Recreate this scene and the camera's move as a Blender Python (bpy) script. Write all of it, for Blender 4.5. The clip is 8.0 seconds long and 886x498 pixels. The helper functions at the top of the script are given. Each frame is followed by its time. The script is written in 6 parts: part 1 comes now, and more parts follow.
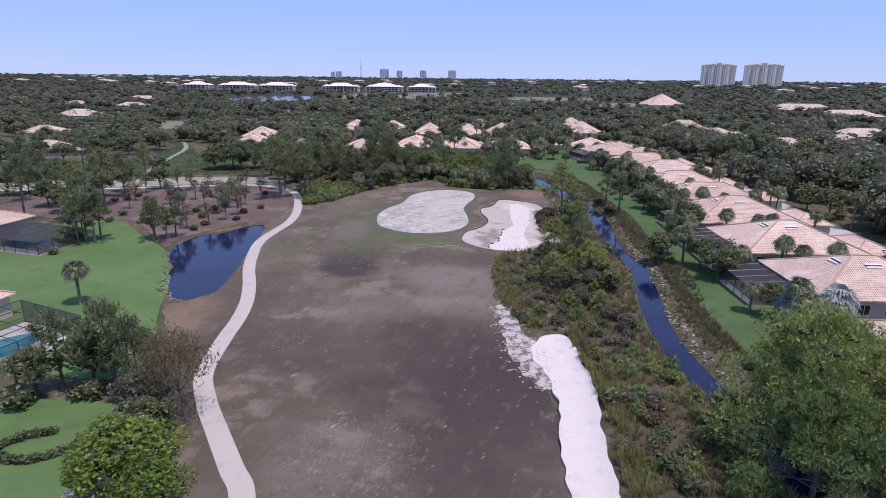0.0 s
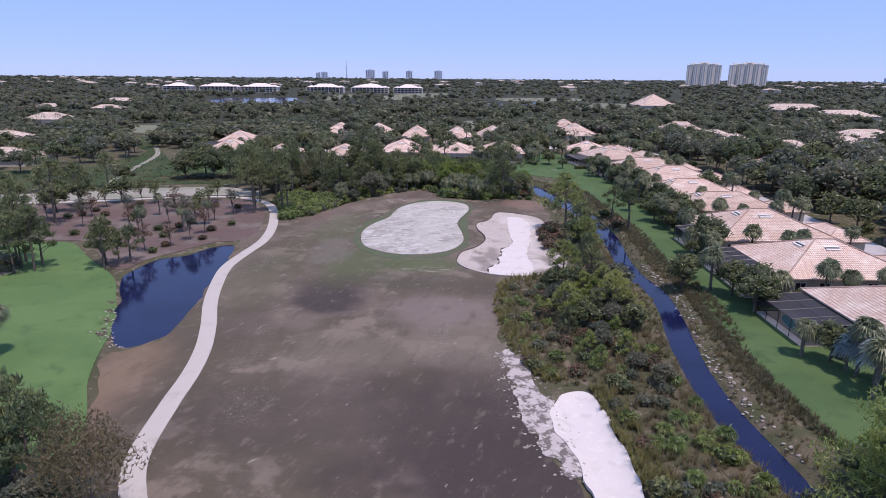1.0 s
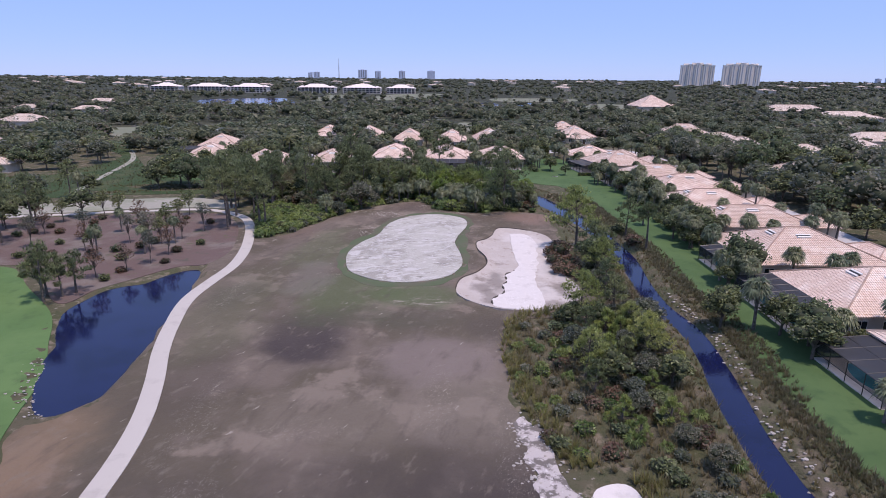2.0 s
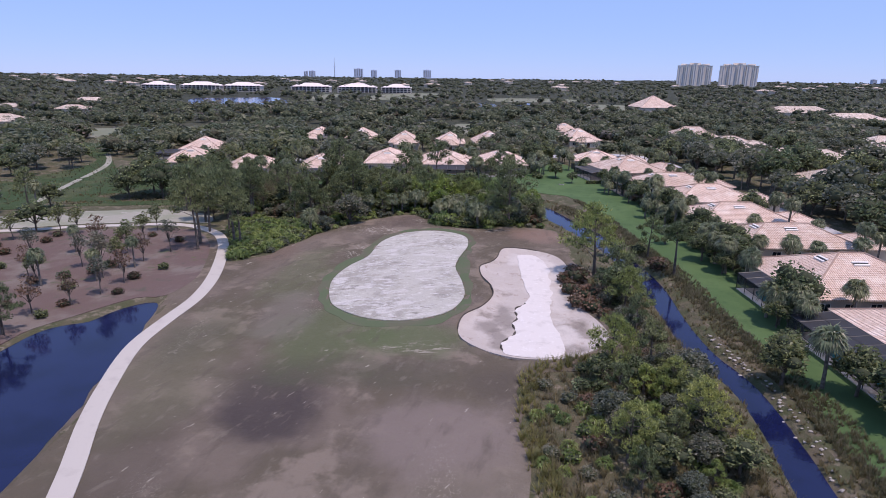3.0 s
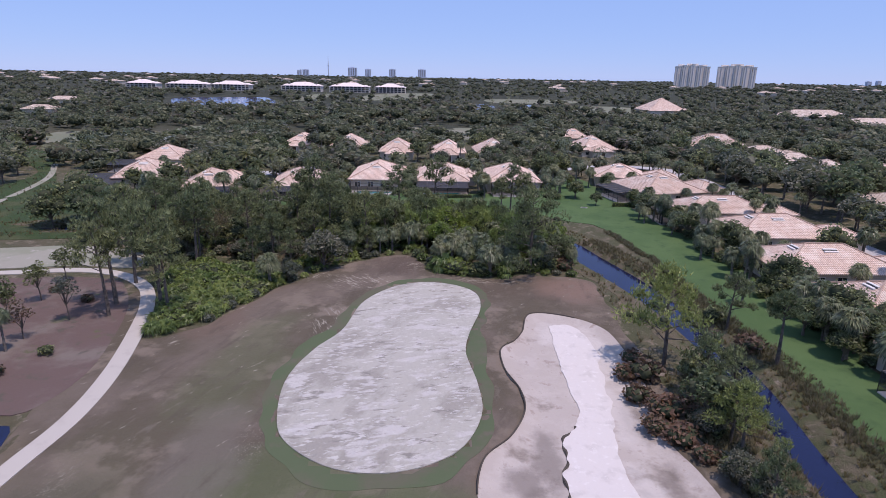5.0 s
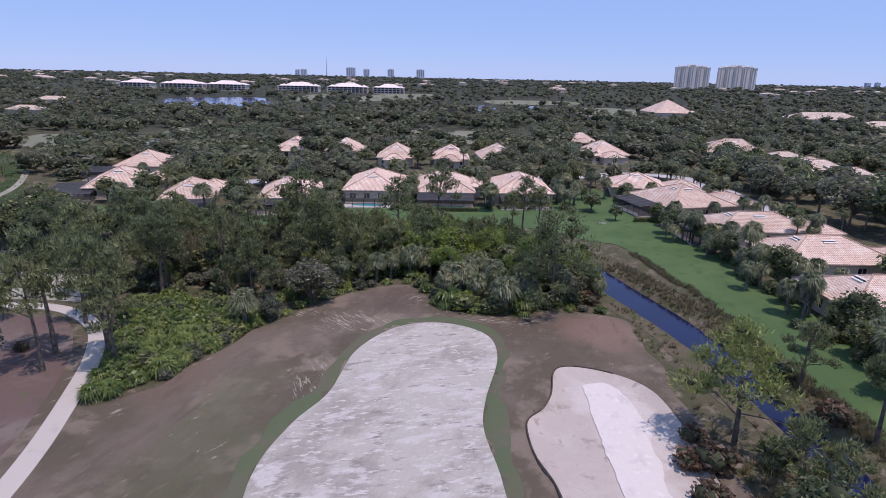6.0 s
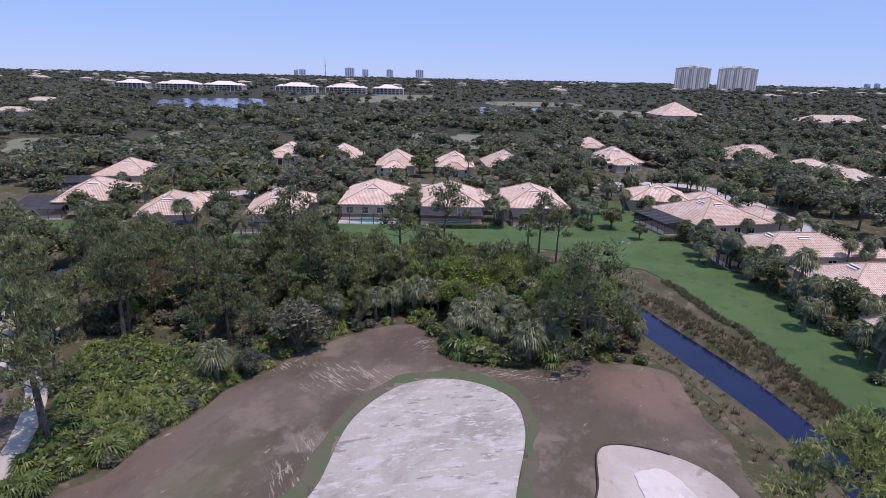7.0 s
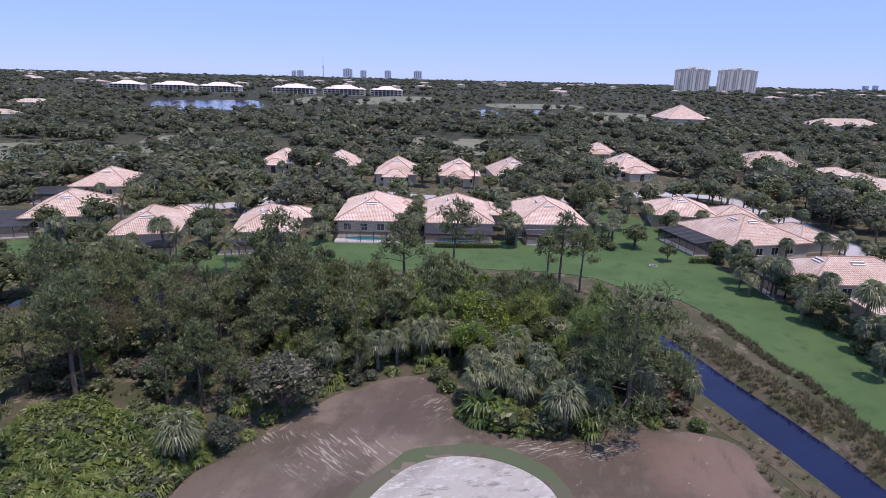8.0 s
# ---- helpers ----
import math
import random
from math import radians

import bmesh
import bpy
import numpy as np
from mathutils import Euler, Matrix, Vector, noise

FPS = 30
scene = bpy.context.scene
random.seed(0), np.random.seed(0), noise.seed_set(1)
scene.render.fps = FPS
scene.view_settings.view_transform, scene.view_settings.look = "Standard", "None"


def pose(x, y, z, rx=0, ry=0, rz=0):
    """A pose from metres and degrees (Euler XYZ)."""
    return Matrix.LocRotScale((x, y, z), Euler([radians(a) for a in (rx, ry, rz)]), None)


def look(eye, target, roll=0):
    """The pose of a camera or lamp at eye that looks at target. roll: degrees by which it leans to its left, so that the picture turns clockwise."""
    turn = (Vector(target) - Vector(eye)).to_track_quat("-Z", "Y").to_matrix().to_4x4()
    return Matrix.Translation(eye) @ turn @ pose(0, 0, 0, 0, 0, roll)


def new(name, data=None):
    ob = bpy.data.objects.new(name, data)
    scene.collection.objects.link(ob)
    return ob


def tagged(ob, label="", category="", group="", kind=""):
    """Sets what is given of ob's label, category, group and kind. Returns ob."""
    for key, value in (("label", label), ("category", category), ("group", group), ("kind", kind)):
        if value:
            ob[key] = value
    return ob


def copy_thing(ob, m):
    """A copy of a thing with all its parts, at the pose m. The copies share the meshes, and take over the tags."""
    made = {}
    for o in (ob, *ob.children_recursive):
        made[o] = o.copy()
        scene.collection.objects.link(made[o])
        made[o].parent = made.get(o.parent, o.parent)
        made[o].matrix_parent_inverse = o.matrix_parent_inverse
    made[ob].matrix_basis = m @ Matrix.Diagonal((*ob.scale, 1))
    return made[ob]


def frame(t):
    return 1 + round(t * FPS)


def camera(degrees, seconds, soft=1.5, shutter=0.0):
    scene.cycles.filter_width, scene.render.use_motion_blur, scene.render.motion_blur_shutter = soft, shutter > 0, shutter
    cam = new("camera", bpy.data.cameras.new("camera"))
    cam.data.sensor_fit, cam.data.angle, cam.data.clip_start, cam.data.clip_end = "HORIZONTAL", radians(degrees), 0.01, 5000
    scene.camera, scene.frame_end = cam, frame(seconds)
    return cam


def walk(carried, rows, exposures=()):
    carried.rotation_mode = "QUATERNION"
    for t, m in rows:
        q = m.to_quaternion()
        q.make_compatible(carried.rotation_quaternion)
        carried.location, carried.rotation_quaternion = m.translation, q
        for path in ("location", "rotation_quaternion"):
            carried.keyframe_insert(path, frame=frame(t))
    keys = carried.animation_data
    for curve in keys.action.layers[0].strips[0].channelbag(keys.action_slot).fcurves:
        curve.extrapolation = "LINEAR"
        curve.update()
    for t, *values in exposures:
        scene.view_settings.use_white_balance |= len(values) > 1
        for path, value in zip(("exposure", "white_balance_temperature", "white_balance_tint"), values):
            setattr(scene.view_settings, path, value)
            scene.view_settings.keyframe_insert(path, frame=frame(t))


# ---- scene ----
# ---- camera ----
cam = camera(73.1, 8.0, soft=0.55)
PATH = [
    (0, (-0.365, 4.065, 31.71), (-0.443, 6.271, 31.064), 0.6),
    (0.5, (-1.212, 11.245, 31.717), (-1.262, 13.452, 31.07), 0.5),
    (1, (-1.83, 18.468, 31.737), (-1.86, 20.676, 31.093), 0.45),
    (1.5, (-2.241, 25.757, 31.808), (-2.256, 27.965, 31.165), 0.45),
    (3, (-3.13, 48.3, 31.992), (-3.118, 50.507, 31.346), 0.7),
    (3.5, (-3.363, 56.108, 32.138), (-3.344, 58.315, 31.492), 0.8),
    (4, (-3.655, 63.886, 32.203), (-3.632, 66.093, 31.555), 0.8),
    (4.5, (-3.986, 71.868, 32.252), (-3.957, 74.075, 31.604), 0.9),
    (6, (-5.542, 95.168, 32.447), (-5.5, 97.375, 31.8), 1.2),
    (6.5, (-6.215, 102.416, 32.731), (-6.171, 104.622, 32.085), 1.2),
    (7, (-6.946, 109.198, 33.082), (-6.899, 111.405, 32.436), 1.3),
    (7.5, (-7.82, 115.734, 33.353), (-7.769, 117.942, 32.711), 1.3),
    (8, (-8.636, 122.286, 33.583), (-8.581, 124.494, 32.941), 1.4),
]
walk(cam, [(t, look(eye, target, roll)) for t, eye, target, roll in PATH], [(0, 0.02, 6600, 27), (3.5, 0.01, 6600, 27), (4.6, -0.07, 6600, 27), (6.4, -0.09, 6600, 27), (7.2, -0.03, 6600, 27), (8, 0.07, 6600, 27)])

# ---- sky and sun ----
SUN = Vector((0.25, -0.2, 0.95)).normalized()
world = bpy.data.worlds.new("world")
scene.world = world
world.use_nodes = True
wn = world.node_tree
sky = wn.nodes.new("ShaderNodeTexSky")
sky.sky_type, sky.sun_disc = "NISHITA", False
sky.sun_elevation = math.asin(SUN.z)
sky.sun_rotation = math.atan2(SUN.x, SUN.y)
sky.air_density, sky.dust_density, sky.ozone_density = 1.0, 0.0, 6.0
sky.altitude = 1500
haze = wn.nodes.new("ShaderNodeMix")
haze.data_type = "RGBA"
haze.inputs[0].default_value = 0.72
haze.inputs[7].default_value = (2.85, 4.85, 9.0, 1)
wn.links.new(sky.outputs[0], haze.inputs[6])
wn.links.new(haze.outputs[2], wn.nodes["Background"].inputs[0])
wn.nodes["Background"].inputs[1].default_value = 0.114
sun = new("sun", bpy.data.lights.new("sun", "SUN"))
sun.data.energy, sun.data.angle, sun.data.color = 3.45, radians(0.55), (1.0, 0.935, 0.845)
sun.matrix_world = look(SUN * 200, (0, 0, 0))


# ---- materials ----
def material(name, rough=0.8, metal=0.0, spec=0.35):
    m = bpy.data.materials.new(name)
    m.use_nodes = True
    b = m.node_tree.nodes["Principled BSDF"]
    b.inputs["Roughness"].default_value = rough
    b.inputs["Metallic"].default_value = metal
    b.inputs["Specular IOR Level"].default_value = spec
    return m, m.node_tree, b


def tex(nt, kind, scale, detail=4.0, rough=0.6, vec=None, stretch=None, warp=0.0):
    n = nt.nodes.new(kind)
    n.inputs["Scale"].default_value = scale
    if "Detail" in n.inputs:
        n.inputs["Detail"].default_value = detail
        n.inputs["Roughness"].default_value = rough
    if warp:
        n.inputs["Distortion"].default_value = warp
    if vec is None:
        vec = nt.nodes.new("ShaderNodeNewGeometry").outputs["Position"]
    if stretch:
        for sock, value in (("Rotation", (0, 0, stretch[0])), ("Scale", stretch[1])):
            mp = nt.nodes.new("ShaderNodeMapping")
            mp.inputs[sock].default_value = value
            nt.links.new(vec, mp.inputs["Vector"])
            vec = mp.outputs[0]
    nt.links.new(vec, n.inputs["Vector"])
    return n.outputs[0]


def step(nt, value, lo, hi):
    r = nt.nodes.new("ShaderNodeMapRange")
    r.interpolation_type = "SMOOTHSTEP"
    r.inputs["From Min"].default_value, r.inputs["From Max"].default_value = lo, hi
    nt.links.new(value, r.inputs["Value"])
    return r.outputs["Result"]


def blend(nt, fac, a, b, kind="MIX"):
    m = nt.nodes.new("ShaderNodeMix")
    m.data_type, m.blend_type = "RGBA", kind
    for v, sock in ((fac, m.inputs[0]), (a, m.inputs[6]), (b, m.inputs[7])):
        if isinstance(v, (int, float)):
            sock.default_value = v
        elif isinstance(v, tuple):
            sock.default_value = (*v, 1)
        else:
            nt.links.new(v, sock)
    return m.outputs[2]


def bump(nt, bsdf, value, strength, dist=0.1):
    b = nt.nodes.new("ShaderNodeBump")
    b.inputs["Strength"].default_value, b.inputs["Distance"].default_value = strength, dist
    nt.links.new(value, b.inputs["Height"])
    nt.links.new(b.outputs[0], bsdf.inputs["Normal"])


def surface(name, layers, rough=0.85, relief=(8.0, 0.4, 0.1), spec=0.2):
    """A weathered surface: the first colour, then colours laid on through noise (colour, scale, low, high, stretch)."""
    m, nt, b = material(name, rough, 0.0, spec)
    col = layers[0]
    for colour, scale, lo, hi, *st in layers[1:]:
        col = blend(nt, step(nt, tex(nt, "ShaderNodeTexNoise", scale, 5.0, 0.62, None, st[0] if st else None), lo, hi), col, colour)
    nt.links.new(col, b.inputs["Base Color"])
    if relief:
        bump(nt, b, tex(nt, "ShaderNodeTexNoise", relief[0], 5.0, 0.7), relief[1], relief[2])
    return m


def times(nt, a, b):
    m = nt.nodes.new("ShaderNodeMath")
    m.operation = "MULTIPLY"
    for v, sock in ((a, m.inputs[0]), (b, m.inputs[1])):
        if isinstance(v, (int, float)):
            sock.default_value = v
        else:
            nt.links.new(v, sock)
    return m.outputs[0]


def foliage(name, dark, light, dry=None, rough=0.46, through_light=0.42, dry_size=2.2, stand=0.0):
    """Leaves that vary leaf by leaf and plant by plant."""
    m, nt, b = material(name, rough, 0.0, 0.42)
    geo = nt.nodes.new("ShaderNodeNewGeometry")
    info = nt.nodes.new("ShaderNodeObjectInfo")
    # lit and shaded clumps are mixed into the colour, single leaves vary a little within them
    clump = step(nt, tex(nt, "ShaderNodeTexNoise", 1.3, 2.0), 0.36, 0.66)
    leaf = nt.nodes.new("ShaderNodeMath")
    leaf.operation = "MULTIPLY_ADD"
    nt.links.new(geo.outputs["Random Per Island"], leaf.inputs[0])
    leaf.inputs[1].default_value = 0.5
    nt.links.new(times(nt, clump, 0.5), leaf.inputs[2])
    col = blend(nt, leaf.outputs[0], dark, light)
    tint = blend(nt, info.outputs["Random"], (0.72, 0.8, 0.74), (1.3, 1.18, 1.0))
    col = blend(nt, 1.0, col, tint, "MULTIPLY")
    if stand:
        v = nt.nodes.new("ShaderNodeTexVoronoi")
        v.inputs["Scale"].default_value = stand
        nt.links.new(geo.outputs["Position"], v.inputs["Vector"])
        w = nt.nodes.new("ShaderNodeSeparateColor")
        nt.links.new(v.outputs["Color"], w.inputs[0])
        col = blend(nt, 1.0, col, blend(nt, w.outputs[0], (0.6, 0.68, 0.66), (1.35, 1.25, 1.15)), "MULTIPLY")
        col = blend(nt, step(nt, w.outputs[1], 0.7, 0.95), col, blend(nt, geo.outputs["Random Per Island"], (0.09, 0.085, 0.06), (0.22, 0.2, 0.155)))
    patch = step(nt, tex(nt, "ShaderNodeTexNoise", 0.6, 3.0), 0.35, 0.7)
    col = blend(nt, patch, blend(nt, 1.0, col, (0.75, 0.78, 0.8), "MULTIPLY"), col)
    if dry:
        col = blend(nt, step(nt, tex(nt, "ShaderNodeTexNoise", dry_size, 3.0), 0.56, 0.7), col, dry)
    nt.links.new(col, b.inputs["Base Color"])
    tr = nt.nodes.new("ShaderNodeBsdfTranslucent")
    nt.links.new(col, tr.inputs["Color"])
    mix = nt.nodes.new("ShaderNodeMixShader")
    mix.inputs[0].default_value = through_light
    nt.links.new(b.outputs[0], mix.inputs[1])
    nt.links.new(tr.outputs[0], mix.inputs[2])
    nt.links.new(mix.outputs[0], nt.nodes["Material Output"].inputs["Surface"])
    return m


M_WILD = surface("rough_grass", [(0.105, 0.092, 0.058), ((0.075, 0.078, 0.04), 0.16, 0.42, 0.6), ((0.2, 0.165, 0.12), 0.5, 0.52, 0.66), ((0.05, 0.06, 0.03), 1.7, 0.55, 0.72), ((0.25, 0.215, 0.175), 1.1, 0.62, 0.72)], 0.95, (3.0, 0.8, 0.3))

_nt = M_WILD.node_tree
_b = _nt.nodes["Principled BSDF"]
_wild = _b.inputs["Base Color"].links[0].from_socket
_xyz = _nt.nodes.new("ShaderNodeSeparateXYZ")
_nt.links.new(_nt.nodes.new("ShaderNodeNewGeometry").outputs["Position"], _xyz.inputs[0])
# leaf litter and low scrub cover the ground of the woods beyond the villas
_litter = blend(_nt, step(_nt, tex(_nt, "ShaderNodeTexNoise", 0.08, 5.0), 0.4, 0.62), (0.034, 0.04, 0.024), (0.06, 0.06, 0.04))
_nt.links.new(blend(_nt, step(_nt, _xyz.outputs[1], 330, 480), _wild, _litter), _b.inputs["Base Color"])


def blotch(nt, x, y, rx, ry, ragged_by=0.5, size=0.12):
    """A mask with an uneven edge round a spot of the ground."""
    pos = nt.nodes.new("ShaderNodeNewGeometry").outputs["Position"]
    mp = nt.nodes.new("ShaderNodeMapping")
    mp.inputs["Location"].default_value = (-x / rx, -y / ry, 0)
    mp.inputs["Scale"].default_value = (1 / rx, 1 / ry, 0)
    nt.links.new(pos, mp.inputs["Vector"])
    ln = nt.nodes.new("ShaderNodeVectorMath")
    ln.operation = "LENGTH"
    nt.links.new(mp.outputs[0], ln.inputs[0])
    add = nt.nodes.new("ShaderNodeMath")
    add.operation = "MULTIPLY_ADD"
    nt.links.new(tex(nt, "ShaderNodeTexNoise", size, 5.0), add.inputs[0])
    add.inputs[1].default_value = ragged_by * 4
    nt.links.new(ln.outputs["Value"], add.inputs[2])
    return step(nt, add.outputs[0], 1.45 + ragged_by * 2, 0.5 + ragged_by * 2)


def dirt_material():
    """Graded soil: dry and damp zones, thin new grass, scraped pale sand and loose clods."""
    m, nt, b = material("graded_dirt", 0.92, 0.0, 0.2)
    n = lambda s, lo, hi, st=None: step(nt, tex(nt, "ShaderNodeTexNoise", s, 5.0, 0.62, None, st), lo, hi)
    col = blend(nt, n(0.045, 0.42, 0.540), (0.15, 0.119, 0.094), (0.108, 0.088, 0.063))
    col = blend(nt, n(0.11, 0.52, 0.612), col, (0.195, 0.156, 0.122))
    for x, y, rx, ry, k, c in ((-19.78, 100.62, 5.29, 6.9, 0.9, (0.055, 0.044, 0.042)), (2.2, 62.5, 11.5, 17.5, 0.95, (0.058, 0.045, 0.042)), (-16.1, 69, 16.1, 6.9, 0.7, (0.075, 0.061, 0.050)), (-3.45, 75.9, 9.2, 4.6, 0.6, (0.07, 0.056, 0.047)), (-29.9, 92, 4.6, 9.2, 0.5, (0.085, 0.068, 0.054)), (-21.85, 106.95, 6.9, 4.02, 0.5, (0.08, 0.065, 0.052)), (-33.35, 116.15, 3.45, 5.75, 0.6, (0.075, 0.065, 0.056)), (1.15, 87.4, 5.75, 10.35, 0.5, (0.2, 0.165, 0.131)), (-11.5, 83.95, 10.35, 5.75, 0.5, (0.19, 0.155, 0.122)), (-16.1, 117.3, 8.05, 9.2, 0.7, (0.092, 0.112, 0.054)), (-6.9, 116.15, 6.9, 4.6, 0.7, (0.092, 0.116, 0.054)), (-25.3, 140.3, 4.6, 13.8, 0.6, (0.105, 0.112, 0.061)), (-32.2, 110.4, 5.75, 16.1, 0.5, (0.108, 0.105, 0.061)), (-24.15, 124.2, 3.45, 8.05, 0.6, (0.17, 0.145, 0.122)), (9.2, 167.9, 10.35, 5.75, 0.6, (0.105, 0.08, 0.061)), (17.25, 167.9, 4.6, 5.75, 0.6, (0.21, 0.14, 0.104)), (-9.2, 178.25, 8.05, 5.75, 0.6, (0.095, 0.068, 0.054)), (3.45, 43.7, 6.9, 13.8, 0.7, (0.075, 0.06, 0.052)), (-9.5, 108.5, 9.0, 4.02, 0.55, (0.08, 0.075, 0.052)), (-3.5, 97.0, 7.5, 6.0, 0.8, (0.19, 0.152, 0.132)), (-37.5, 70.0, 4.0, 8.0, 0.8, (0.2, 0.135, 0.095)), (17.5, 166.5, 5.0, 6.5, 0.5, (0.215, 0.145, 0.115)), (-33, 156, 4, 9, 0.6, (0.15, 0.105, 0.08)), (4.6, 105.8, 4.6, 3.45, 0.5, (0.08, 0.065, 0.055)), (-39.1, 75.9, 4.6, 9.2, 0.7, (0.2, 0.14, 0.090)), (-43.7, 113.85, 3.45, 16.1, 0.7, (0.19, 0.15, 0.099))):
        col = blend(nt, times(nt, blotch(nt, x, y, rx, ry), k), col, c)
    col = blend(nt, times(nt, n(0.5, 0.52, 0.7, (0.3, (1.0, 0.3, 1.0))), 0.5), col, (0.088, 0.072, 0.056))
    col = blend(nt, times(nt, n(0.9, 0.56, 0.7, (0.4, (1.0, 0.4, 1.0))), 0.5), col, (0.185, 0.155, 0.122))
    pale = (0.38, 0.34, 0.279)
    col = blend(nt, times(nt, n(1.5, 0.66, 0.72, (0.6, (1.0, 0.3, 1.0))), 0.7), col, pale)
    # scraped wheel marks behind the green
    for x, y, rx, ry, turn in ((-4.02, 177.67, 5.17, 2.99, 0.9), (-15.52, 169.05, 5.17, 3.68, -0.7), (-25.3, 172.5, 4.6, 1.6, -0.6), (5.17, 170.2, 5.75, 1.5, 1.2), (-17.82, 152.95, 2.3, 4.6, -0.4), (-5.75, 114.42, 4.6, 1.38, 1.5)):
        col = blend(nt, times(nt, blotch(nt, x, y, rx, ry, 0.3, 0.3), times(nt, step(nt, tex(nt, "ShaderNodeTexNoise", 3.0, 5.0, 0.62, None, (turn, (1.0, 0.14, 1.0)), 1.2), 0.55, 0.61), 0.85)), col, pale)
    # loose pale crumbs over the churned ground
    for x, y, rx, ry, k in ((-9.5, 47.0, 6.5, 8.5, 0.75), (-16.1, 81.65, 4.02, 1.84, 0.6), (-3.22, 88.55, 2.07, 6.9, 0.55), (-21.85, 71.3, 2.76, 4.02, 0.6), (-26.5, 84, 2, 8, 0.4), (3.6, 80, 1.6, 9, 0.5), (-34.6, 116, 1.6, 8, 0.4), (-20.4, 126, 1.6, 3.2, 0.6)):
        col = blend(nt, times(nt, blotch(nt, x, y, rx, ry, 0.45, 0.3), times(nt, step(nt, tex(nt, "ShaderNodeTexNoise", 4.2, 6.0, 0.72, None, (0.4, (1.0, 0.6, 1.0)), 1.6), 0.55, 0.64), k)), col, pale)
    nt.links.new(col, b.inputs["Base Color"])
    bump(nt, b, tex(nt, "ShaderNodeTexNoise", 1.6, 6.0, 0.7), 0.8, 0.3)
    return m


M_DIRT = dirt_material()
M_BED = surface("planting_bed", [(0.135, 0.094, 0.083), ((0.18, 0.148, 0.128), 0.12, 0.46, 0.66), ((0.10, 0.09, 0.07), 0.4, 0.55, 0.7), ((0.11, 0.115, 0.055), 0.2, 0.6, 0.72)], 0.95, (4.0, 0.6, 0.2))
M_BANK = surface("creek_bank", [(0.13, 0.108, 0.072), ((0.08, 0.086, 0.042), 0.22, 0.42, 0.58), ((0.19, 0.145, 0.122), 0.45, 0.58, 0.72), ((0.055, 0.05, 0.038), 1.3, 0.56, 0.72)], 0.95, (4.0, 0.8, 0.25))
M_LAWN = surface("mown_lawn", [(0.062, 0.112, 0.04), ((0.078, 0.132, 0.048), 0.09, 0.4, 0.6), ((0.05, 0.092, 0.035), 0.35, 0.5, 0.72), ((0.1, 0.12, 0.055), 0.8, 0.62, 0.8)], 0.9, (14.0, 0.35, 0.06))
M_TURF = surface("golf_turf", [(0.085, 0.155, 0.052), ((0.105, 0.18, 0.062), 0.07, 0.4, 0.6), ((0.07, 0.125, 0.045), 0.3, 0.52, 0.72), ((0.12, 0.155, 0.07), 0.9, 0.62, 0.8)], 0.9, (14.0, 0.35, 0.06))
M_MEADOW = surface("marsh_meadow", [(0.042, 0.07, 0.026), ((0.075, 0.085, 0.038), 0.1, 0.45, 0.62), ((0.035, 0.052, 0.024), 0.25, 0.5, 0.7)], 0.95, (3.0, 0.8, 0.3))
M_COLLAR = surface("green_collar_turf", [(0.088, 0.112, 0.06), ((0.108, 0.108, 0.07), 0.15, 0.44, 0.6), ((0.125, 0.108, 0.082), 0.3, 0.56, 0.7)], 0.92, (6.0, 0.3, 0.05))
M_SANDED = surface("sanded_green", [(0.45, 0.425, 0.375), ((0.34, 0.315, 0.275), 0.2, 0.48, 0.62, (0.5, (1, 0.5, 1))), ((0.53, 0.5, 0.47), 0.7, 0.52, 0.64, (1.3, (1, 0.4, 1))), ((0.27, 0.25, 0.22), 1.1, 0.57, 0.68, (1.4, (1, 0.35, 1))), ((0.56, 0.535, 0.5), 2.2, 0.56, 0.64, (1.35, (1, 0.35, 1)))], 0.95, (1.6, 1.0, 0.35))


def bunker_material():
    """Damp greyish sand with muddy stains."""
    m, nt, b = material("bunker_sand", 0.95, 0.0, 0.2)
    n = lambda s, lo, hi, st=None: step(nt, tex(nt, "ShaderNodeTexNoise", s, 5.0, 0.62, None, st), lo, hi)
    col = blend(nt, n(0.35, 0.45, 0.65), (0.43, 0.375, 0.335), (0.47, 0.415, 0.375))
    col = blend(nt, n(0.16, 0.56, 0.68), col, (0.25, 0.21, 0.18))
    col = blend(nt, n(0.7, 0.56, 0.7), col, (0.33, 0.27, 0.235))
    for x, y, rx, ry in ((6.0, 124.6, 1.3, 4.3), (4.6, 117.87, 1.38, 2.99), (13.11, 115.46, 2.07, 1.38), (15.87, 121.32, 1.15, 2.99), (15.64, 131.1, 1.38, 3.45), (3.45, 121.9, 1.84, 1.84)):
        col = blend(nt, times(nt, blotch(nt, x, y, rx, ry, 0.5, 0.4), 0.6), col, (0.15, 0.125, 0.108))
    for x, y, rx, ry in ((15.6, 146, 1.6, 6.5), (14.4, 133, 1.4, 6), (13.0, 120, 2.0, 4), (11.0, 150.5, 2.0, 3.5)):
        col = blend(nt, times(nt, blotch(nt, x, y, rx, ry, 0.6, 0.5), 0.6), col, (0.56, 0.51, 0.475))
    col = blend(nt, times(nt, n(1.8, 0.62, 0.7), 0.5), col, (0.36, 0.31, 0.27))
    nt.links.new(col, b.inputs["Base Color"])
    bump(nt, b, tex(nt, "ShaderNodeTexNoise", 2.4, 6.0, 0.7), 0.7, 0.18)
    return m


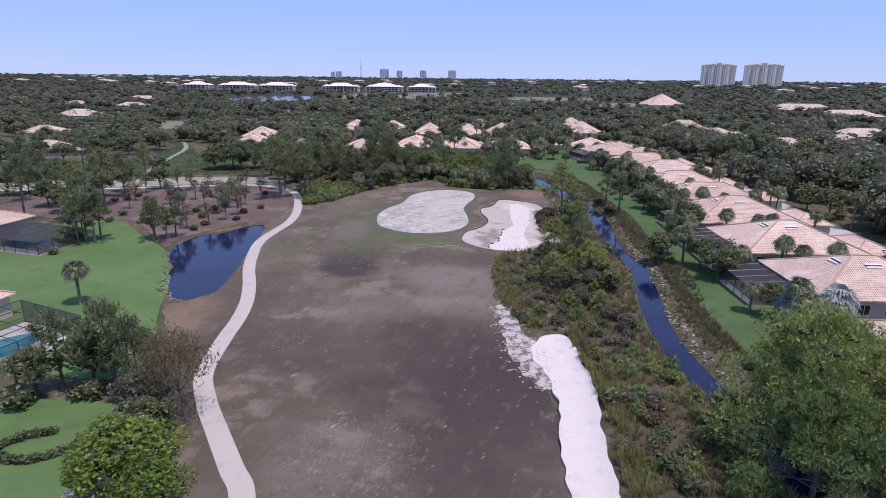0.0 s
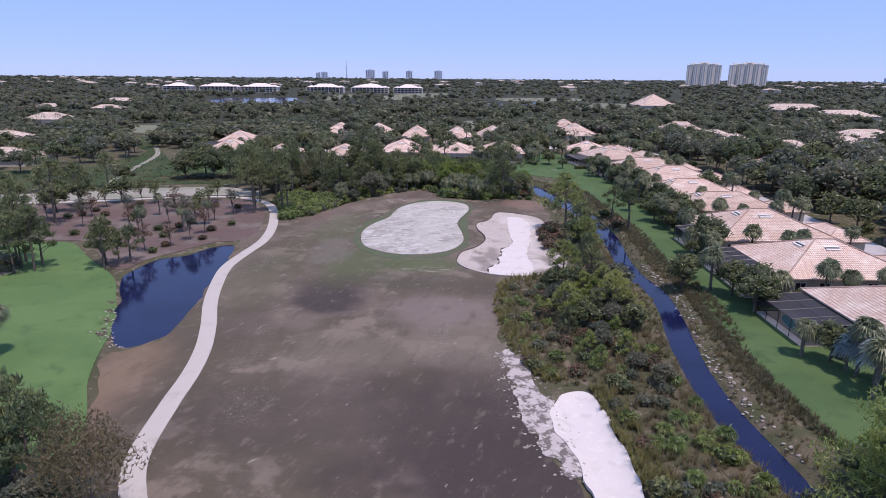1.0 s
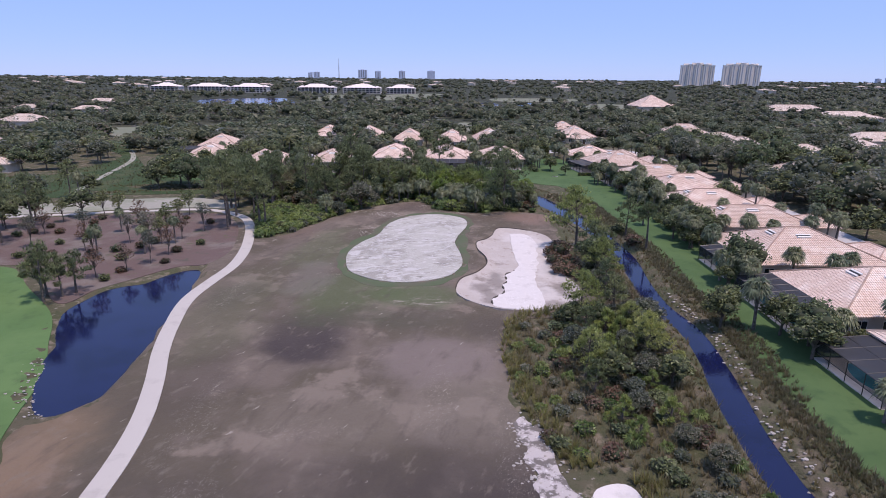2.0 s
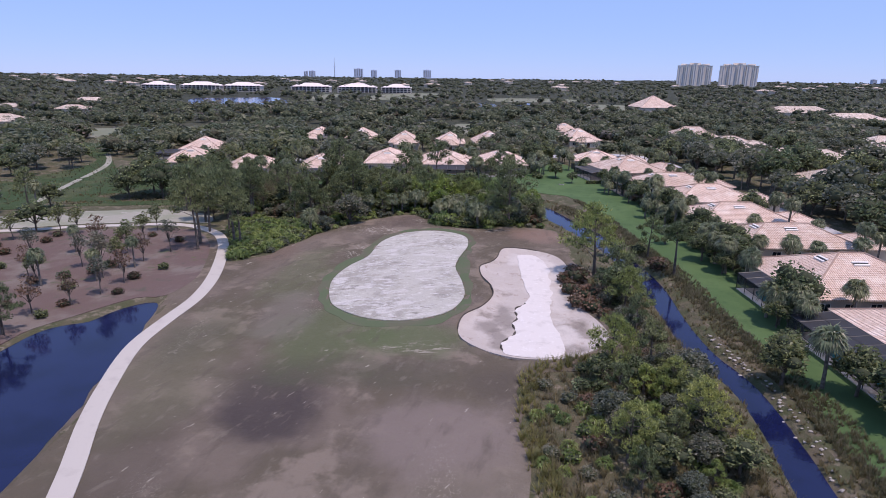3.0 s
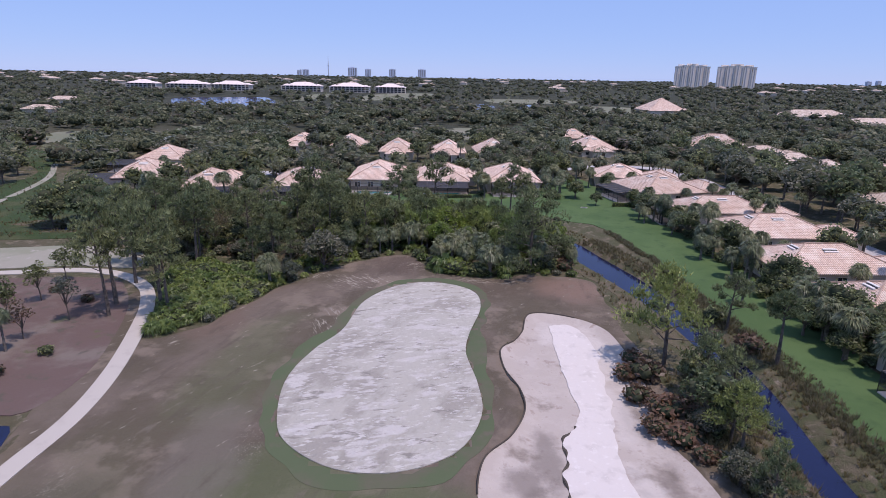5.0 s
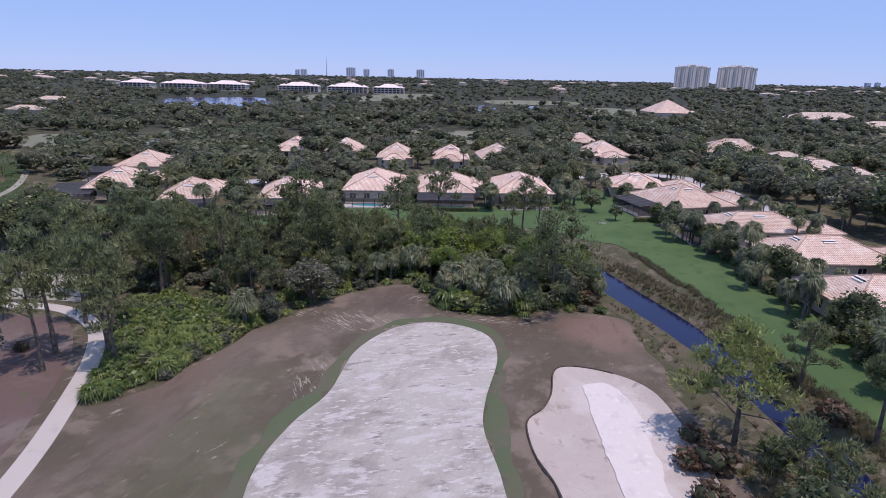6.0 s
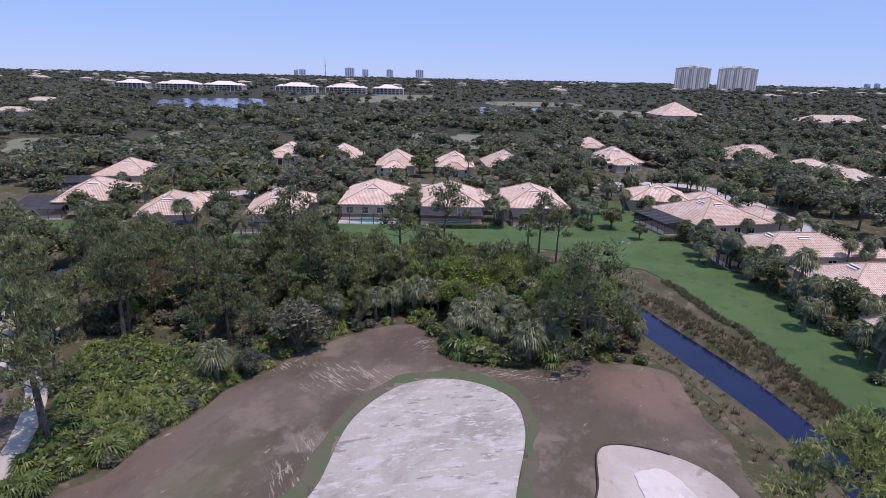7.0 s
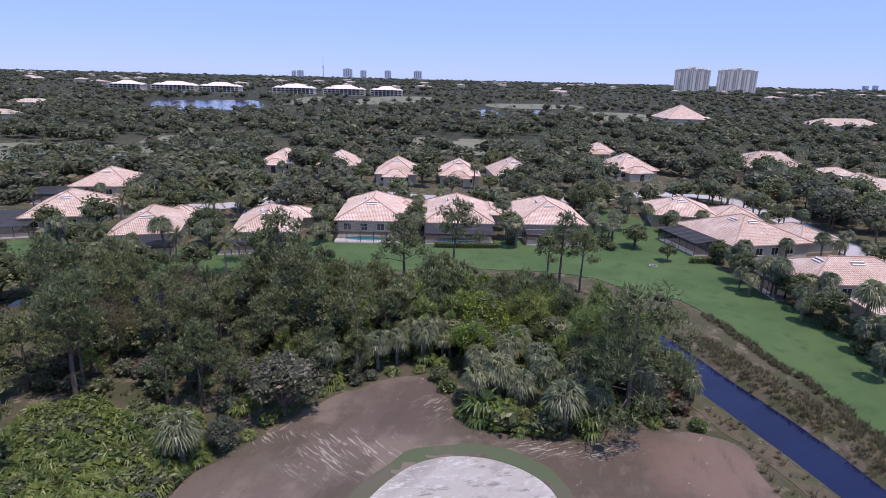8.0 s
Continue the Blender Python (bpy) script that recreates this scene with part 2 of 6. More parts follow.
M_BUNKER = bunker_material()
M_WHITE = surface("fresh_white_sand", [(0.6, 0.55, 0.52), ((0.52, 0.475, 0.445), 0.5, 0.5, 0.7), ((0.65, 0.605, 0.58), 1.4, 0.55, 0.7)], 0.95, (2.5, 0.6, 0.15))
M_SPILL = surface("spilled_sand_and_shell", [(0.46, 0.41, 0.385), ((0.16, 0.14, 0.125), 0.8, 0.46, 0.56), ((0.6, 0.56, 0.54), 1.8, 0.58, 0.68)], 0.95, (3.0, 0.7, 0.2))
M_PATH = surface("cart_path_concrete", [(0.45, 0.41, 0.365), ((0.39, 0.35, 0.313), 0.35, 0.5, 0.7), ((0.38, 0.35, 0.33), 1.4, 0.66, 0.8)], 0.85, (20.0, 0.15, 0.02))
M_ROAD = surface("street_concrete", [(0.44, 0.42, 0.42), ((0.37, 0.355, 0.355), 0.2, 0.45, 0.65), ((0.3, 0.29, 0.29), 1.0, 0.64, 0.8)], 0.85, (18.0, 0.15, 0.02))
M_PALE = surface("pale_seeded_strip", [(0.30, 0.285, 0.235), ((0.24, 0.245, 0.18), 0.1, 0.45, 0.62), ((0.36, 0.335, 0.3), 0.5, 0.58, 0.72)], 0.95, (5.0, 0.4, 0.1))
M_FAIR = surface("far_fairway_turf", [(0.17, 0.18, 0.12), ((0.21, 0.2, 0.15), 0.05, 0.45, 0.62), ((0.13, 0.15, 0.085), 0.2, 0.55, 0.7)], 0.95, None)
M_STONE = surface("shore_rock", [(0.42, 0.38, 0.34), ((0.28, 0.25, 0.22), 2.0, 0.45, 0.65)], 0.9, (6.0, 0.6, 0.1))
M_LIP = surface("bunker_lip_soil", [(0.075, 0.065, 0.055), ((0.12, 0.1, 0.08), 1.0, 0.5, 0.7)], 0.95, (6.0, 0.6, 0.1))
M_BARK = surface("bark", [(0.15, 0.125, 0.105), ((0.09, 0.075, 0.065), 2.0, 0.45, 0.62), ((0.22, 0.19, 0.165), 5.0, 0.6, 0.72)], 0.95, (9.0, 0.8, 0.08))
M_PALMTRUNK = surface("palm_trunk", [(0.21, 0.185, 0.16), ((0.13, 0.11, 0.095), 3.0, 0.45, 0.6)], 0.95, (7.0, 0.8, 0.08))
M_STUCCO = surface("cream_stucco", [(0.58, 0.5, 0.41), ((0.5, 0.43, 0.35), 0.4, 0.5, 0.7)], 0.9, (12.0, 0.2, 0.02))
M_ROOFFAR = surface("sunlit_pale_roof", [(0.78, 0.68, 0.65), ((0.7, 0.6, 0.56), 0.3, 0.5, 0.7)], 0.85, None)
M_STUCCO_FAR = surface("pale_stucco", [(0.6, 0.55, 0.5), ((0.5, 0.45, 0.4), 0.05, 0.5, 0.7)], 0.9, None)
M_TRIM = surface("white_trim", [(0.74, 0.7, 0.65), ((0.66, 0.62, 0.57), 1.0, 0.5, 0.7)], 0.6, None)
M_DECK = surface("pool_deck", [(0.6, 0.55, 0.5), ((0.52, 0.47, 0.43), 0.8, 0.5, 0.7)], 0.85, (10.0, 0.15, 0.02))
M_FRAME = surface("bronze_aluminium", [(0.03, 0.027, 0.025), ((0.045, 0.04, 0.037), 2.0, 0.5, 0.7)], 0.45, None, 0.5)
# far crown bodies: the shade between leaves is put into their colour
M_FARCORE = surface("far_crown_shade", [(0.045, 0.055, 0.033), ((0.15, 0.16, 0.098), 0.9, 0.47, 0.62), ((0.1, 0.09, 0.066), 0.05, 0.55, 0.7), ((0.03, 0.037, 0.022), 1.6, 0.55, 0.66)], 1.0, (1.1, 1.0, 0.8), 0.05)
# dark colour of the added cores stands for shade inside the foliage
M_DARKCORE = surface("foliage_inner_shade", [(0.055, 0.064, 0.038), ((0.075, 0.08, 0.052), 1.0, 0.5, 0.7)], 1.0, None, 0.05)
M_DEAD = foliage("dead_fronds", (0.182, 0.126, 0.070), (0.336, 0.252, 0.154))
M_PINE = foliage("pine_needles", (0.055, 0.075, 0.036), (0.36, 0.415, 0.215), (0.16, 0.155, 0.095))
M_YOUNGPINE = foliage("young_pine_needles", (0.14, 0.2, 0.066), (0.46, 0.54, 0.19))
M_OLIVE = foliage("olive_needles", (0.19, 0.23, 0.075), (0.54, 0.57, 0.21))
M_THIN = foliage("thin_brownish_foliage", (0.12, 0.1, 0.065), (0.29, 0.24, 0.15), (0.13, 0.15, 0.07))
M_LEAF = foliage("broad_leaves", (0.045, 0.062, 0.03), (0.32, 0.365, 0.18))
M_BRIGHT = foliage("bright_leaves", (0.1, 0.17, 0.035), (0.32, 0.42, 0.095))
M_GREYLEAF = foliage("grey_green_leaves", (0.132, 0.140, 0.108), (0.254, 0.254, 0.206))
M_RUST = foliage("rusty_leaves", (0.128, 0.076, 0.060), (0.255, 0.170, 0.128), (0.136, 0.145, 0.068))
M_SABAL = foliage("fan_palm_leaves", (0.05, 0.066, 0.034), (0.31, 0.345, 0.2), (0.19, 0.17, 0.1), 0.4, 0.25)
M_SILVER = foliage("silver_palm_leaves", (0.237, 0.281, 0.294), (0.413, 0.463, 0.475), None, 0.5, 0.15)
M_FROND = foliage("feather_palm_leaves", (0.074, 0.095, 0.038), (0.210, 0.222, 0.095), None, 0.42)
M_PALMETTO = foliage("palmetto_leaves", (0.065, 0.11, 0.032), (0.32, 0.4, 0.13), None, 0.4)
M_GRASS = foliage("tussock_grass", (0.1, 0.098, 0.055), (0.25, 0.225, 0.145), (0.26, 0.2, 0.16))
M_REED = foliage("bank_reeds", (0.1, 0.1, 0.045), (0.23, 0.2, 0.115), (0.22, 0.16, 0.12))
M_EDGE = foliage("edge_grass_blades", (0.15, 0.155, 0.055), (0.36, 0.33, 0.15), (0.3, 0.24, 0.17))
M_FARLEAF = foliage("far_leaves", (0.075, 0.082, 0.064), (0.27, 0.265, 0.205), (0.19, 0.15, 0.125), dry_size=0.045, stand=0.11)
M_GARDENLEAF = foliage("garden_leaves", (0.05, 0.06, 0.038), (0.33, 0.335, 0.22), (0.2, 0.155, 0.125), dry_size=0.06, stand=0.11)
M_HEDGE = foliage("clipped_hedge_leaves", (0.122, 0.168, 0.031), (0.260, 0.308, 0.078))


def water_material(name, colour, ripple):
    m, nt, b = material(name, 0.06, 0.0, 0.5)
    b.inputs["IOR"].default_value = 1.33
    c = blend(nt, step(nt, tex(nt, "ShaderNodeTexNoise", 0.15, 3.0), 0.4, 0.7), colour, tuple(v * 0.7 for v in colour))
    nt.links.new(c, b.inputs["Base Color"])
    bump(nt, b, tex(nt, "ShaderNodeTexNoise", 2.5, 3.0), ripple, 0.05)
    return m


M_WATER = water_material("creek_water", (0.009, 0.013, 0.05), 0.12)
M_LAKE = water_material("lake_water", (0.085, 0.085, 0.19), 0.5)
M_POOL = water_material("pool_water", (0.05, 0.34, 0.4), 0.1)


def tile_material(name, a, b_, pale):
    """Barrel clay tiles: columns run up the slope, courses are in the mesh."""
    m, nt, b = material(name, 0.8, 0.0, 0.25)
    uv = nt.nodes.new("ShaderNodeUVMap").outputs[0]
    n1 = step(nt, tex(nt, "ShaderNodeTexNoise", 2.6, 2.0, 0.5, uv), 0.4, 0.62)
    col = blend(nt, n1, a, b_)
    col = blend(nt, step(nt, tex(nt, "ShaderNodeTexNoise", 0.35, 4.0), 0.45, 0.7), col, pale)
    info = nt.nodes.new("ShaderNodeObjectInfo")
    col = blend(nt, 1.0, col, blend(nt, info.outputs["Random"], (0.9, 0.88, 0.86), (1.08, 1.06, 1.05)), "MULTIPLY")
    w = nt.nodes.new("ShaderNodeTexWave")
    w.bands_direction = "X"
    w.inputs["Scale"].default_value = 0.98
    w.inputs["Distortion"].default_value = 0.15
    nt.links.new(uv, w.inputs["Vector"])
    gap = step(nt, w.outputs["Fac"], 0.0, 0.3)
    col = blend(nt, gap, blend(nt, 1.0, col, (0.62, 0.58, 0.56), "MULTIPLY"), col)
    nt.links.new(col, b.inputs["Base Color"])
    bump(nt, b, w.outputs["Fac"], 0.7, 0.08)
    return m


M_TILE = tile_material("clay_roof_tiles", (0.62, 0.46, 0.37), (0.72, 0.56, 0.465), (0.78, 0.66, 0.57))
M_TILE_PALE = tile_material("pale_roof_tiles", (0.6, 0.48, 0.39), (0.68, 0.57, 0.48), (0.75, 0.66, 0.58))


def screen_material(name, lo, hi):
    m, nt, b = material(name, 0.7)
    b.inputs["Base Color"].default_value = (0.035, 0.035, 0.04, 1)
    n = tex(nt, "ShaderNodeTexNoise", 0.7, 2.0)
    t = nt.nodes.new("ShaderNodeBsdfTransparent")
    mix = nt.nodes.new("ShaderNodeMixShader")
    r = nt.nodes.new("ShaderNodeMapRange")
    r.inputs["To Min"].default_value, r.inputs["To Max"].default_value = lo, hi
    nt.links.new(n, r.inputs["Value"])
    nt.links.new(r.outputs[0], mix.inputs[0])
    nt.links.new(b.outputs[0], mix.inputs[1])
    nt.links.new(t.outputs[0], mix.inputs[2])
    nt.links.new(mix.outputs[0], nt.nodes["Material Output"].inputs["Surface"])
    return m


M_SCREEN = screen_material("roof_screen", 0.1, 0.2)
M_SCREENSIDE = screen_material("side_screen", 0.35, 0.5)
M_SCREENFINE = screen_material("fine_new_screen", 0.7, 0.82)
M_GLASS, _nt, _b = material("window_glass", 0.08, 0.0, 0.6)
_b.inputs["Base Color"].default_value = (0.02, 0.025, 0.03, 1)
# skyline concrete: the blue of distance haze is put into its colour
M_CITY = surface("haze_tinted_concrete", [(0.55, 0.6, 0.7), ((0.45, 0.5, 0.6), 0.02, 0.5, 0.7)], 0.9, None)
M_TOWER = surface("tower_stucco", [(0.86, 0.76, 0.65), ((0.8, 0.7, 0.59), 0.03, 0.5, 0.7)], 0.9, None)
M_TOWERGLASS = surface("tower_glazing", [(0.24, 0.25, 0.28), ((0.2, 0.21, 0.24), 0.1, 0.5, 0.7)], 0.3, None, 0.5)
M_GLASSPALE = surface("tower_bay_glazing", [(0.42, 0.4, 0.4), ((0.36, 0.35, 0.36), 0.1, 0.5, 0.7)], 0.3, None, 0.5)
# glazing behind balconies: the shade of the recess is put into its colour
M_RECESS = surface("shaded_balcony_glazing", [(0.07, 0.072, 0.085), ((0.1, 0.1, 0.11), 0.1, 0.5, 0.7)], 0.6, None)
M_DOOR = surface("dark_stained_wood", [(0.09, 0.055, 0.035), ((0.06, 0.035, 0.025), 3.0, 0.45, 0.6, (0.0, (1, 1, 0.1)))], 0.5, (14.0, 0.2, 0.02), 0.4)


# ---- plan: outlines of the ground ----
def spline(pts, closed=True, gap=1.0):
    """Even points along a smooth curve through pts."""
    pts = [np.array(p, float) for p in pts]
    n = len(pts)
    out = []
    for i in range(n if closed else n - 1):
        a, b, c, d = [pts[(i + k) % n] if closed else pts[min(max(i + k, 0), n - 1)] for k in (-1, 0, 1, 2)]
        m = max(2, int(np.linalg.norm(c - b) / gap))
        for j in range(m):
            t = j / m
            out.append(0.5 * ((2 * b) + (c - a) * t + (2 * a - 5 * b + 4 * c - d) * t * t + (3 * b - a - 3 * c + d) * t ** 3))
    if not closed:
        out.append(pts[-1])
    return np.array(out)


def seg_dist(xy, line, closed):
    """Distance of each point of xy from a line of points."""
    a = line if closed else line[:-1]
    b = np.roll(line, -1, 0) if closed else line[1:]
    best = np.full(len(xy), 1e9)
    for p, q in zip(a, b):
        d = q - p
        t = np.clip(((xy - p) @ d) / max(d @ d, 1e-9), 0, 1)
        best = np.minimum(best, np.hypot(*(xy - p - t[:, None] * d).T))
    return best


def inside(xy, poly):
    x, y = xy[:, 0], xy[:, 1]
    c = np.zeros(len(xy), bool)
    for (x0, y0), (x1, y1) in zip(poly, np.roll(poly, -1, 0)):
        if y0 != y1:
            c ^= ((y0 > y) != (y1 > y)) & (x < (x1 - x0) * (y - y0) / (y1 - y0) + x0)
    return c


def signed(xy, poly):
    """Depth inside the outline, negative outside; only worked out near it."""
    out = np.full(len(xy), -1e3)
    lo, hi = poly.min(0) - 12, poly.max(0) + 12
    near = ((xy > lo) & (xy < hi)).all(1)
    if near.any():
        p = xy[near]
        out[near] = np.where(inside(p, poly), 1, -1) * seg_dist(p, poly, True)
    return out


def ragged(line, amount, size):
    """The outline with an uneven edge."""
    t = np.roll(line, -1, 0) - np.roll(line, 1, 0)
    t /= np.maximum(np.linalg.norm(t, axis=1), 1e-6)[:, None]
    k = np.array([noise.noise((p[0] / size, p[1] / size, 3.3)) for p in line])
    return line + np.stack([t[:, 1], -t[:, 0]], 1) * (k * amount)[:, None]


GREEN = spline([(-19.43, 131.33), (-20.01, 138), (-18.4, 144.9), (-15.98, 150.65), (-14.3, 160.4), (-9.65, 167.5), (-3.6, 168.4), (1.45, 165), (2.3, 158.7), (0.23, 149.5), (-0.46, 143.75), (0.46, 136.85), (0.46, 131.1), (-2.07, 125.35), (-6.9, 122.36), (-12.65, 122.7), (-17.59, 126.5)], gap=0.6)
_c = GREEN.mean(0)
COLLAR = ragged(GREEN + (GREEN - _c) / np.linalg.norm(GREEN - _c, axis=1)[:, None] * 2.1, 0.9, 3.5)
BUNKER = spline([(8.97, 156.4), (14.03, 156.17), (18.17, 152.49), (18.97, 144.9), (18.63, 136.85), (17.25, 128.8), (18.4, 123.05), (18.63, 118.45), (16.33, 114.88), (12.07, 112.24), (6.55, 111.89), (2.3, 113.85), (-0.57, 117.99), (0.11, 124.2), (2.99, 127.88), (4.83, 132.02), (4.83, 135.93), (3.68, 140.3), (3.79, 145.24), (5.75, 147.77), (7.13, 150.65)], gap=0.6)
BUNKER_LOW = ragged(spline([(8.16, 70.38), (9.89, 73.6), (12.19, 74.29), (13.34, 71.3), (13.57, 65.78), (13.91, 60.83), (13.34, 55.43), (12.65, 49.91), (12.42, 43.7), (12.19, 34.5), (9.2, 31.05), (8.39, 37.95), (8.62, 48.18), (9.08, 53.24), (9.54, 58.3), (9.43, 63.02), (8.28, 66.7)], gap=0.6), 0.5, 2.0)
SPILL = ragged(spline([(4.6, 82.8), (5.75, 83.95), (7.36, 78.2), (8.62, 73.6), (8.97, 69), (9.77, 64.4), (8.97, 60.95), (7.13, 63.25), (5.75, 69), (4.94, 75.9)], gap=0.5), 1.4, 1.6)
CARTPATH = spline([(-14.95, 34.5), (-17.1, 42.5), (-19.3, 46.0), (-22.5, 51.0), (-25.6, 56.0), (-28.4, 62.0), (-29.6, 70.5), (-30.2, 77), (-31.4, 83.5), (-33.5, 90.5), (-36.2, 98), (-38.1, 105), (-39.8, 114), (-39.5, 122.5), (-38.8, 131), (-39.7, 140), (-42.3, 151), (-45, 159.5), (-48.8, 166.8), (-55, 172.3), (-62.1, 174.2), (-71.3, 173.2), (-82.8, 170.4), (-103.5, 164.45), (-138, 158.7)], False, 0.8)
POND = ragged(spline([(-53.5, 107), (-49.6, 98.5), (-46.4, 91.4), (-44, 86), (-40.8, 84.6), (-38.6, 87), (-38.4, 92), (-39.2, 100), (-40.6, 108.7), (-41.9, 117.6), (-42.8, 125), (-44.4, 129.6), (-47.1, 128.2), (-49.5, 123.0), (-51.8, 121), (-54.4, 118), (-55.2, 112)], gap=0.8), 0.8, 4)
CREEK_MID = spline([(31.05, 23), (28.29, 46), (26.33, 66.7), (25.99, 74.75), (27.02, 85.1), (29.44, 97.75), (30.24, 106.95), (29.21, 115), (29.67, 124.2), (30.59, 133.4), (31.28, 142.6), (30.82, 152.95), (29.9, 164.45), (27.95, 174.8), (24.84, 186.3), (21.39, 197.8), (14.95, 207), (5.75, 212.75), (-9.2, 214.47), (-25.3, 213.67), (-48.3, 210.45), (-69, 207.57), (-85.1, 201.82), (-98.9, 200.1)], False, 1.0)
CREEK_WIDE = np.interp(np.linspace(0, 1, len(CREEK_MID)), [0, .12, .16, .2, .24, .3, .36, .42, .46, .5, .56, .62, .8, 1], [0.6, 0.7, 0.9, 0.7, 0.7, 0.95, 1.1, 1.05, 1.4, 2.1, 2.3, 1.9, 1.3, 1.7])
LAWN_RIGHT = ragged(spline([(31.74, 209.3), (34.04, 195.5), (35.88, 181.7), (36.34, 165.6), (36.57, 147.2), (36.11, 128.8), (35.19, 110.4), (33.81, 96.6), (32.89, 82.8), (33.23, 69), (34.5, 46), (37.95, 25.3), (57.5, 20.7), (52.9, 46), (48.3, 69), (46, 92), (46.57, 115), (47.15, 138), (49.45, 161), (50.6, 189.75), (49.45, 207), (46, 230), (44.85, 255.3), (41.4, 276), (29.9, 271.4), (25.3, 250.7), (2.3, 244.95), (-29.9, 244.95), (-46, 235.75), (-71.3, 236.9), (-92, 238.05), (-101.2, 225.4), (-75.9, 216.2), (-57.5, 219.07), (-34.5, 222.52), (-9.2, 224.59), (9.2, 224.25), (19.55, 221.37), (26.45, 213.32)], gap=1.0), 0.9, 3.0)
LAWN_LEFT = spline([(-75.3, 128.4), (-66.7, 119.6), (-56.5, 109.2), (-51.2, 100.5), (-47.5, 93.5), (-44.4, 86), (-42.4, 80), (-40.3, 74.9), (-38.2, 71.3), (-36.0, 67.5), (-34.9, 64.8), (-35.5, 61), (-41, 60), (-52.9, 64), (-66.7, 73.6), (-86.25, 82.8), (-97.75, 103.5), (-95, 120), (-83.38, 127.6)], gap=1.2)
LAWN_NEAR = spline([(-33.58, 54.74), (-31.51, 47.72), (-29.9, 41.4), (-28.75, 27.6), (-46, 20.7), (-69, 34.5), (-59.8, 52.9), (-46, 55.77)], gap=1.2)
DIRT = ragged(spline([(10.35, 13.8), (8.74, 34.5), (8.51, 49.45), (8.97, 58.65), (6.44, 66.7), (5.06, 78.2), (4.48, 92), (5.98, 105.8), (10.6, 108.9), (19.9, 111.0), (21.2, 118.5), (21.0, 123), (20.47, 135.7), (21.04, 151.8), (21.4, 164.45), (21.2, 171), (18.4, 173), (15.2, 173.5), (11.4, 173.8), (6.9, 171.9), (2.4, 170.9), (-0.7, 172), (-4.4, 173.4), (-6.3, 176.6), (-7.4, 181.2), (-9.3, 184), (-12.1, 183.5), (-15.3, 182.2), (-19.2, 179), (-23, 173.4), (-25.5, 170.4), (-28, 166.9), (-30.9, 159.8), (-34.6, 151.8), (-39.33, 147.89), (-41.2, 149.5), (-44.2, 158.7), (-47.6, 165.5), (-48.6, 162.45), (-45.2, 151.8), (-43.2, 140.3), (-43.6, 131), (-42.6, 122), (-41.97, 112.7), (-39.79, 101.2), (-37.95, 90.85), (-39.67, 83.38), (-42.09, 80.96), (-37.95, 71.3), (-34.5, 62.1), (-32.66, 54.05), (-30.59, 47.15), (-28.75, 34.5), (-26.45, 11.5)], gap=1.0), 1.1, 4)
BED = spline([(-85.1, 129.95), (-73.6, 129.6), (-66.7, 122.47), (-57.5, 112.7), (-55.6, 119.2), (-52.2, 124.5), (-47.6, 130.4), (-43.9, 131.6), (-42.3, 139), (-44.3, 149.5), (-47.2, 158.4), (-51.4, 166.2), (-55.77, 170.0), (-69, 170.43), (-89.7, 165.83), (-110.4, 156.4), (-110.4, 133.4)], gap=1.2)
PALE = spline([(-54.62, 176.52), (-63.25, 176.64), (-72.45, 175.49), (-82.8, 172.84), (-92, 169.74), (-115, 162.72), (-135.7, 160.42), (-135.7, 170.2), (-105.8, 178.82), (-92, 184), (-80.5, 186.87), (-69, 188.37), (-60.37, 186.3), (-55.43, 182.27)], gap=1.5)
MEADOW = spline([(-66.7, 195.5), (-80.5, 192.62), (-96.6, 190.32), (-120.75, 182.85), (-146.05, 180.55), (-161, 197.8), (-144.9, 216.2), (-129.95, 230), (-128.8, 266.8), (-161, 305.9), (-174.8, 345), (-158.7, 348.45), (-142.6, 301.3), (-118.45, 259.9), (-105.8, 239.2), (-96.6, 225.4), (-82.8, 218.5), (-71.3, 209.3)], gap=3.0)
NATIVE = spline([(9.77, 108.1), (6.32, 104.65), (5.29, 93.15), (5.75, 83.95), (9.2, 75.9), (13.8, 73.6), (14.95, 62.1), (14.03, 46), (13.11, 29.9), (20.7, 23), (28.75, 27.6), (25.3, 57.5), (23.92, 75.9), (25.87, 92), (27.14, 109.25), (27.14, 126.5), (27.6, 140.3), (25.76, 161), (21.39, 179.4), (21.62, 149.5), (20.7, 126.5), (19.55, 112.7)], gap=1.5)
WOODS = spline([(-29.44, 175.38), (-25.3, 176.64), (-21.85, 179.4), (-16.1, 184), (-9.2, 186.87), (-3.91, 184), (1.15, 177.1), (6.9, 175.38), (17.25, 176.52), (21.27, 181.7), (19.55, 190.9), (11.5, 200.1), (2.3, 205.85), (-23, 207.57), (-48.3, 205.85), (-64.4, 203.55), (-54.05, 197.8), (-51.75, 187.45), (-49.45, 179.97), (-43.7, 179.4), (-35.65, 177.67)], gap=1.5)


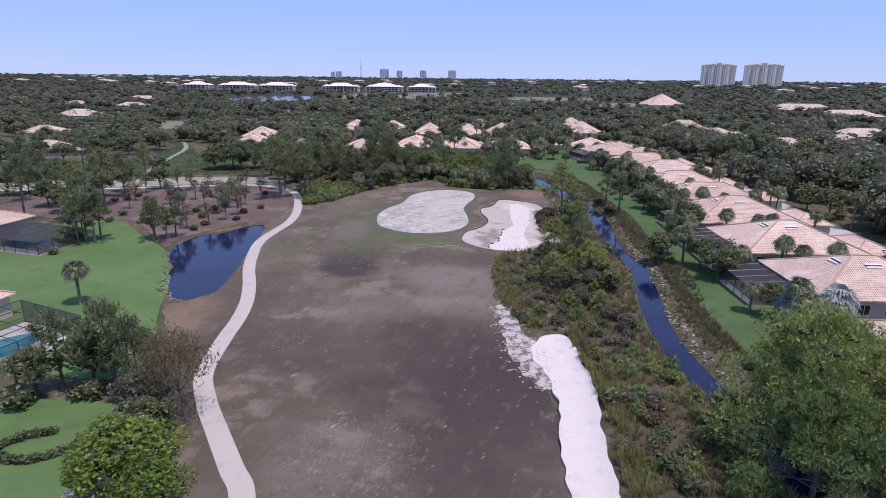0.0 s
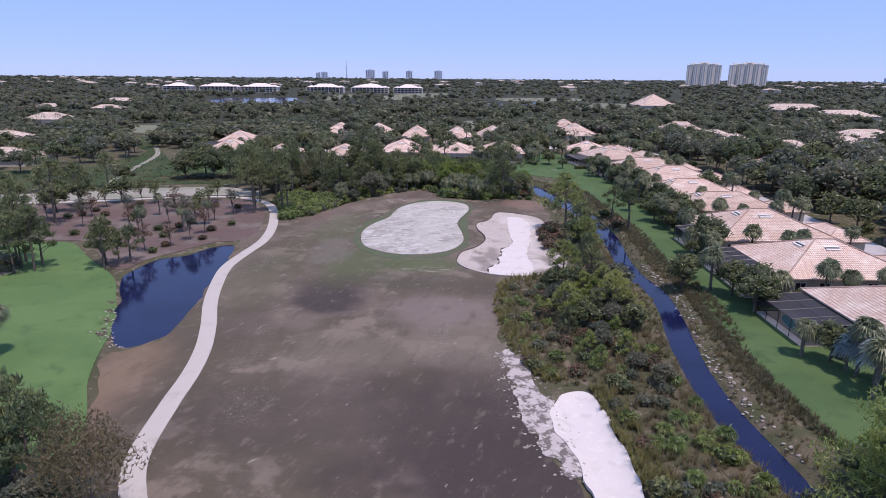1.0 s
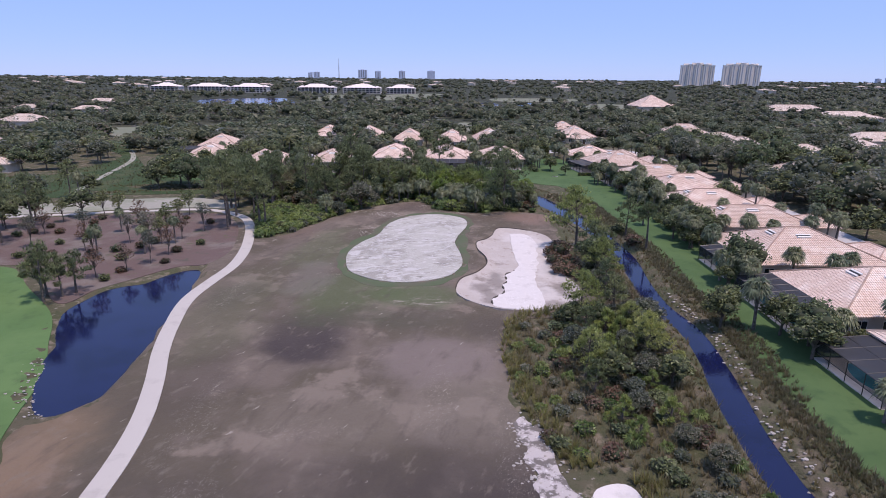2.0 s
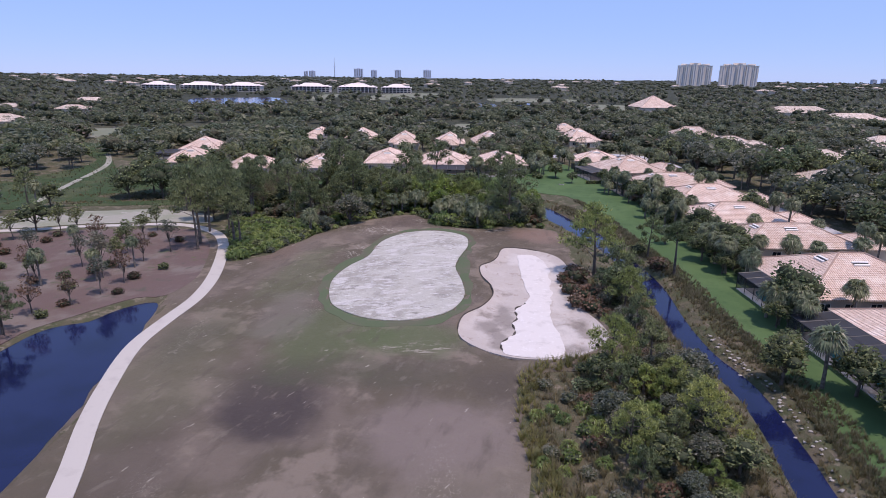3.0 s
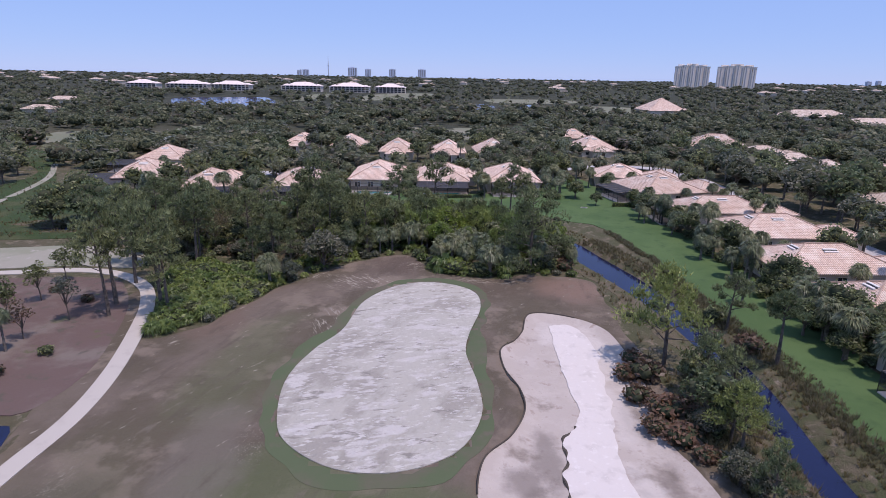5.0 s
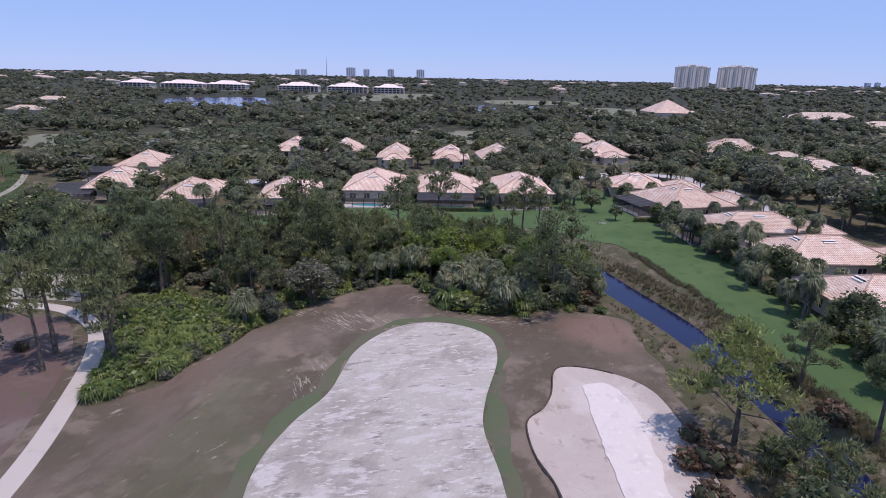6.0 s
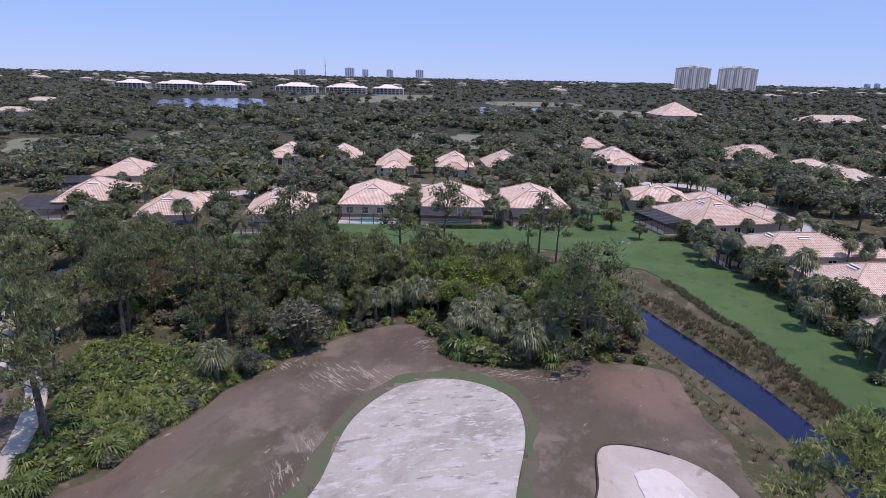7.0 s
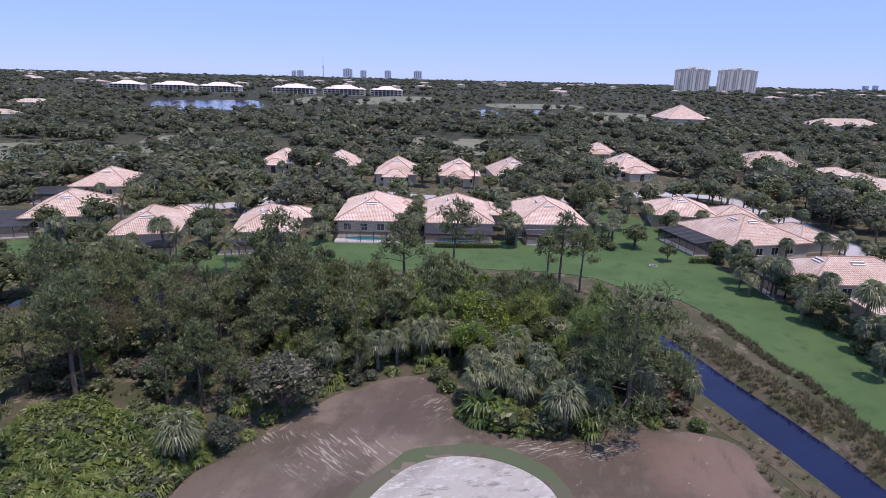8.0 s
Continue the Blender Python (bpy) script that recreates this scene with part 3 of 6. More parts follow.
def height(xy):
    """Ground level in metres at each point of xy."""
    x, y = xy[:, 0], xy[:, 1]
    r = np.exp(-(((x - -8.05) / 24) ** 2 + ((y - 149.5) / 34) ** 2))
    z = 0.75 * r + 0.12 * np.sin(x / 9 + 1) * np.sin(y / 11) + 0.06 * np.sin(x / 3.1 + y / 4.3)
    z += 0.35 * np.exp(-(((x - -2.3) / 9) ** 2 + ((y - 177.1) / 9) ** 2))
    z *= np.clip((520 - np.hypot(x, y - 150)) / 200, 0, 1)
    for poly, deep, run in ((BUNKER, 0.5, 1.8), (BUNKER_LOW, 0.45, 1.5), (POND, 1.6, 3.0)):
        s = signed(xy, poly)
        k = np.clip((s + (0.15 if poly is not POND else 1.4)) / run, 0, 1)
        z -= deep * k * k * (3 - 2 * k)
    near = (np.abs(x + 20) < 160) & (y < 330)
    d = np.full(len(xy), 1e3)
    p = xy[near]
    best, w = np.full(len(p), 1e9), np.zeros(len(p))
    for a, b, wide in zip(CREEK_MID[:-1:2], CREEK_MID[2::2], CREEK_WIDE[::2]):
        v = b - a
        t = np.clip(((p - a) @ v) / (v @ v), 0, 1)
        e = np.hypot(*(p - a - t[:, None] * v).T) - wide
        best = np.minimum(best, e)
    d[near] = best
    k = np.clip((2.2 - d) / 3.4, 0, 1)
    return z - 1.75 * k * k * (3 - 2 * k)


def level(x, y):
    return float(height(np.array([[x, y]], float))[0])


def mesh_object(name, verts, faces, mat_, smooth=False, parent=None):
    me = bpy.data.meshes.new(name)
    me.from_pydata([tuple(v) for v in verts], [], [tuple(f) for f in faces])
    me.materials.append(mat_)
    if smooth:
        me.polygons.foreach_set("use_smooth", [True] * len(me.polygons))
    me.update()
    ob = new(name, me)
    ob.parent = parent
    return ob


def axis(core0, core1, fine, reach, grow=1.22):
    """Grid lines: even in the core, wider and wider outside it."""
    mid = list(np.arange(core0, core1 + fine, fine))
    up, s, v = [], fine, mid[-1]
    while v < reach[1]:
        s *= grow
        v += s
        up.append(min(v, reach[1]))
    down, s, v = [], fine, mid[0]
    while v > reach[0]:
        s *= grow
        v -= s
        down.append(max(v, reach[0]))
    return np.array(down[::-1] + mid + up)


gx, gy = axis(-62, 56, 0.9, (-4300, 4300)), axis(24, 222, 0.9, (-900, 4850))
XX, YY = np.meshgrid(gx, gy)
_xy = np.stack([XX.ravel(), YY.ravel()], 1)
_zz = height(_xy) - 0.06
for _o in (BUNKER, BUNKER_LOW):
    _zz -= 0.45 * np.clip((signed(_xy, _o) + 0.6) / 1.2, 0, 1)
_nx = len(gx)
_v = np.column_stack([_xy, _zz])
_i = (np.arange(len(gy) - 1)[:, None] * _nx + np.arange(_nx - 1)[None]).ravel()
ground = mesh_object("ground", _v, np.stack([_i, _i + 1, _i + _nx + 1, _i + _nx], 1), M_WILD, True)
tagged(ground, "rough olive and brown native ground reaching the horizon", "ground", kind="structure")

from mathutils.geometry import delaunay_2d_cdt


def patch(name, outline, mat_, lift, grid, label, category="ground", kind="structure", under=()):
    """A sheet of turf, sand or soil laid over the ground inside an outline."""
    lo, hi = outline.min(0), outline.max(0)
    ax, ay = np.meshgrid(np.arange(lo[0], hi[0], grid), np.arange(lo[1], hi[1], grid))
    pts = np.stack([ax.ravel(), ay.ravel()], 1)
    pts = pts + (np.random.rand(*pts.shape) - 0.5) * grid * 0.3
    pts = pts[inside(pts, outline)]
    pts = pts[seg_dist(pts, outline, True) > grid * 0.45]
    allp = [Vector(p) for p in outline] + [Vector(p) for p in pts]
    n = len(outline)
    vs, _, fs, *_ = delaunay_2d_cdt(allp, [(i, (i + 1) % n) for i in range(n)], [], 1, 1e-4)
    xy = np.array([tuple(v) for v in vs])
    z = height(xy) + lift
    for o in under:
        z -= 0.5 * np.clip((signed(xy, o) - 0.1) / 0.7, 0, 1)
    # the sheet turns down at its rim, into the ground
    rim_z = height(outline) + lift
    k = len(xy)
    verts = np.vstack([np.column_stack([xy, z]), np.column_stack([outline, rim_z]), np.column_stack([outline, rim_z - 0.3])])
    fs = [tuple(f) for f in fs] + [(k + i, k + (i + 1) % n, k + n + (i + 1) % n, k + n + i) for i in range(n)]
    ob = mesh_object(name, verts, fs, mat_, True)
    if len(ob.data.polygons) and ob.data.polygons[0].normal.z < 0:
        ob.data.flip_normals()
    return tagged(ob, label, category, kind=kind)


def bank_line(mid, half):
    t = np.gradient(mid, axis=0)
    t /= np.linalg.norm(t, axis=1)[:, None]
    nrm = np.stack([-t[:, 1], t[:, 0]], 1) * np.asarray(half)[:, None]
    return np.concatenate([mid + nrm, (mid - nrm)[::-1]])


patch("creek_bank", ragged(bank_line(CREEK_MID, CREEK_WIDE + 4.6), 1.2, 5), M_BANK, -0.02, 1.2, "brown weedy creek banks with dry grass", "bank")
patch("fairway", DIRT, M_DIRT, 0.0, 1.1, "bare grey-brown graded dirt fairway with faint track marks", "fairway", under=(BUNKER, BUNKER_LOW, GREEN))
patch("planting_bed", BED, M_BED, 0.015, 1.4, "reddish brown bare planting bed beside the pond", "planting bed")
patch("lawn", LAWN_RIGHT, M_LAWN, 0.02, 2.0, "mown green lawn strip between the creek and the villas", "lawn")
patch("lawn", LAWN_LEFT, M_TURF, 0.03, 1.6, "mown green golf turf beside the pond", "lawn")
patch("lawn", LAWN_NEAR, M_TURF, 0.03, 1.6, "mown green garden lawn with a clipped hedge bed", "lawn")
patch("seeded_strip", PALE, M_PALE, 0.03, 2.5, "pale sandy seeded strip beyond the cart path", "ground")
patch("meadow", MEADOW, M_MEADOW, 0.02, 6.0, "green marshy meadow with wet tracks", "meadow")
patch("green_collar", COLLAR, M_COLLAR, 0.025, 1.0, "thin green turf collar round the putting green", "turf", under=(GREEN,))
patch("putting_green", GREEN, M_SANDED, 0.055, 0.9, "pear-shaped putting green dressed with pale sand", "putting green")
patch("sand_bunker", BUNKER, M_BUNKER, 0.05, 0.8, "greenside bunker of damp greyish sand with fresh white sand", "bunker")
FRESH = ragged(ragged(spline([(11.2, 153.2), (14.0, 153.8), (15.8, 150), (15.4, 143), (14.3, 135.5), (12.8, 129), (12.2, 124.5), (12.4, 119), (12.0, 114.4), (8.5, 112.8), (5.2, 113.6), (5.0, 116.2), (6.6, 119.4), (6.9, 123.0), (8.2, 127.6), (9.8, 131), (10.5, 136), (10.6, 142), (10.7, 148.5)], gap=0.25), 0.7, 3.2), 0.2, 0.9)
patch("fresh_sand", FRESH, M_WHITE, 0.13, 0.7, "fresh white sand tipped down the middle of the bunker", "sand")
patch("sand_bunker", BUNKER_LOW, M_WHITE, 0.08, 0.8, "long white sand fairway bunker", "bunker")
patch("spilled_sand", SPILL, M_SPILL, 0.03, 0.8, "broken spill of sand and shell beside the fairway bunker", "sand")


def ribbon(name, mid, half, mat_, lift, thick, label, category):
    """A paved strip with edges, following the ground."""
    t = np.gradient(mid, axis=0)
    t /= np.linalg.norm(t, axis=1)[:, None]
    nrm = np.stack([-t[:, 1], t[:, 0]], 1)
    half = np.broadcast_to(half, len(mid))
    zc = height(mid) + lift
    rows = []
    for off, dz in ((-1, -thick), (-1, 0), (-0.35, 0.015), (0.35, 0.015), (1, 0), (1, -thick)):
        p = mid + nrm * (off * half)[:, None]
        rows.append(np.column_stack([p, zc + dz]))
    n, k = len(mid), len(rows)
    v = np.stack(rows, 1).reshape(-1, 3)
    f = [(i * k + j, i * k + j + 1, (i + 1) * k + j + 1, (i + 1) * k + j) for i in range(n - 1) for j in range(k - 1)]
    ob = mesh_object(name, v, f, mat_)
    bm = bmesh.new()
    bm.from_mesh(ob.data)
    bmesh.ops.recalc_face_normals(bm, faces=bm.faces)
    if sum(fc.normal.z for fc in bm.faces) < 0:
        bmesh.ops.reverse_faces(bm, faces=bm.faces)
    bm.to_mesh(ob.data)
    bm.free()
    return tagged(ob, label, category, kind="structure")


ribbon("farm_track", spline([(-103.5, 193.2), (-106.49, 202.75), (-111.55, 224.25), (-120.63, 258.75), (-135.7, 287.5)], False, 2.0), 0.9, M_PALE, 0.05, 0.05, "pale wet wheel track across the meadow", "track")
ribbon("garden_track", spline([(-33.2, 55.2), (-32.3, 51.5), (-31.4, 46.5), (-30.4, 41)], False, 1.0), 0.45, M_PALE, 0.06, 0.05, "narrow worn sandy track beside the garden lawn", "track")
ribbon("cart_path", CARTPATH, 1.0, M_PATH, 0.08, 0.15, "winding pale concrete golf cart path", "path")


def water(name, outline, z, mat_, label):
    n = len(outline)
    vs, _, fs, *_ = delaunay_2d_cdt([Vector(p) for p in outline], [(i, (i + 1) % n) for i in range(n)], [], 1, 1e-4)
    ob = mesh_object(name, [(v.x, v.y, z) for v in vs], fs, mat_)
    if ob.data.polygons[0].normal.z < 0:
        ob.data.flip_normals()
    return tagged(ob, label, "water", kind="structure")


water("creek_water", bank_line(CREEK_MID, CREEK_WIDE + 1.0), -0.72, M_WATER, "dark blue still creek between grassy banks")
_c = POND.mean(0)
water("pond_water", POND + (POND - _c) / np.linalg.norm(POND - _c, axis=1)[:, None] * 1.2, -0.5, M_WATER, "dark blue still pond beside the cart path")


# ---- building helpers ----
def part(name, bm, mat_, parent, label=""):
    me = bpy.data.meshes.new(name)
    bm.to_mesh(me)
    bm.free()
    me.materials.append(mat_)
    ob = new(name, me)
    ob.parent = parent
    if label:
        ob["label"] = label
    return ob


def box(bm, x0, x1, y0, y1, z0, z1):
    v = [bm.verts.new(p) for p in ((x0, y0, z0), (x1, y0, z0), (x1, y1, z0), (x0, y1, z0), (x0, y0, z1), (x1, y0, z1), (x1, y1, z1), (x0, y1, z1))]
    for f in ((3, 2, 1, 0), (4, 5, 6, 7), (0, 1, 5, 4), (1, 2, 6, 5), (2, 3, 7, 6), (3, 0, 4, 7)):
        bm.faces.new([v[i] for i in f])
    return bm


def boxed(*b):
    bm = bmesh.new()
    for c in b:
        box(bm, *c)
    return bm


def rod(bm, a, b, r0, r1, sides=6):
    a, b = Vector(a), Vector(b)
    q = (b - a).to_track_quat("Z", "Y")
    rings = []
    for p, r in ((a, r0), (b, r1)):
        rings.append([bm.verts.new(p + q @ Vector((r * math.cos(6.2832 * i / sides), r * math.sin(6.2832 * i / sides), 0))) for i in range(sides)])
    for i in range(sides):
        j = (i + 1) % sides
        bm.faces.new((rings[0][i], rings[0][j], rings[1][j], rings[1][i]))
    bm.faces.new(rings[1])
    return bm


def hip_roof(bm, x0, x1, y0, y1, z, pitch, course=0.42, over=0.6):
    """A hipped roof laid in stepped courses of tiles, with a closed soffit."""
    uvl = bm.loops.layers.uv.verify()
    x0, x1, y0, y1 = x0 - over, x1 + over, y0 - over, y1 + over
    reach = min(x1 - x0, y1 - y0) / 2
    n = max(3, int(reach / course))
    lift = 0.05

    def ring(k, dz):
        i = min(reach * k / n, reach - 0.01)
        return [Vector((x0 + i, y0 + i, z + i * pitch + dz)), Vector((x1 - i, y0 + i, z + i * pitch + dz)), Vector((x1 - i, y1 - i, z + i * pitch + dz)), Vector((x0 + i, y1 - i, z + i * pitch + dz))]

    def quad(a, b, c, d, side, k):
        f = bm.faces.new([bm.verts.new(p) for p in (a, b, c, d)])
        for lp in f.loops:
            p = lp.vert.co
            lp[uvl].uv = (p.x if side % 2 == 0 else p.y, k * course * 1.1 + p.z * 0.2)

    for k in range(n):
        lo, hi = ring(k, lift), ring(k + 1, 0.0)
        nxt = ring(k + 1, lift)
        for s in range(4):
            quad(lo[s], lo[(s + 1) % 4], hi[(s + 1) % 4], hi[s], s, k)
            if k < n - 1:
                quad(hi[s], hi[(s + 1) % 4], nxt[(s + 1) % 4], nxt[s], s, k)
    lo, so = ring(0, lift), ring(0, -0.16)
    for s in range(4):
        quad(so[s], so[(s + 1) % 4], lo[(s + 1) % 4], lo[s], s, 0)
    bm.faces.new([bm.verts.new(p) for p in so[::-1]])
    return bm


def hip_lines(x0, x1, y0, y1, z, pitch, over=0.6):
    x0, x1, y0, y1 = x0 - over, x1 + over, y0 - over, y1 + over
    r = min(x1 - x0, y1 - y0) / 2
    a, b = ((x0 + r, y0 + r), (x0 + r, y1 - r)) if x1 - x0 < y1 - y0 else ((x0 + r, y0 + r), (x1 - r, y0 + r))
    top = z + r * pitch + 0.06
    ends = [(a, (x0, y0)), (a, (x1, y0) if a != b and x1 - x0 < y1 - y0 else (x0, y1)), (b, (x1, y1)), (b, (x0, y1) if x1 - x0 < y1 - y0 else (x1, y0))]
    out = [((*p, top), (*q, z + 0.07)) for p, q in ends]
    out.append(((*a, top), (*b, top)))
    return out


def window_part(parent, x, y, z, w, h, side):
    """A framed window set on a wall that faces side ('x' or 'y', '-' for the negative side)."""
    s = -1 if side[0] == "-" else 1
    g, f = bmesh.new(), bmesh.new()
    if side[-1] == "y":
        box(g, x - w / 2, x + w / 2, y - 0.04, y + 0.04, z, z + h)
        for a in ((x - w / 2 - 0.08, x - w / 2), (x + w / 2, x + w / 2 + 0.08), (x - 0.03, x + 0.03)):
            box(f, a[0], a[1], y - 0.08, y + 0.08, z - 0.08, z + h + 0.08)
        box(f, x - w / 2, x + w / 2, y - 0.09, y + 0.09, z + h, z + h + 0.08)
        box(f, x - w / 2 - 0.1, x + w / 2 + 0.1, y - 0.12, y + 0.12, z - 0.12, z)
    else:
        box(g, x - 0.04, x + 0.04, y - w / 2, y + w / 2, z, z + h)
        for a in ((y - w / 2 - 0.08, y - w / 2), (y + w / 2, y + w / 2 + 0.08), (y - 0.03, y + 0.03)):
            box(f, x - 0.08, x + 0.08, a[0], a[1], z - 0.08, z + h + 0.08)
        box(f, x - 0.09, x + 0.09, y - w / 2, y + w / 2, z + h, z + h + 0.08)
        box(f, x - 0.12, x + 0.12, y - w / 2 - 0.1, y + w / 2 + 0.1, z - 0.12, z)
    win = part("window", f, M_TRIM, parent)
    part("pane", g, M_GLASS, win)


def villa(x, y, w, d, turn, wings=(), tile=None, windows=True, eave=3.1, pitch=0.42, label="", vents=True, door=None):
    """A one-storey stucco villa with hipped tile roofs, seated on the ground at (x, y)."""
    tile = tile or M_TILE
    v = new("villa")
    blocks = [(-w / 2, w / 2, -d / 2, d / 2, eave)] + [(a, b, c, e, eave - 0.35) for a, b, c, e in wings]
    for i, (a, b, c, e, h) in enumerate(blocks):
        part("wall", boxed((a, b, c, e, -0.4, h - 0.02)), M_STUCCO, v)
        roof = part("roof", hip_roof(bmesh.new(), a, b, c, e, h, pitch), tile, v)
        cap = bmesh.new()
        for p, q in hip_lines(a, b, c, e, h, pitch):
            rod(cap, p, q, 0.13, 0.13, 5)
        part("ridge_cap", cap, tile, roof)
        if i == 0 and vents:
            r = min(w, d) / 2 + 0.6
            k = 0.74
            zz = h + r * k * pitch
            lean = math.degrees(math.atan(pitch))
            for turn_ in (0, -90):
                reach = (d if turn_ == 0 else w) / 2 + 0.6 - r * k
                m = pose(0, 0, 0, 0, 0, turn_) @ pose(0, -reach, zz + 0.03, lean, 0, 0)
                bm = boxed((-1.15, 1.15, -0.45, -0.18, 0.0, 0.2), (-1.15, 1.15, 0.18, 0.45, 0.0, 0.2))
                bm.transform(m)
                part("ridge_vent", bm, M_TRIM, roof, "pair of pale vent bars near the ridge")
                bm = boxed((-1.1, 1.1, -0.18, 0.18, 0.0, 0.1))
                bm.transform(m)
                part("vent_slot", bm, M_FRAME, roof)
    if door:
        dx, dy = door
        leaf = part("door", boxed((dx - 0.8, dx + 0.8, dy - 0.06, dy + 0.05, 0.1, 2.3)), M_DOOR, v, "dark double entry door")
        part("door_frame", boxed((dx - 1.0, dx - 0.8, dy - 0.12, dy + 0.05, 0.1, 2.5), (dx + 0.8, dx + 1.0, dy - 0.12, dy + 0.05, 0.1, 2.5), (dx - 0.8, dx + 0.8, dy - 0.12, dy + 0.05, 2.3, 2.5)), M_TRIM, leaf)
    if windows:
        for k in range(int(w // 4)):
            window_part(v, -w / 2 + 2.2 + 3.6 * k, -d / 2, 0.9, 1.5, 1.4, "-y")
        for k in range(int(d // 5)):
            window_part(v, -w / 2, -d / 2 + 2.6 + 4.5 * k, 0.9, 1.4, 1.4, "-x")
    v.matrix_world = pose(x, y, level(x, y), 0, 0, turn)
    return tagged(v, label or "one-storey cream villa with a hipped pink clay tile roof", "house", "villas of the neighbourhood")


def pool_cage(x, y, w, d, turn, pool=True, tall=3.0, front=2.4, label="", roof_mesh=None):
    """A screened pool enclosure: frame bars, screen panels, deck and pool."""
    c = new("pool_enclosure")
    part("deck", boxed((-w / 2, w / 2, -d / 2, d / 2, -0.3, 0.14)), M_DECK, c, "pale concrete pool deck")
    nx, ny = max(2, int(w / 2.4)), max(2, int(d / 2.4))
    for i in range(nx + 1):
        px = -w / 2 + w * i / nx
        part("frame_post", rod(bmesh.new(), (px, -d / 2, 0.1), (px, -d / 2, front), 0.06, 0.06, 4), M_FRAME, c)
        part("roof_beam", rod(bmesh.new(), (px, -d / 2, front), (px, d / 2, tall), 0.06, 0.06, 4), M_FRAME, c)
    for j in range(1, ny + 1):
        py = -d / 2 + d * j / ny
        zz = front + (tall - front) * j / ny
        part("roof_purlin", rod(bmesh.new(), (-w / 2, py, zz), (w / 2, py, zz), 0.05, 0.05, 4), M_FRAME, c)
        for px in (-w / 2, w / 2):
            part("frame_post", rod(bmesh.new(), (px, py, 0.1), (px, py, zz), 0.05, 0.05, 4), M_FRAME, c)
    for zz in (1.0, front):
        part("rail", rod(bmesh.new(), (-w / 2, -d / 2, zz), (w / 2, -d / 2, zz), 0.05, 0.05, 4), M_FRAME, c)
    for quad in (((-w / 2, -d / 2, front), (w / 2, -d / 2, front), (w / 2, d / 2, tall), (-w / 2, d / 2, tall)),
                 ((-w / 2, -d / 2, 0.15), (-w / 2, d / 2, 0.15), (-w / 2, d / 2, tall), (-w / 2, -d / 2, front)),
                 ((w / 2, -d / 2, 0.15), (w / 2, d / 2, 0.15), (w / 2, d / 2, tall), (w / 2, -d / 2, front)),
                 ((-w / 2, -d / 2, 1.05), (w / 2, -d / 2, 1.05), (w / 2, -d / 2, front), (-w / 2, -d / 2, front))):
        bm = bmesh.new()
        bm.faces.new([bm.verts.new(p) for p in quad])
        part("screen_panel", bm, M_SCREENSIDE if quad[0][2] < 2 else roof_mesh or M_SCREEN, c, "fine dark insect screen")
    if pool:
        bm = bmesh.new()
        ring = []
        for i in range(20):
            a = 6.2832 * i / 20
            ring.append(bm.verts.new((w * 0.33 * math.cos(a) * (1 + 0.12 * math.cos(2 * a)), d * 0.27 * math.sin(a), 0.165)))
        bm.faces.new(ring)
        part("pool", bm, M_POOL, c, "turquoise swimming pool water")
        bm = bmesh.new()
        rings = []
        for i in range(20):
            p = Vector(ring_point(w, d, i))
            rings.append([bm.verts.new((p.x * k, p.y * k, z)) for k, z in ((0.99, 0.1), (0.99, 0.2), (1.06, 0.2), (1.06, 0.1))])
        for i in range(20):
            a, b = rings[i], rings[(i + 1) % 20]
            for k in range(3):
                bm.faces.new((a[k], b[k], b[k + 1], a[k + 1]))
        bmesh.ops.recalc_face_normals(bm, faces=bm.faces)
        part("coping", bm, M_TRIM, c)
    c.matrix_world = pose(x, y, level(x, y), 0, 0, turn)
    return tagged(c, label or "bronze-framed screened pool enclosure behind a villa", "pool enclosure", "screened pool enclosures")


def ring_point(w, d, i):
    a = 6.2832 * i / 20
    return (w * 0.33 * math.cos(a) * (1 + 0.12 * math.cos(2 * a)) * 1.02, d * 0.27 * math.sin(a) * 1.02, 0.13)


# ---- the villas ----
villa(-21.39, 259.32, 14.26, 22.42, 0, [(4.6, 9.6, 2.3, 10.35)], pitch=0.45, label="cream villa with a pyramid of pink clay tiles above its pool")
villa(-2.3, 259.32, 14.72, 22.42, 0, [(6.32, 10.0, -1.15, 10.35)], pitch=0.45, label="cream villa with pink clay tiles and a dark pool screen")
villa(18.2, 258.75, 14.95, 21.27, 0, [(-10.0, -6.9, 1.15, 10.35)], pitch=0.44, label="cream villa with a broad hipped roof of pink tiles")
pool_cage(-21.39, 244.26, 13.57, 6.21, 0, roof_mesh=M_SCREENFINE)
pool_cage(-2.3, 244.26, 14.26, 6.21, 0)
pool_cage(17.94, 244.49, 12.65, 5.75, 0, False)
villa(-42.4, 246.6, 12.2, 18.6, 8, [(0.5, 8.6, 4.5, 11.5)], pitch=0.45, label="cream villa set askew with weathered pink roof tiles")
pool_cage(-43.6, 234.0, 10.35, 5.2, 8, False)
villa(-65.6, 242.9, 11.8, 18.0, 14, [(1.0, 8.0, 5.5, 12.5)], pitch=0.48, label="cream villa with pink tiles half hidden by palms")
pool_cage(-62.6, 230.4, 11.6, 6.2, 14, False)
villa(-89.0, 255.6, 14.6, 18.4, 16, [(5.0, 9.6, 2.3, 11.5)], pitch=0.5, label="cream villa with a low pink hipped roof at the lawn's end")
pool_cage(-96.6, 246.1, 10.35, 13.8, 16, False)
villa(-97.3, 289.6, 14.8, 16.1, 6, [(5.2, 11.0, -6.5, 2.6)], pitch=0.5, label="cream villa with a dark screened rear and pale pink roof")
pool_cage(-104.65, 277.15, 11.5, 8.05, 10, False)
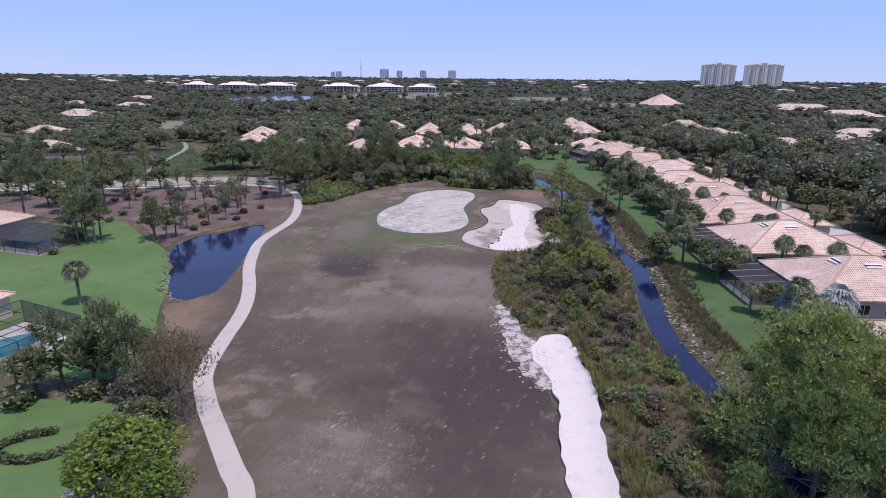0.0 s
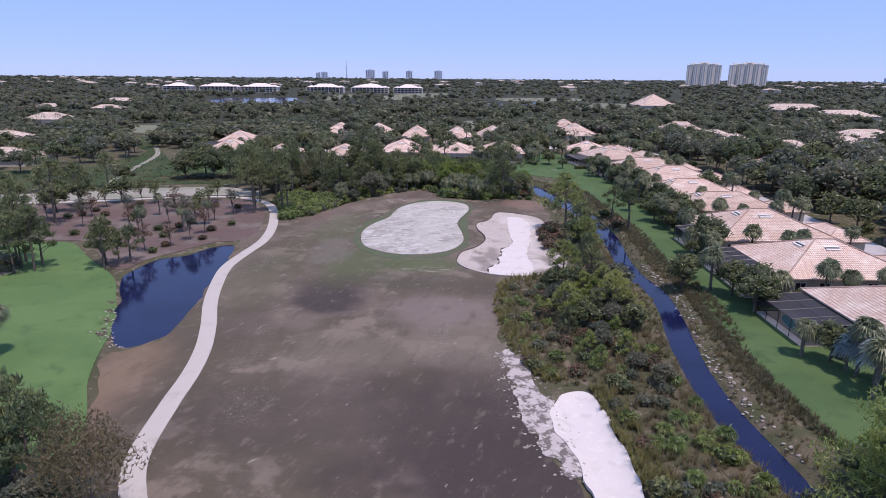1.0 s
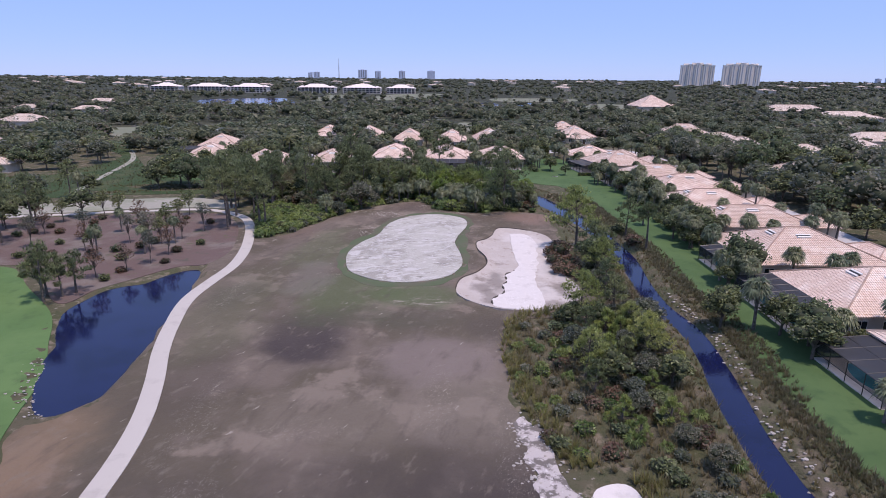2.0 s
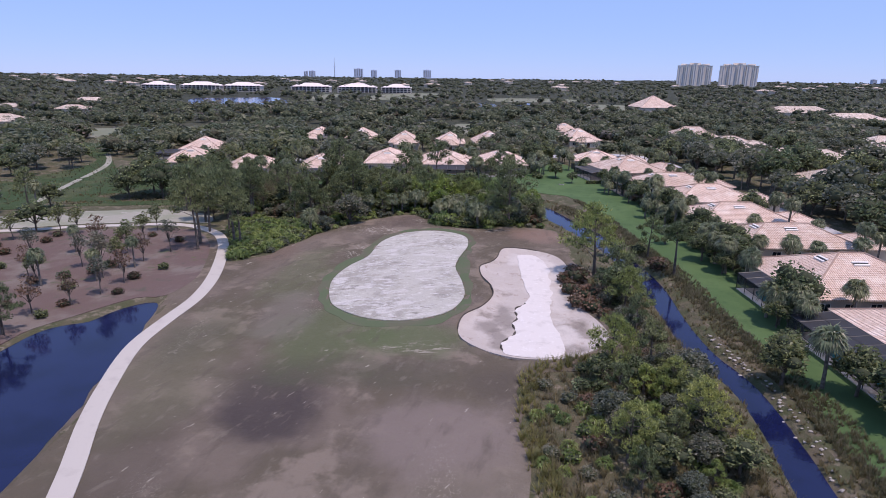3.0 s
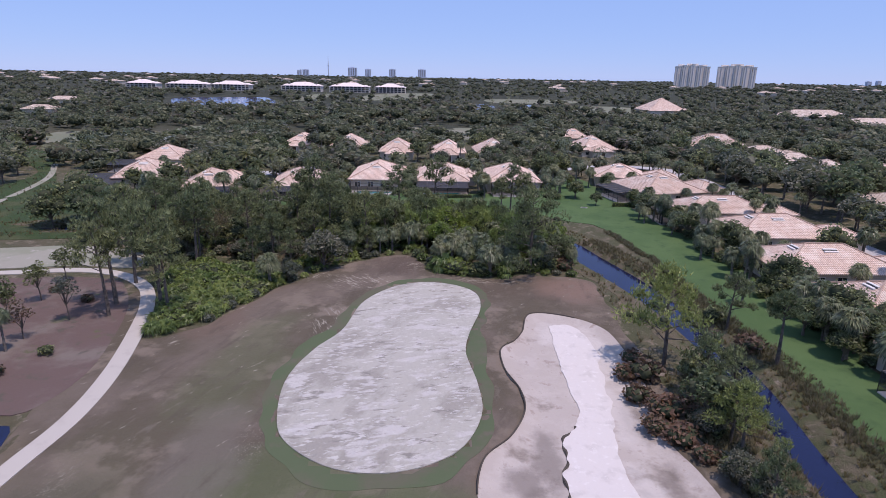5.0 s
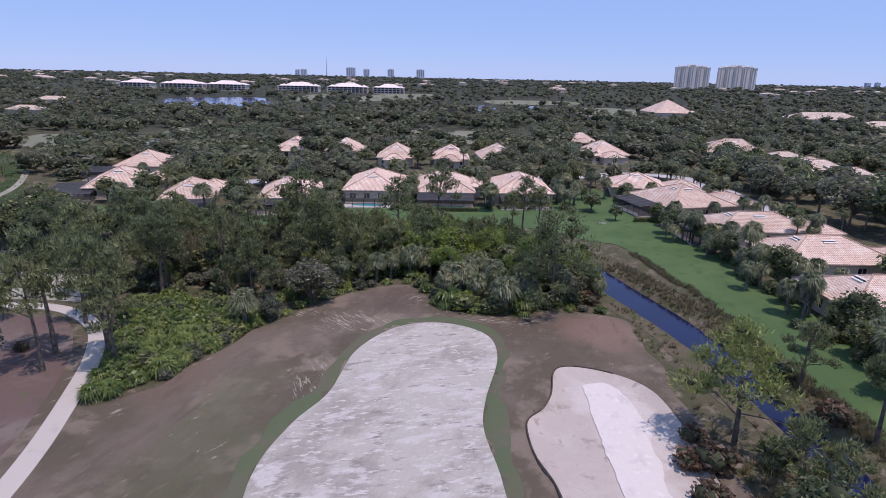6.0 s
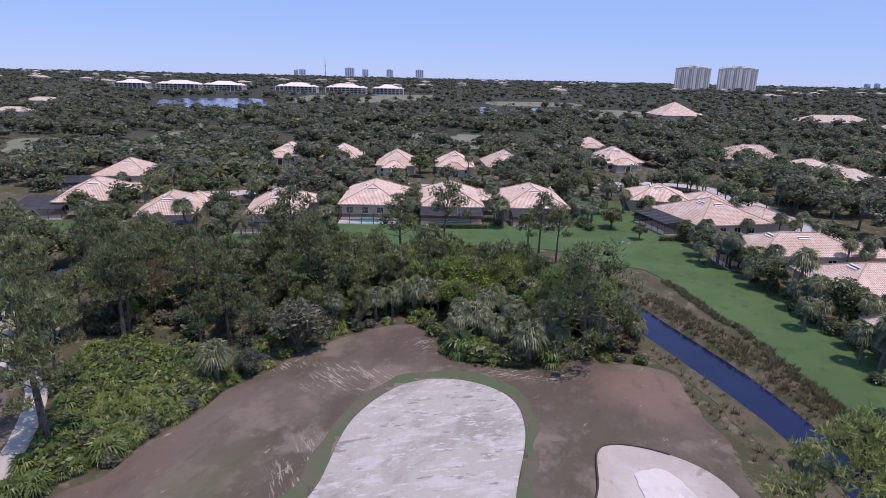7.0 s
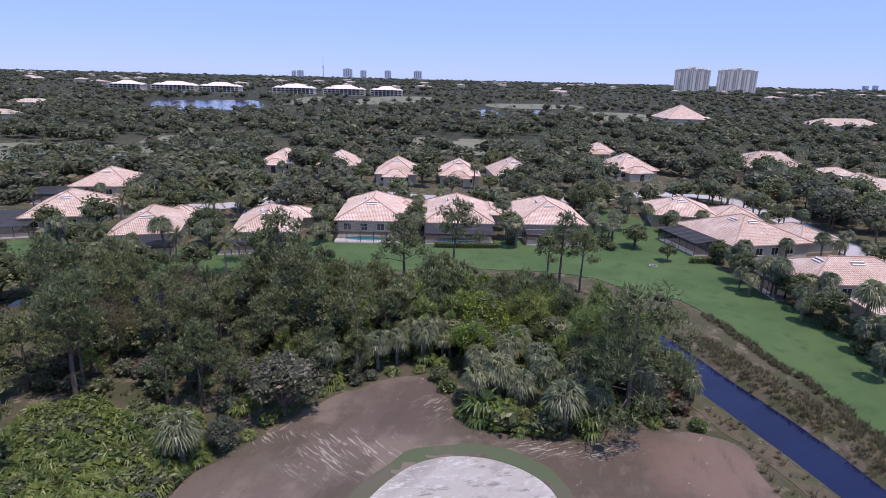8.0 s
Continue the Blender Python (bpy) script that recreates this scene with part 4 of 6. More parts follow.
for hx, hy, hw, hd, ht in ((-60.8, 339.3, 12.2, 16.1, -8), (-40.4, 336.0, 12.65, 16.1, -4), (-19.4, 320.6, 12.6, 18.4, 0), (0.9, 320.4, 12.4, 17.25, 0), (18.8, 322.5, 14.0, 18.4, 4), (62.4, 338.6, 15.4, 17.25, 12), (121.9, 350.75, 23, 16.1, -20), (65.5, 388, 12.4, 10.8, 0)):
    villa(hx, hy, hw, hd, ht, [(-hw * 0.3, hw * 0.25, -hd * 0.5 - 3.4, -hd * 0.4)], pitch=0.6, label="cream villa with a projecting entry and pink tile roof", door=(0.0, -hd * 0.5 - 3.4))
# the row of villas along the creek lawn
villa(53.36, 266.22, 14.49, 14.95, -12, [(7.13, 17.25, -5.75, 4.6)], label="cream corner villa with a pink tiled roof by the lawn")
villa(57.38, 243.8, 17.25, 18.4, 12, [(8.74, 17.25, -6.9, 4.6)], label="cream villa with a big pink roof and covered terrace")
for i, (hx, hy, hw, hd) in enumerate(((62.1, 216.66, 19.55, 11.96), (64.4, 197.57, 19.55, 13.8), (60.95, 175.49, 19.55, 13.11), (61.18, 156.17, 20.7, 12.88), (58.42, 133.86, 21.39, 17.71), (58.19, 112.01, 19.78, 16.79), (57.96, 89.47, 20.01, 16.56), (58.19, 66.24, 20.01, 14.95), (58.65, 43.7, 19.55, 14.95))):
    villa(hx, hy, hw, hd, 0, [(hw / 2 - 1.0, hw / 2 + 6.0, -hd * 0.42, hd * 0.2)], label="cream villa of the creekside row with a pink tile roof")
pool_cage(45.31, 111.55, 17.25, 6.21, -90, True, 3.1, 2.6)
pool_cage(44.73, 92, 11.5, 6.9, -90, True, 3.1, 2.6)
pool_cage(46.46, 131.67, 10.35, 5.75, -90, True, 3.1, 2.6)
pool_cage(49.68, 216.2, 10.35, 5.29, -90, False, 3.1, 2.6)
pool_cage(45.54, 242.42, 12.65, 5.29, -78, False, 3.1, 2.6)
# villas across the street and beyond
for hx, hy, hw, hd, ht in ((109, 216, 15, 30, -8), (128.8, 301.3, 18.4, 14.95, -15), (128.8, 324.3, 19.55, 14.95, 8), (124.2, 363.4, 18.4, 16.1, 0), (207, 330.05, 29.9, 16.1, 5), (138, 271.4, 20.7, 16.1, 0), (301.3, 501.4, 46, 20.7, 5), (316.25, 598, 57.5, 23, 5), (161, 259.9, 20.7, 16.1, 0), (172.5, 289.8, 20.7, 16.1, 10),
                           (-158.7, 228, 15.5, 12.5, 8), (-203, 289.8, 18, 13, 0), (-345, 538.2, 22, 12, 5), (-290, 526.7, 21, 12, 5), (-351.9, 661.25, 28, 13, 0), (-258.75, 404.8, 25.3, 17.25, 4)):
    villa(hx, hy, hw, hd, ht, [(hw / 2 - 1, hw / 2 + 6, -hd * 0.3, hd * 0.3)], M_TILE_PALE, False, label="distant cream villa with a pale tile roof among trees", vents=False)
# gardens at the near left
villa(-96.6, 112.7, 13.8, 16.1, -10, [], label="white-walled villa beside the golf turf")
pool_cage(-82.22, 109.25, 16.1, 9.2, -15, True)
villa(-70.15, 70.15, 16.1, 16.1, -12, [], label="villa behind a blue-tiled pool")
pool_cage(-54.6, 66.4, 13.22, 10.35, 72, True, 3.2, 2.6, roof_mesh=M_SCREENFINE)


def street(name, pts, half, label):
    ribbon(name, spline(pts, False, 2.0), half, M_ROAD, 0.05, 0.1, label, "street")


street("street", [(-71.3, 271.4), (-57.5, 276), (-48.3, 286.35), (-41.4, 294.4), (-27.6, 296.7), (-5.75, 288.65), (13.8, 287.5), (34.5, 292.1), (59.8, 301.3), (78.2, 296.7), (81.65, 280.6), (81.65, 258.75), (80.5, 230), (80.5, 184), (79.35, 138), (78.2, 92), (78.2, 34.5)], 3.6, "pale concrete residential street")
water("lake", spline([(-234.6, 639.4), (-197.8, 646.3), (-165.6, 678.5), (-181.7, 759), (-218.5, 845.25), (-264.5, 828), (-301.3, 793.5), (-276, 713)], gap=6), 0.25, M_LAKE, "blue lake below the apartment blocks")
water("lake", spline([(29.9, 662.4), (41.4, 661.25), (55.2, 701.5), (52.9, 759), (39.1, 747.5)], gap=5), 0.25, M_LAKE, "small blue golf pond among trees")
water("lake", spline([(75.9, 707.25), (103.5, 710.7), (115, 759), (82.8, 764.75)], gap=5), 0.25, M_LAKE, "small blue golf pond in a clearing")
FIELDS = [[(-18.4, 404.8), (18.4, 388.7), (27.6, 425.5), (24.15, 454.25), (-18.4, 457.7)], [(-172.5, 345), (-135.7, 350.75), (-120.75, 368), (-128.8, 391), (-151.8, 396.75), (-197.8, 393.3)], [(-115, 414), (-96.6, 427.8), (-94.3, 450.8), (-112.7, 450.8)], [(-172.5, 793.5), (-151.8, 793.5), (-147.2, 989), (-181.7, 989)], [(-103.5, 805), (-11.5, 920), (-11.5, 1104), (-92, 1035)], [(120.75, 621), (179.4, 638.25), (207, 741.75), (152.95, 753.25)], [(69, 805), (161, 828), (172.5, 920), (69, 908.5)], [(-143.75, 404.8), (-128.8, 414), (-132.25, 442.75), (-149.5, 437)]]
FIELDS = [spline(f, gap=4.0) for f in FIELDS]
for f in FIELDS:
    patch("far_fairway", f, M_FAIR, 0.06, 8.0, "pale grey-green fairway seen between trees", "fairway")


# ---- distant buildings ----
def condo(x, y, w, d, turn, storeys=4):
    """A distant apartment block: floors with balconies and a hipped white roof."""
    c = new("apartment_block")
    h = storeys * 3.2
    part("wall", boxed((-w / 2, w / 2, -d / 2 + 2.2, d / 2, 0, h)), M_STUCCO_FAR, c)
    part("roof", hip_roof(bmesh.new(), -w * 0.36, w * 0.36, -d / 2, d / 2, h, 0.42, 1.2, 1.5), M_ROOFFAR, c)
    for s in (-1, 1):
        a, b = sorted((s * w * 0.30, s * w * 0.5))
        part("roof", hip_roof(bmesh.new(), a, b, -d / 2 + 1, d / 2 - 1, h - 0.6, 0.42, 1.2, 1.2), M_ROOFFAR, c)
    n = int(w // 6)
    for k in range(storeys + 1):
        part("balcony_slab", boxed((-w / 2, w / 2, -d / 2, -d / 2 + 2.2, k * 3.2 - 0.15, k * 3.2 + 0.3)), M_STUCCO_FAR, c)
    for i in range(n + 1):
        px = -w / 2 + w * i / n
        part("pier", boxed((px - 0.5, px + 0.5, -d / 2 - 0.1, -d / 2 + 2.3, 0, h)), M_STUCCO_FAR, c)
        if i < n:
            for k in range(storeys):
                part("window", boxed((px + 0.9, px + w / n - 0.9, -d / 2 + 2.14, -d / 2 + 2.26, k * 3.2 + 0.6, k * 3.2 + 2.9)), M_RECESS, c)
    c.matrix_world = pose(x, y, 0, 0, 0, turn)
    return tagged(c, "four-storey cream apartment block with a pale hipped roof", "apartment block", "apartment blocks by the lake")


def tower(x, y, w, h, turn):
    """A broad residential tower with vertical bays and a stepped crown."""
    t = new("apartment_tower")
    d = w * 0.3
    nb = 9
    for i in range(nb):
        a = -w / 2 + w * i / nb
        out = 3.0 + (0 if i % 2 else 4.0) + 5.0 * math.cos((i - 4) / 4 * 1.4)
        top = h * (0.9 + 0.1 * (1 - abs(i - 4) / 4.0)) if i % 2 == 0 else h * 0.93
        part("bay", boxed((a + 0.4, a + w / nb - 0.4, -d / 2 - out, d / 2, 0, top)), M_TOWER, t)
        part("glazing", boxed((a + w / nb * 0.38, a + w / nb * 0.62, -d / 2 - out - 0.3, -d / 2 - out + 0.5, 4, top - 5)), M_GLASSPALE, t)
        part("cornice", boxed((a - 0.3, a + w / nb + 0.3, -d / 2 - out - 0.8, d / 2 + 0.5, top - 1.2, top + 0.8)), M_TRIM, t)
        if i < nb - 1:
            part("recess", boxed((a + w / nb - 0.4, a + w / nb + 0.4, -d / 2 + 1, d / 2 - 1, 0, h * 0.9)), M_TOWERGLASS, t)
    part("crown", boxed((-w * 0.16, w * 0.16, -d * 0.3, d * 0.3, h * 0.95, h * 1.03)), M_TOWER, t)
    part("crown", boxed((-w * 0.42, -w * 0.24, -d * 0.3, d * 0.3, h * 0.9, h * 0.99)), M_TOWER, t)
    part("crown", boxed((w * 0.24, w * 0.42, -d * 0.3, d * 0.3, h * 0.9, h * 0.99)), M_TOWER, t)
    for k in range(1, 24):
        part("balcony_band", boxed((-w / 2 - 0.6, w / 2 + 0.6, -d / 2 - 4.0, -d / 2 - 3.0, h * 0.9 * k / 24 - 0.5, h * 0.9 * k / 24 + 0.5)), M_TRIM, t)
    t.matrix_world = pose(x, y, 0, 0, 0, turn)
    return tagged(t, "tall cream residential tower with stepped crown on the horizon", "tower", "twin towers on the horizon")


def slab_block(x, y, w, h):
    b = new("city_block")
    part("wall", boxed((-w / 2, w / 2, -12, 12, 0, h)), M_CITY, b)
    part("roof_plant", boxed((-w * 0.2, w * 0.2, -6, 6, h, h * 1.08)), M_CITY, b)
    for i in range(4):
        a = -w / 2 + w * (i + 0.3) / 4
        part("window_band", boxed((a, a + w * 0.09, -12.4, -11.8, h * 0.15, h * 0.94)), M_TOWERGLASS, b)
    b.matrix_world = pose(x, y, 0)
    return tagged(b, "hazy blue-grey city block on the skyline", "city block", "skyline blocks")


for x0, x1 in ((-495.65, -446.2), (-431.25, -363.4), (-358.8, -295.55), (-244.95, -179.4), (-166.75, -101.2), (-93.15, -42.55)):
    condo((x0 + x1) / 2 - 11.5, 1098.25, (x1 - x0) * 0.97, 24, 0, 3)
tower(914.25, 2311.5, 115, 79.35, -18)
tower(1075.25, 2311.5, 124.2, 80.5, -18)
for x0, x1, h in ((-979.8, -967.15, 39.1), (-963.7, -949.9, 41.4), (-945.3, -892.4, 43.7), (-621, -540.5, 62.1), (-494.5, -442.75, 52.9), (-322, -264.5, 55.2), (-115, -43.7, 57.5), (3178.6, 3220, 29.9), (3254.5, 3291.3, 34.5)):
    slab_block((x0 + x1) / 2 - 30, 4600, (x1 - x0) * 0.8, h)
mast = new("radio_mast")
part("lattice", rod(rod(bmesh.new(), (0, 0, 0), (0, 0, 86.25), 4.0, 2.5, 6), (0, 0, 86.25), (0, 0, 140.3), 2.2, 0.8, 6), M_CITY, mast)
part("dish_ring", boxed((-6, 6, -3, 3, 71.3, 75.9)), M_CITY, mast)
mast.matrix_world = pose(-785, 4600, 0)
tagged(mast, "slender grey radio mast on the skyline", "mast")
villa(183.0, 590, 31.05, 32.2, 2, [(10.35, 17.82, -18.97, -12.07), (11.5, 18.97, -8.05, -1.15), (11.5, 18.97, 3.45, 10.35)], windows=False, eave=6.4, pitch=0.6, label="large clubhouse with sweeping pink tiled hip roofs", vents=False)


# scattered roofs among the far woods
FARHOUSE = villa(0, 0, 20, 15, 0, [(6, 16, -5, 6)], M_TILE_PALE, False, 6.2, 0.36, "far-off pale-roofed house among the woods", False)
_r = random.Random(4)
for i in range(60):
    yy = 1290 * (2.6 ** _r.random())
    xx = (_r.random() * 2 - 1) * yy * 0.74
    if abs(xx + yy * 0.18) < yy * 0.1 and yy < 1300 or abs(xx - 172) < 60 and yy < 720:
        continue
    far = copy_thing(FARHOUSE, Matrix.Identity(4))
    k = 0.8 + 0.6 * _r.random()
    far.matrix_basis = pose(xx, yy, 0.6, 0, 0, 40 * (_r.random() - 0.5)) @ Matrix.Diagonal((k, k, 1, 1))
for o_ in (*FARHOUSE.children_recursive, FARHOUSE):
    bpy.data.objects.remove(o_)


# ---- plants ----
rng = np.random.default_rng(7)


def cloud_mesh(name, tris, mats, core=None):
    """A mesh of loose triangles (n, 3, 3); core: vertices and faces of an inner body with the second material."""
    v = tris.reshape(-1, 3)
    f = np.arange(len(v)).reshape(-1, 3)
    nv, nf = len(v), len(f)
    if core is not None:
        v, f = np.vstack([v, core[0]]), np.vstack([f, core[1] + nv])
    me = bpy.data.meshes.new(name)
    me.vertices.add(len(v))
    me.vertices.foreach_set("co", v.ravel().astype(np.float32))
    me.loops.add(f.size)
    me.loops.foreach_set("vertex_index", f.ravel().astype(np.int32))
    me.polygons.add(len(f))
    me.polygons.foreach_set("loop_start", np.arange(0, f.size, 3, dtype=np.int32))
    for m in mats:
        me.materials.append(m)
    if core is not None:
        me.polygons.foreach_set("material_index", np.r_[np.zeros(nf, np.int32), np.ones(len(f) - nf, np.int32)])
    me.update(calc_edges=True)
    me.validate()
    return me


def unit(n):
    d = rng.normal(size=(n, 3))
    return d / np.linalg.norm(d, axis=1)[:, None]


def leaves(centres, size, flat=0.3):
    """A leaf-shaped pair of triangles at each centre, turned at random."""
    n = len(centres)
    a = unit(n)
    a[:, 2] *= flat + 0.3
    b = np.cross(a, unit(n))
    b /= np.linalg.norm(b, axis=1)[:, None]
    s = (size * (0.6 + 0.8 * rng.random(n)))[:, None]
    tip, side = a * s, b * s * 0.5
    return np.stack([np.stack([centres - tip, centres + side, centres + tip], 1), np.stack([centres - tip, centres + tip, centres - side], 1)], 1).reshape(-1, 3, 3)


def tufts(centres, length, blades=3):
    """Sprays of needles: thin triangles that fan out upwards from each centre."""
    out = []
    for _ in range(blades):
        n = len(centres)
        d = unit(n)
        d[:, 2] = np.abs(d[:, 2]) * 1.3 + 0.15
        b = np.cross(d, unit(n))
        b /= np.linalg.norm(b, axis=1)[:, None]
        l = (length * (0.6 + 0.7 * rng.random(n)))[:, None]
        out.append(np.stack([centres - b * l * 0.16, centres + b * l * 0.16, centres + d * l], 1))
    return np.concatenate(out)


def ball(divisions):
    """Vertices and triangles of a round body."""
    bm = bmesh.new()
    bmesh.ops.create_icosphere(bm, subdivisions=divisions, radius=1.0)
    bm.verts.index_update()
    out = np.array([v.co[:] for v in bm.verts]), np.array([[v.index for v in f.verts] for f in bm.faces])
    bm.free()
    return out


ICO1_V, ICO1_F = ball(1)


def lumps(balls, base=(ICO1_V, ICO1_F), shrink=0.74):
    """Rough dark bodies inside the leaf clumps (centre, radii), added as their inner shade."""
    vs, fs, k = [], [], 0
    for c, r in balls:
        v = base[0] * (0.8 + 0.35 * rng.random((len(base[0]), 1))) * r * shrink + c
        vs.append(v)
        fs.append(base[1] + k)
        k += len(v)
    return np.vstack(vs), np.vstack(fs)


def shell(c, r, n, low=0.62):
    """Points in the outer part of an ellipsoid."""
    return c + unit(n) * r * (low + (1.08 - low) * rng.random((n, 1)) ** 0.6)


def wood(name, stems, mat_, parent):
    """Trunk and limbs: chains of points and radii in one mesh."""
    bm = bmesh.new()
    for pts, rads in stems:
        for p, q, r0, r1 in zip(pts[:-1], pts[1:], rads[:-1], rads[1:]):
            rod(bm, p, q, r0, r1, 6)
    return part(name, bm, mat_, parent)


def tree_root(name, trunk_stems, bark, me, label, category, group, crown="crown"):
    t = new(name)
    if trunk_stems:
        wood("trunk", trunk_stems, bark, t)
    c = new(crown, me)
    c.parent = t
    t.location = (0, 0, -500)
    return tagged(t, label, category, group)


def bent(h, lean, n=5):
    k = np.linspace(0, 1, n)
    return [(lean[0] * a * a, lean[1] * a * a, h * a) for a in k]


def pine(h, spread, clumps, needle, seed_lean, low=0.45, mat_=None, dense=120, label="tall slender pine with tufted dark green needles"):
    trunk = bent(h, seed_lean, 6)
    stems = [(trunk, list(np.linspace(0.2 + h * 0.008, 0.05, 6)))]
    tr, balls = [], []
    for i in range(clumps):
        a = low + (1.0 - low) * (i + rng.random() * 0.7) / clumps
        ang = 2.4 * i + rng.random()
        reach = spread * (1.25 - a) * (0.55 + 0.6 * rng.random()) * (1.5 if a < 0.95 else 0.4)
        root = np.array([seed_lean[0] * a * a, seed_lean[1] * a * a, h * a - 0.4])
        tip = root + np.array([math.cos(ang) * reach, math.sin(ang) * reach, 0.5 + 0.5 * rng.random()])
        stems.append(([tuple(root - (0, 0, 0.5)), tuple((root + tip) / 2 + (0, 0, -0.1)), tuple(tip)], [0.07, 0.05, 0.025]))
        r = np.array([1.0, 1.0, 0.62]) * (0.7 + 0.55 * rng.random()) * spread * 0.38
        tr.append(tufts(shell(tip, r, dense, 0.35), needle))
        balls.append((tip, r * 0.42))
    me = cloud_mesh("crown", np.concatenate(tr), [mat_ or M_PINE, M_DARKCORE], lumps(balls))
    return tree_root("pine_tree", stems, M_BARK, me, label, "tree", "pines")


def broadleaf(h, spread, clumps, leaf, mat_, name, label, bare=0.3, dense=170, group="broadleaf trees", core=0.7, spray=0.0):
    k = 1.0 if core > 0.2 else 0.35
    stems = [(bent(h * 0.6, (0.3, 0.2), 4), [0.22 * k, 0.19 * k, 0.15 * k, 0.1 * k])]
    tr, balls = [], []
    for i in range(clumps):
        a, rr = 2.4 * i, math.sqrt((i + 0.5) / clumps)
        c = np.array([math.cos(a) * spread * 0.68 * rr, math.sin(a) * spread * 0.68 * rr, h * (bare + (1 - bare) * (0.38 + 0.42 * (1 - rr * rr))) + 0.3 * rng.normal()])
        r = np.array([1, 1, 0.8]) * spread * (0.36 + 0.16 * rng.random())
        stems.append(([(0.2, 0.1, h * bare), tuple(c * (0.6, 0.6, 0.8)), tuple(c)], [0.12 * k, 0.07 * k, 0.03 * k]))
        tr.append(tufts(shell(c, r, dense, 0.3), spray) if spray else leaves(shell(c, r, dense), leaf))
        balls.append((c, r))
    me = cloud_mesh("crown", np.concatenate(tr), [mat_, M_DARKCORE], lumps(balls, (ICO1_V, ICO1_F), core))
    return tree_root(name, stems, M_BARK, me, label, "tree", group)


def fan_leaf(root, out, up, length, fingers=9, spreadang=1.9):
    """One fan leaf on its stalk: narrow fingers that droop at the tips."""
    side = np.cross(out, up)
    side /= np.linalg.norm(side)
    tri = []
    hub = root + out * length * 0.4
    tri.append([root + side * 0.03, root - side * 0.03, hub])
    for k in range(fingers):
        a = (k / (fingers - 1) - 0.5) * spreadang
        d = out * math.cos(a) + side * math.sin(a)
        d2 = d + up * (0.08 + 0.14 * rng.random())
        p = np.cross(d, up) * length * 0.05
        m = hub + d2 * length * 0.36
        e = hub + d * length * (0.62 + 0.2 * rng.random()) - np.array([0, 0, length * (0.14 + 0.42 * rng.random())])
        tri += [[hub, m - p, m + p], [m - p, e, m + p]]
    return tri


def fan_crown(c, n, length, low=-0.5, fingers=9):
    tri = []
    for i in range(n):
        a = 2.39996 * i + 0.3 * rng.random()
        e = math.asin(max(-0.95, min(0.93, low + (0.9 - low) * (i + 0.5) / n))) + 0.12 * rng.normal()
        out = np.array([math.cos(a) * math.cos(e), math.sin(a) * math.cos(e), math.sin(e)])
        side = np.array([-math.sin(a), math.cos(a), 0])
        up = np.cross(side, out) * -1
        if up[2] < 0:
            up = -up
        tri += fan_leaf(np.array(c, float), out, up, length * (0.85 + 0.3 * rng.random()), fingers)
    return np.array(tri)


def fan_palm(h, n, length, mat_, name, label, skirt=True, group="fan palms"):
    lean = (0.25 * rng.normal(), 0.25 * rng.normal())
    top = (lean[0], lean[1], h)
    tri = fan_crown(top, n, length)
    t = new(name)
    wood("trunk", [(bent(h, lean, 4), [0.24, 0.2, 0.19, 0.2])], M_PALMTRUNK, t)
    core = lumps([(np.array(top) - (0, 0, 0.1), np.array([0.75, 0.75, 0.75]) * length * 0.6)], (ICO1_V, ICO1_F), 0.42)
    new("crown", cloud_mesh("crown", tri, [mat_, M_DARKCORE], core)).parent = t
    if skirt:
        d = fan_crown((top[0], top[1], h - 0.25), 8, length * 0.75, -0.95, 5)
        d[:, :, 2] = np.minimum(d[:, :, 2], h - 0.2)
        sk = new("dead_fronds", cloud_mesh("dead_fronds", d, [M_DEAD]))
        sk.parent = t
        sk["label"] = "hanging brown dead fronds"
    t.location = (0, 0, -500)
    return tagged(t, label, "palm tree", group)


def feather_palm(h, n, length, label="feather palm with long arching green fronds"):
    t = new("feather_palm")
    lean = (0.5, 0.3)
    wood("trunk", [(bent(h, lean, 5), [0.2, 0.16, 0.14, 0.13, 0.14])], M_PALMTRUNK, t)
    tri = []
    for i in range(n):
        a = 2.39996 * i
        e0 = 1.2 - 1.3 * i / n
        p = np.array([lean[0], lean[1], h])
        d = np.array([math.cos(a) * math.cos(e0), math.sin(a) * math.cos(e0), math.sin(e0)])
        side = np.array([-math.sin(a), math.cos(a), 0])
        for k in range(11):
            q = p + d * length / 11
            d = d - np.array([0, 0, 0.13])
            d /= np.linalg.norm(d)
            w = length * 0.2 * math.sin(0.35 + 2.6 * k / 11)
            for s in (-1, 1):
                tri += [[p, q, (p + q) / 2 + side * s * w + d * w * 0.5 - np.array([0, 0, w * 0.45])]]
            tri += [[p - side * 0.03, p + side * 0.03, q]]
            p = q
    new("crown", cloud_mesh("crown", np.array(tri), [M_FROND])).parent = t
    t.location = (0, 0, -500)
    return tagged(t, label, "palm tree", "feather palms")


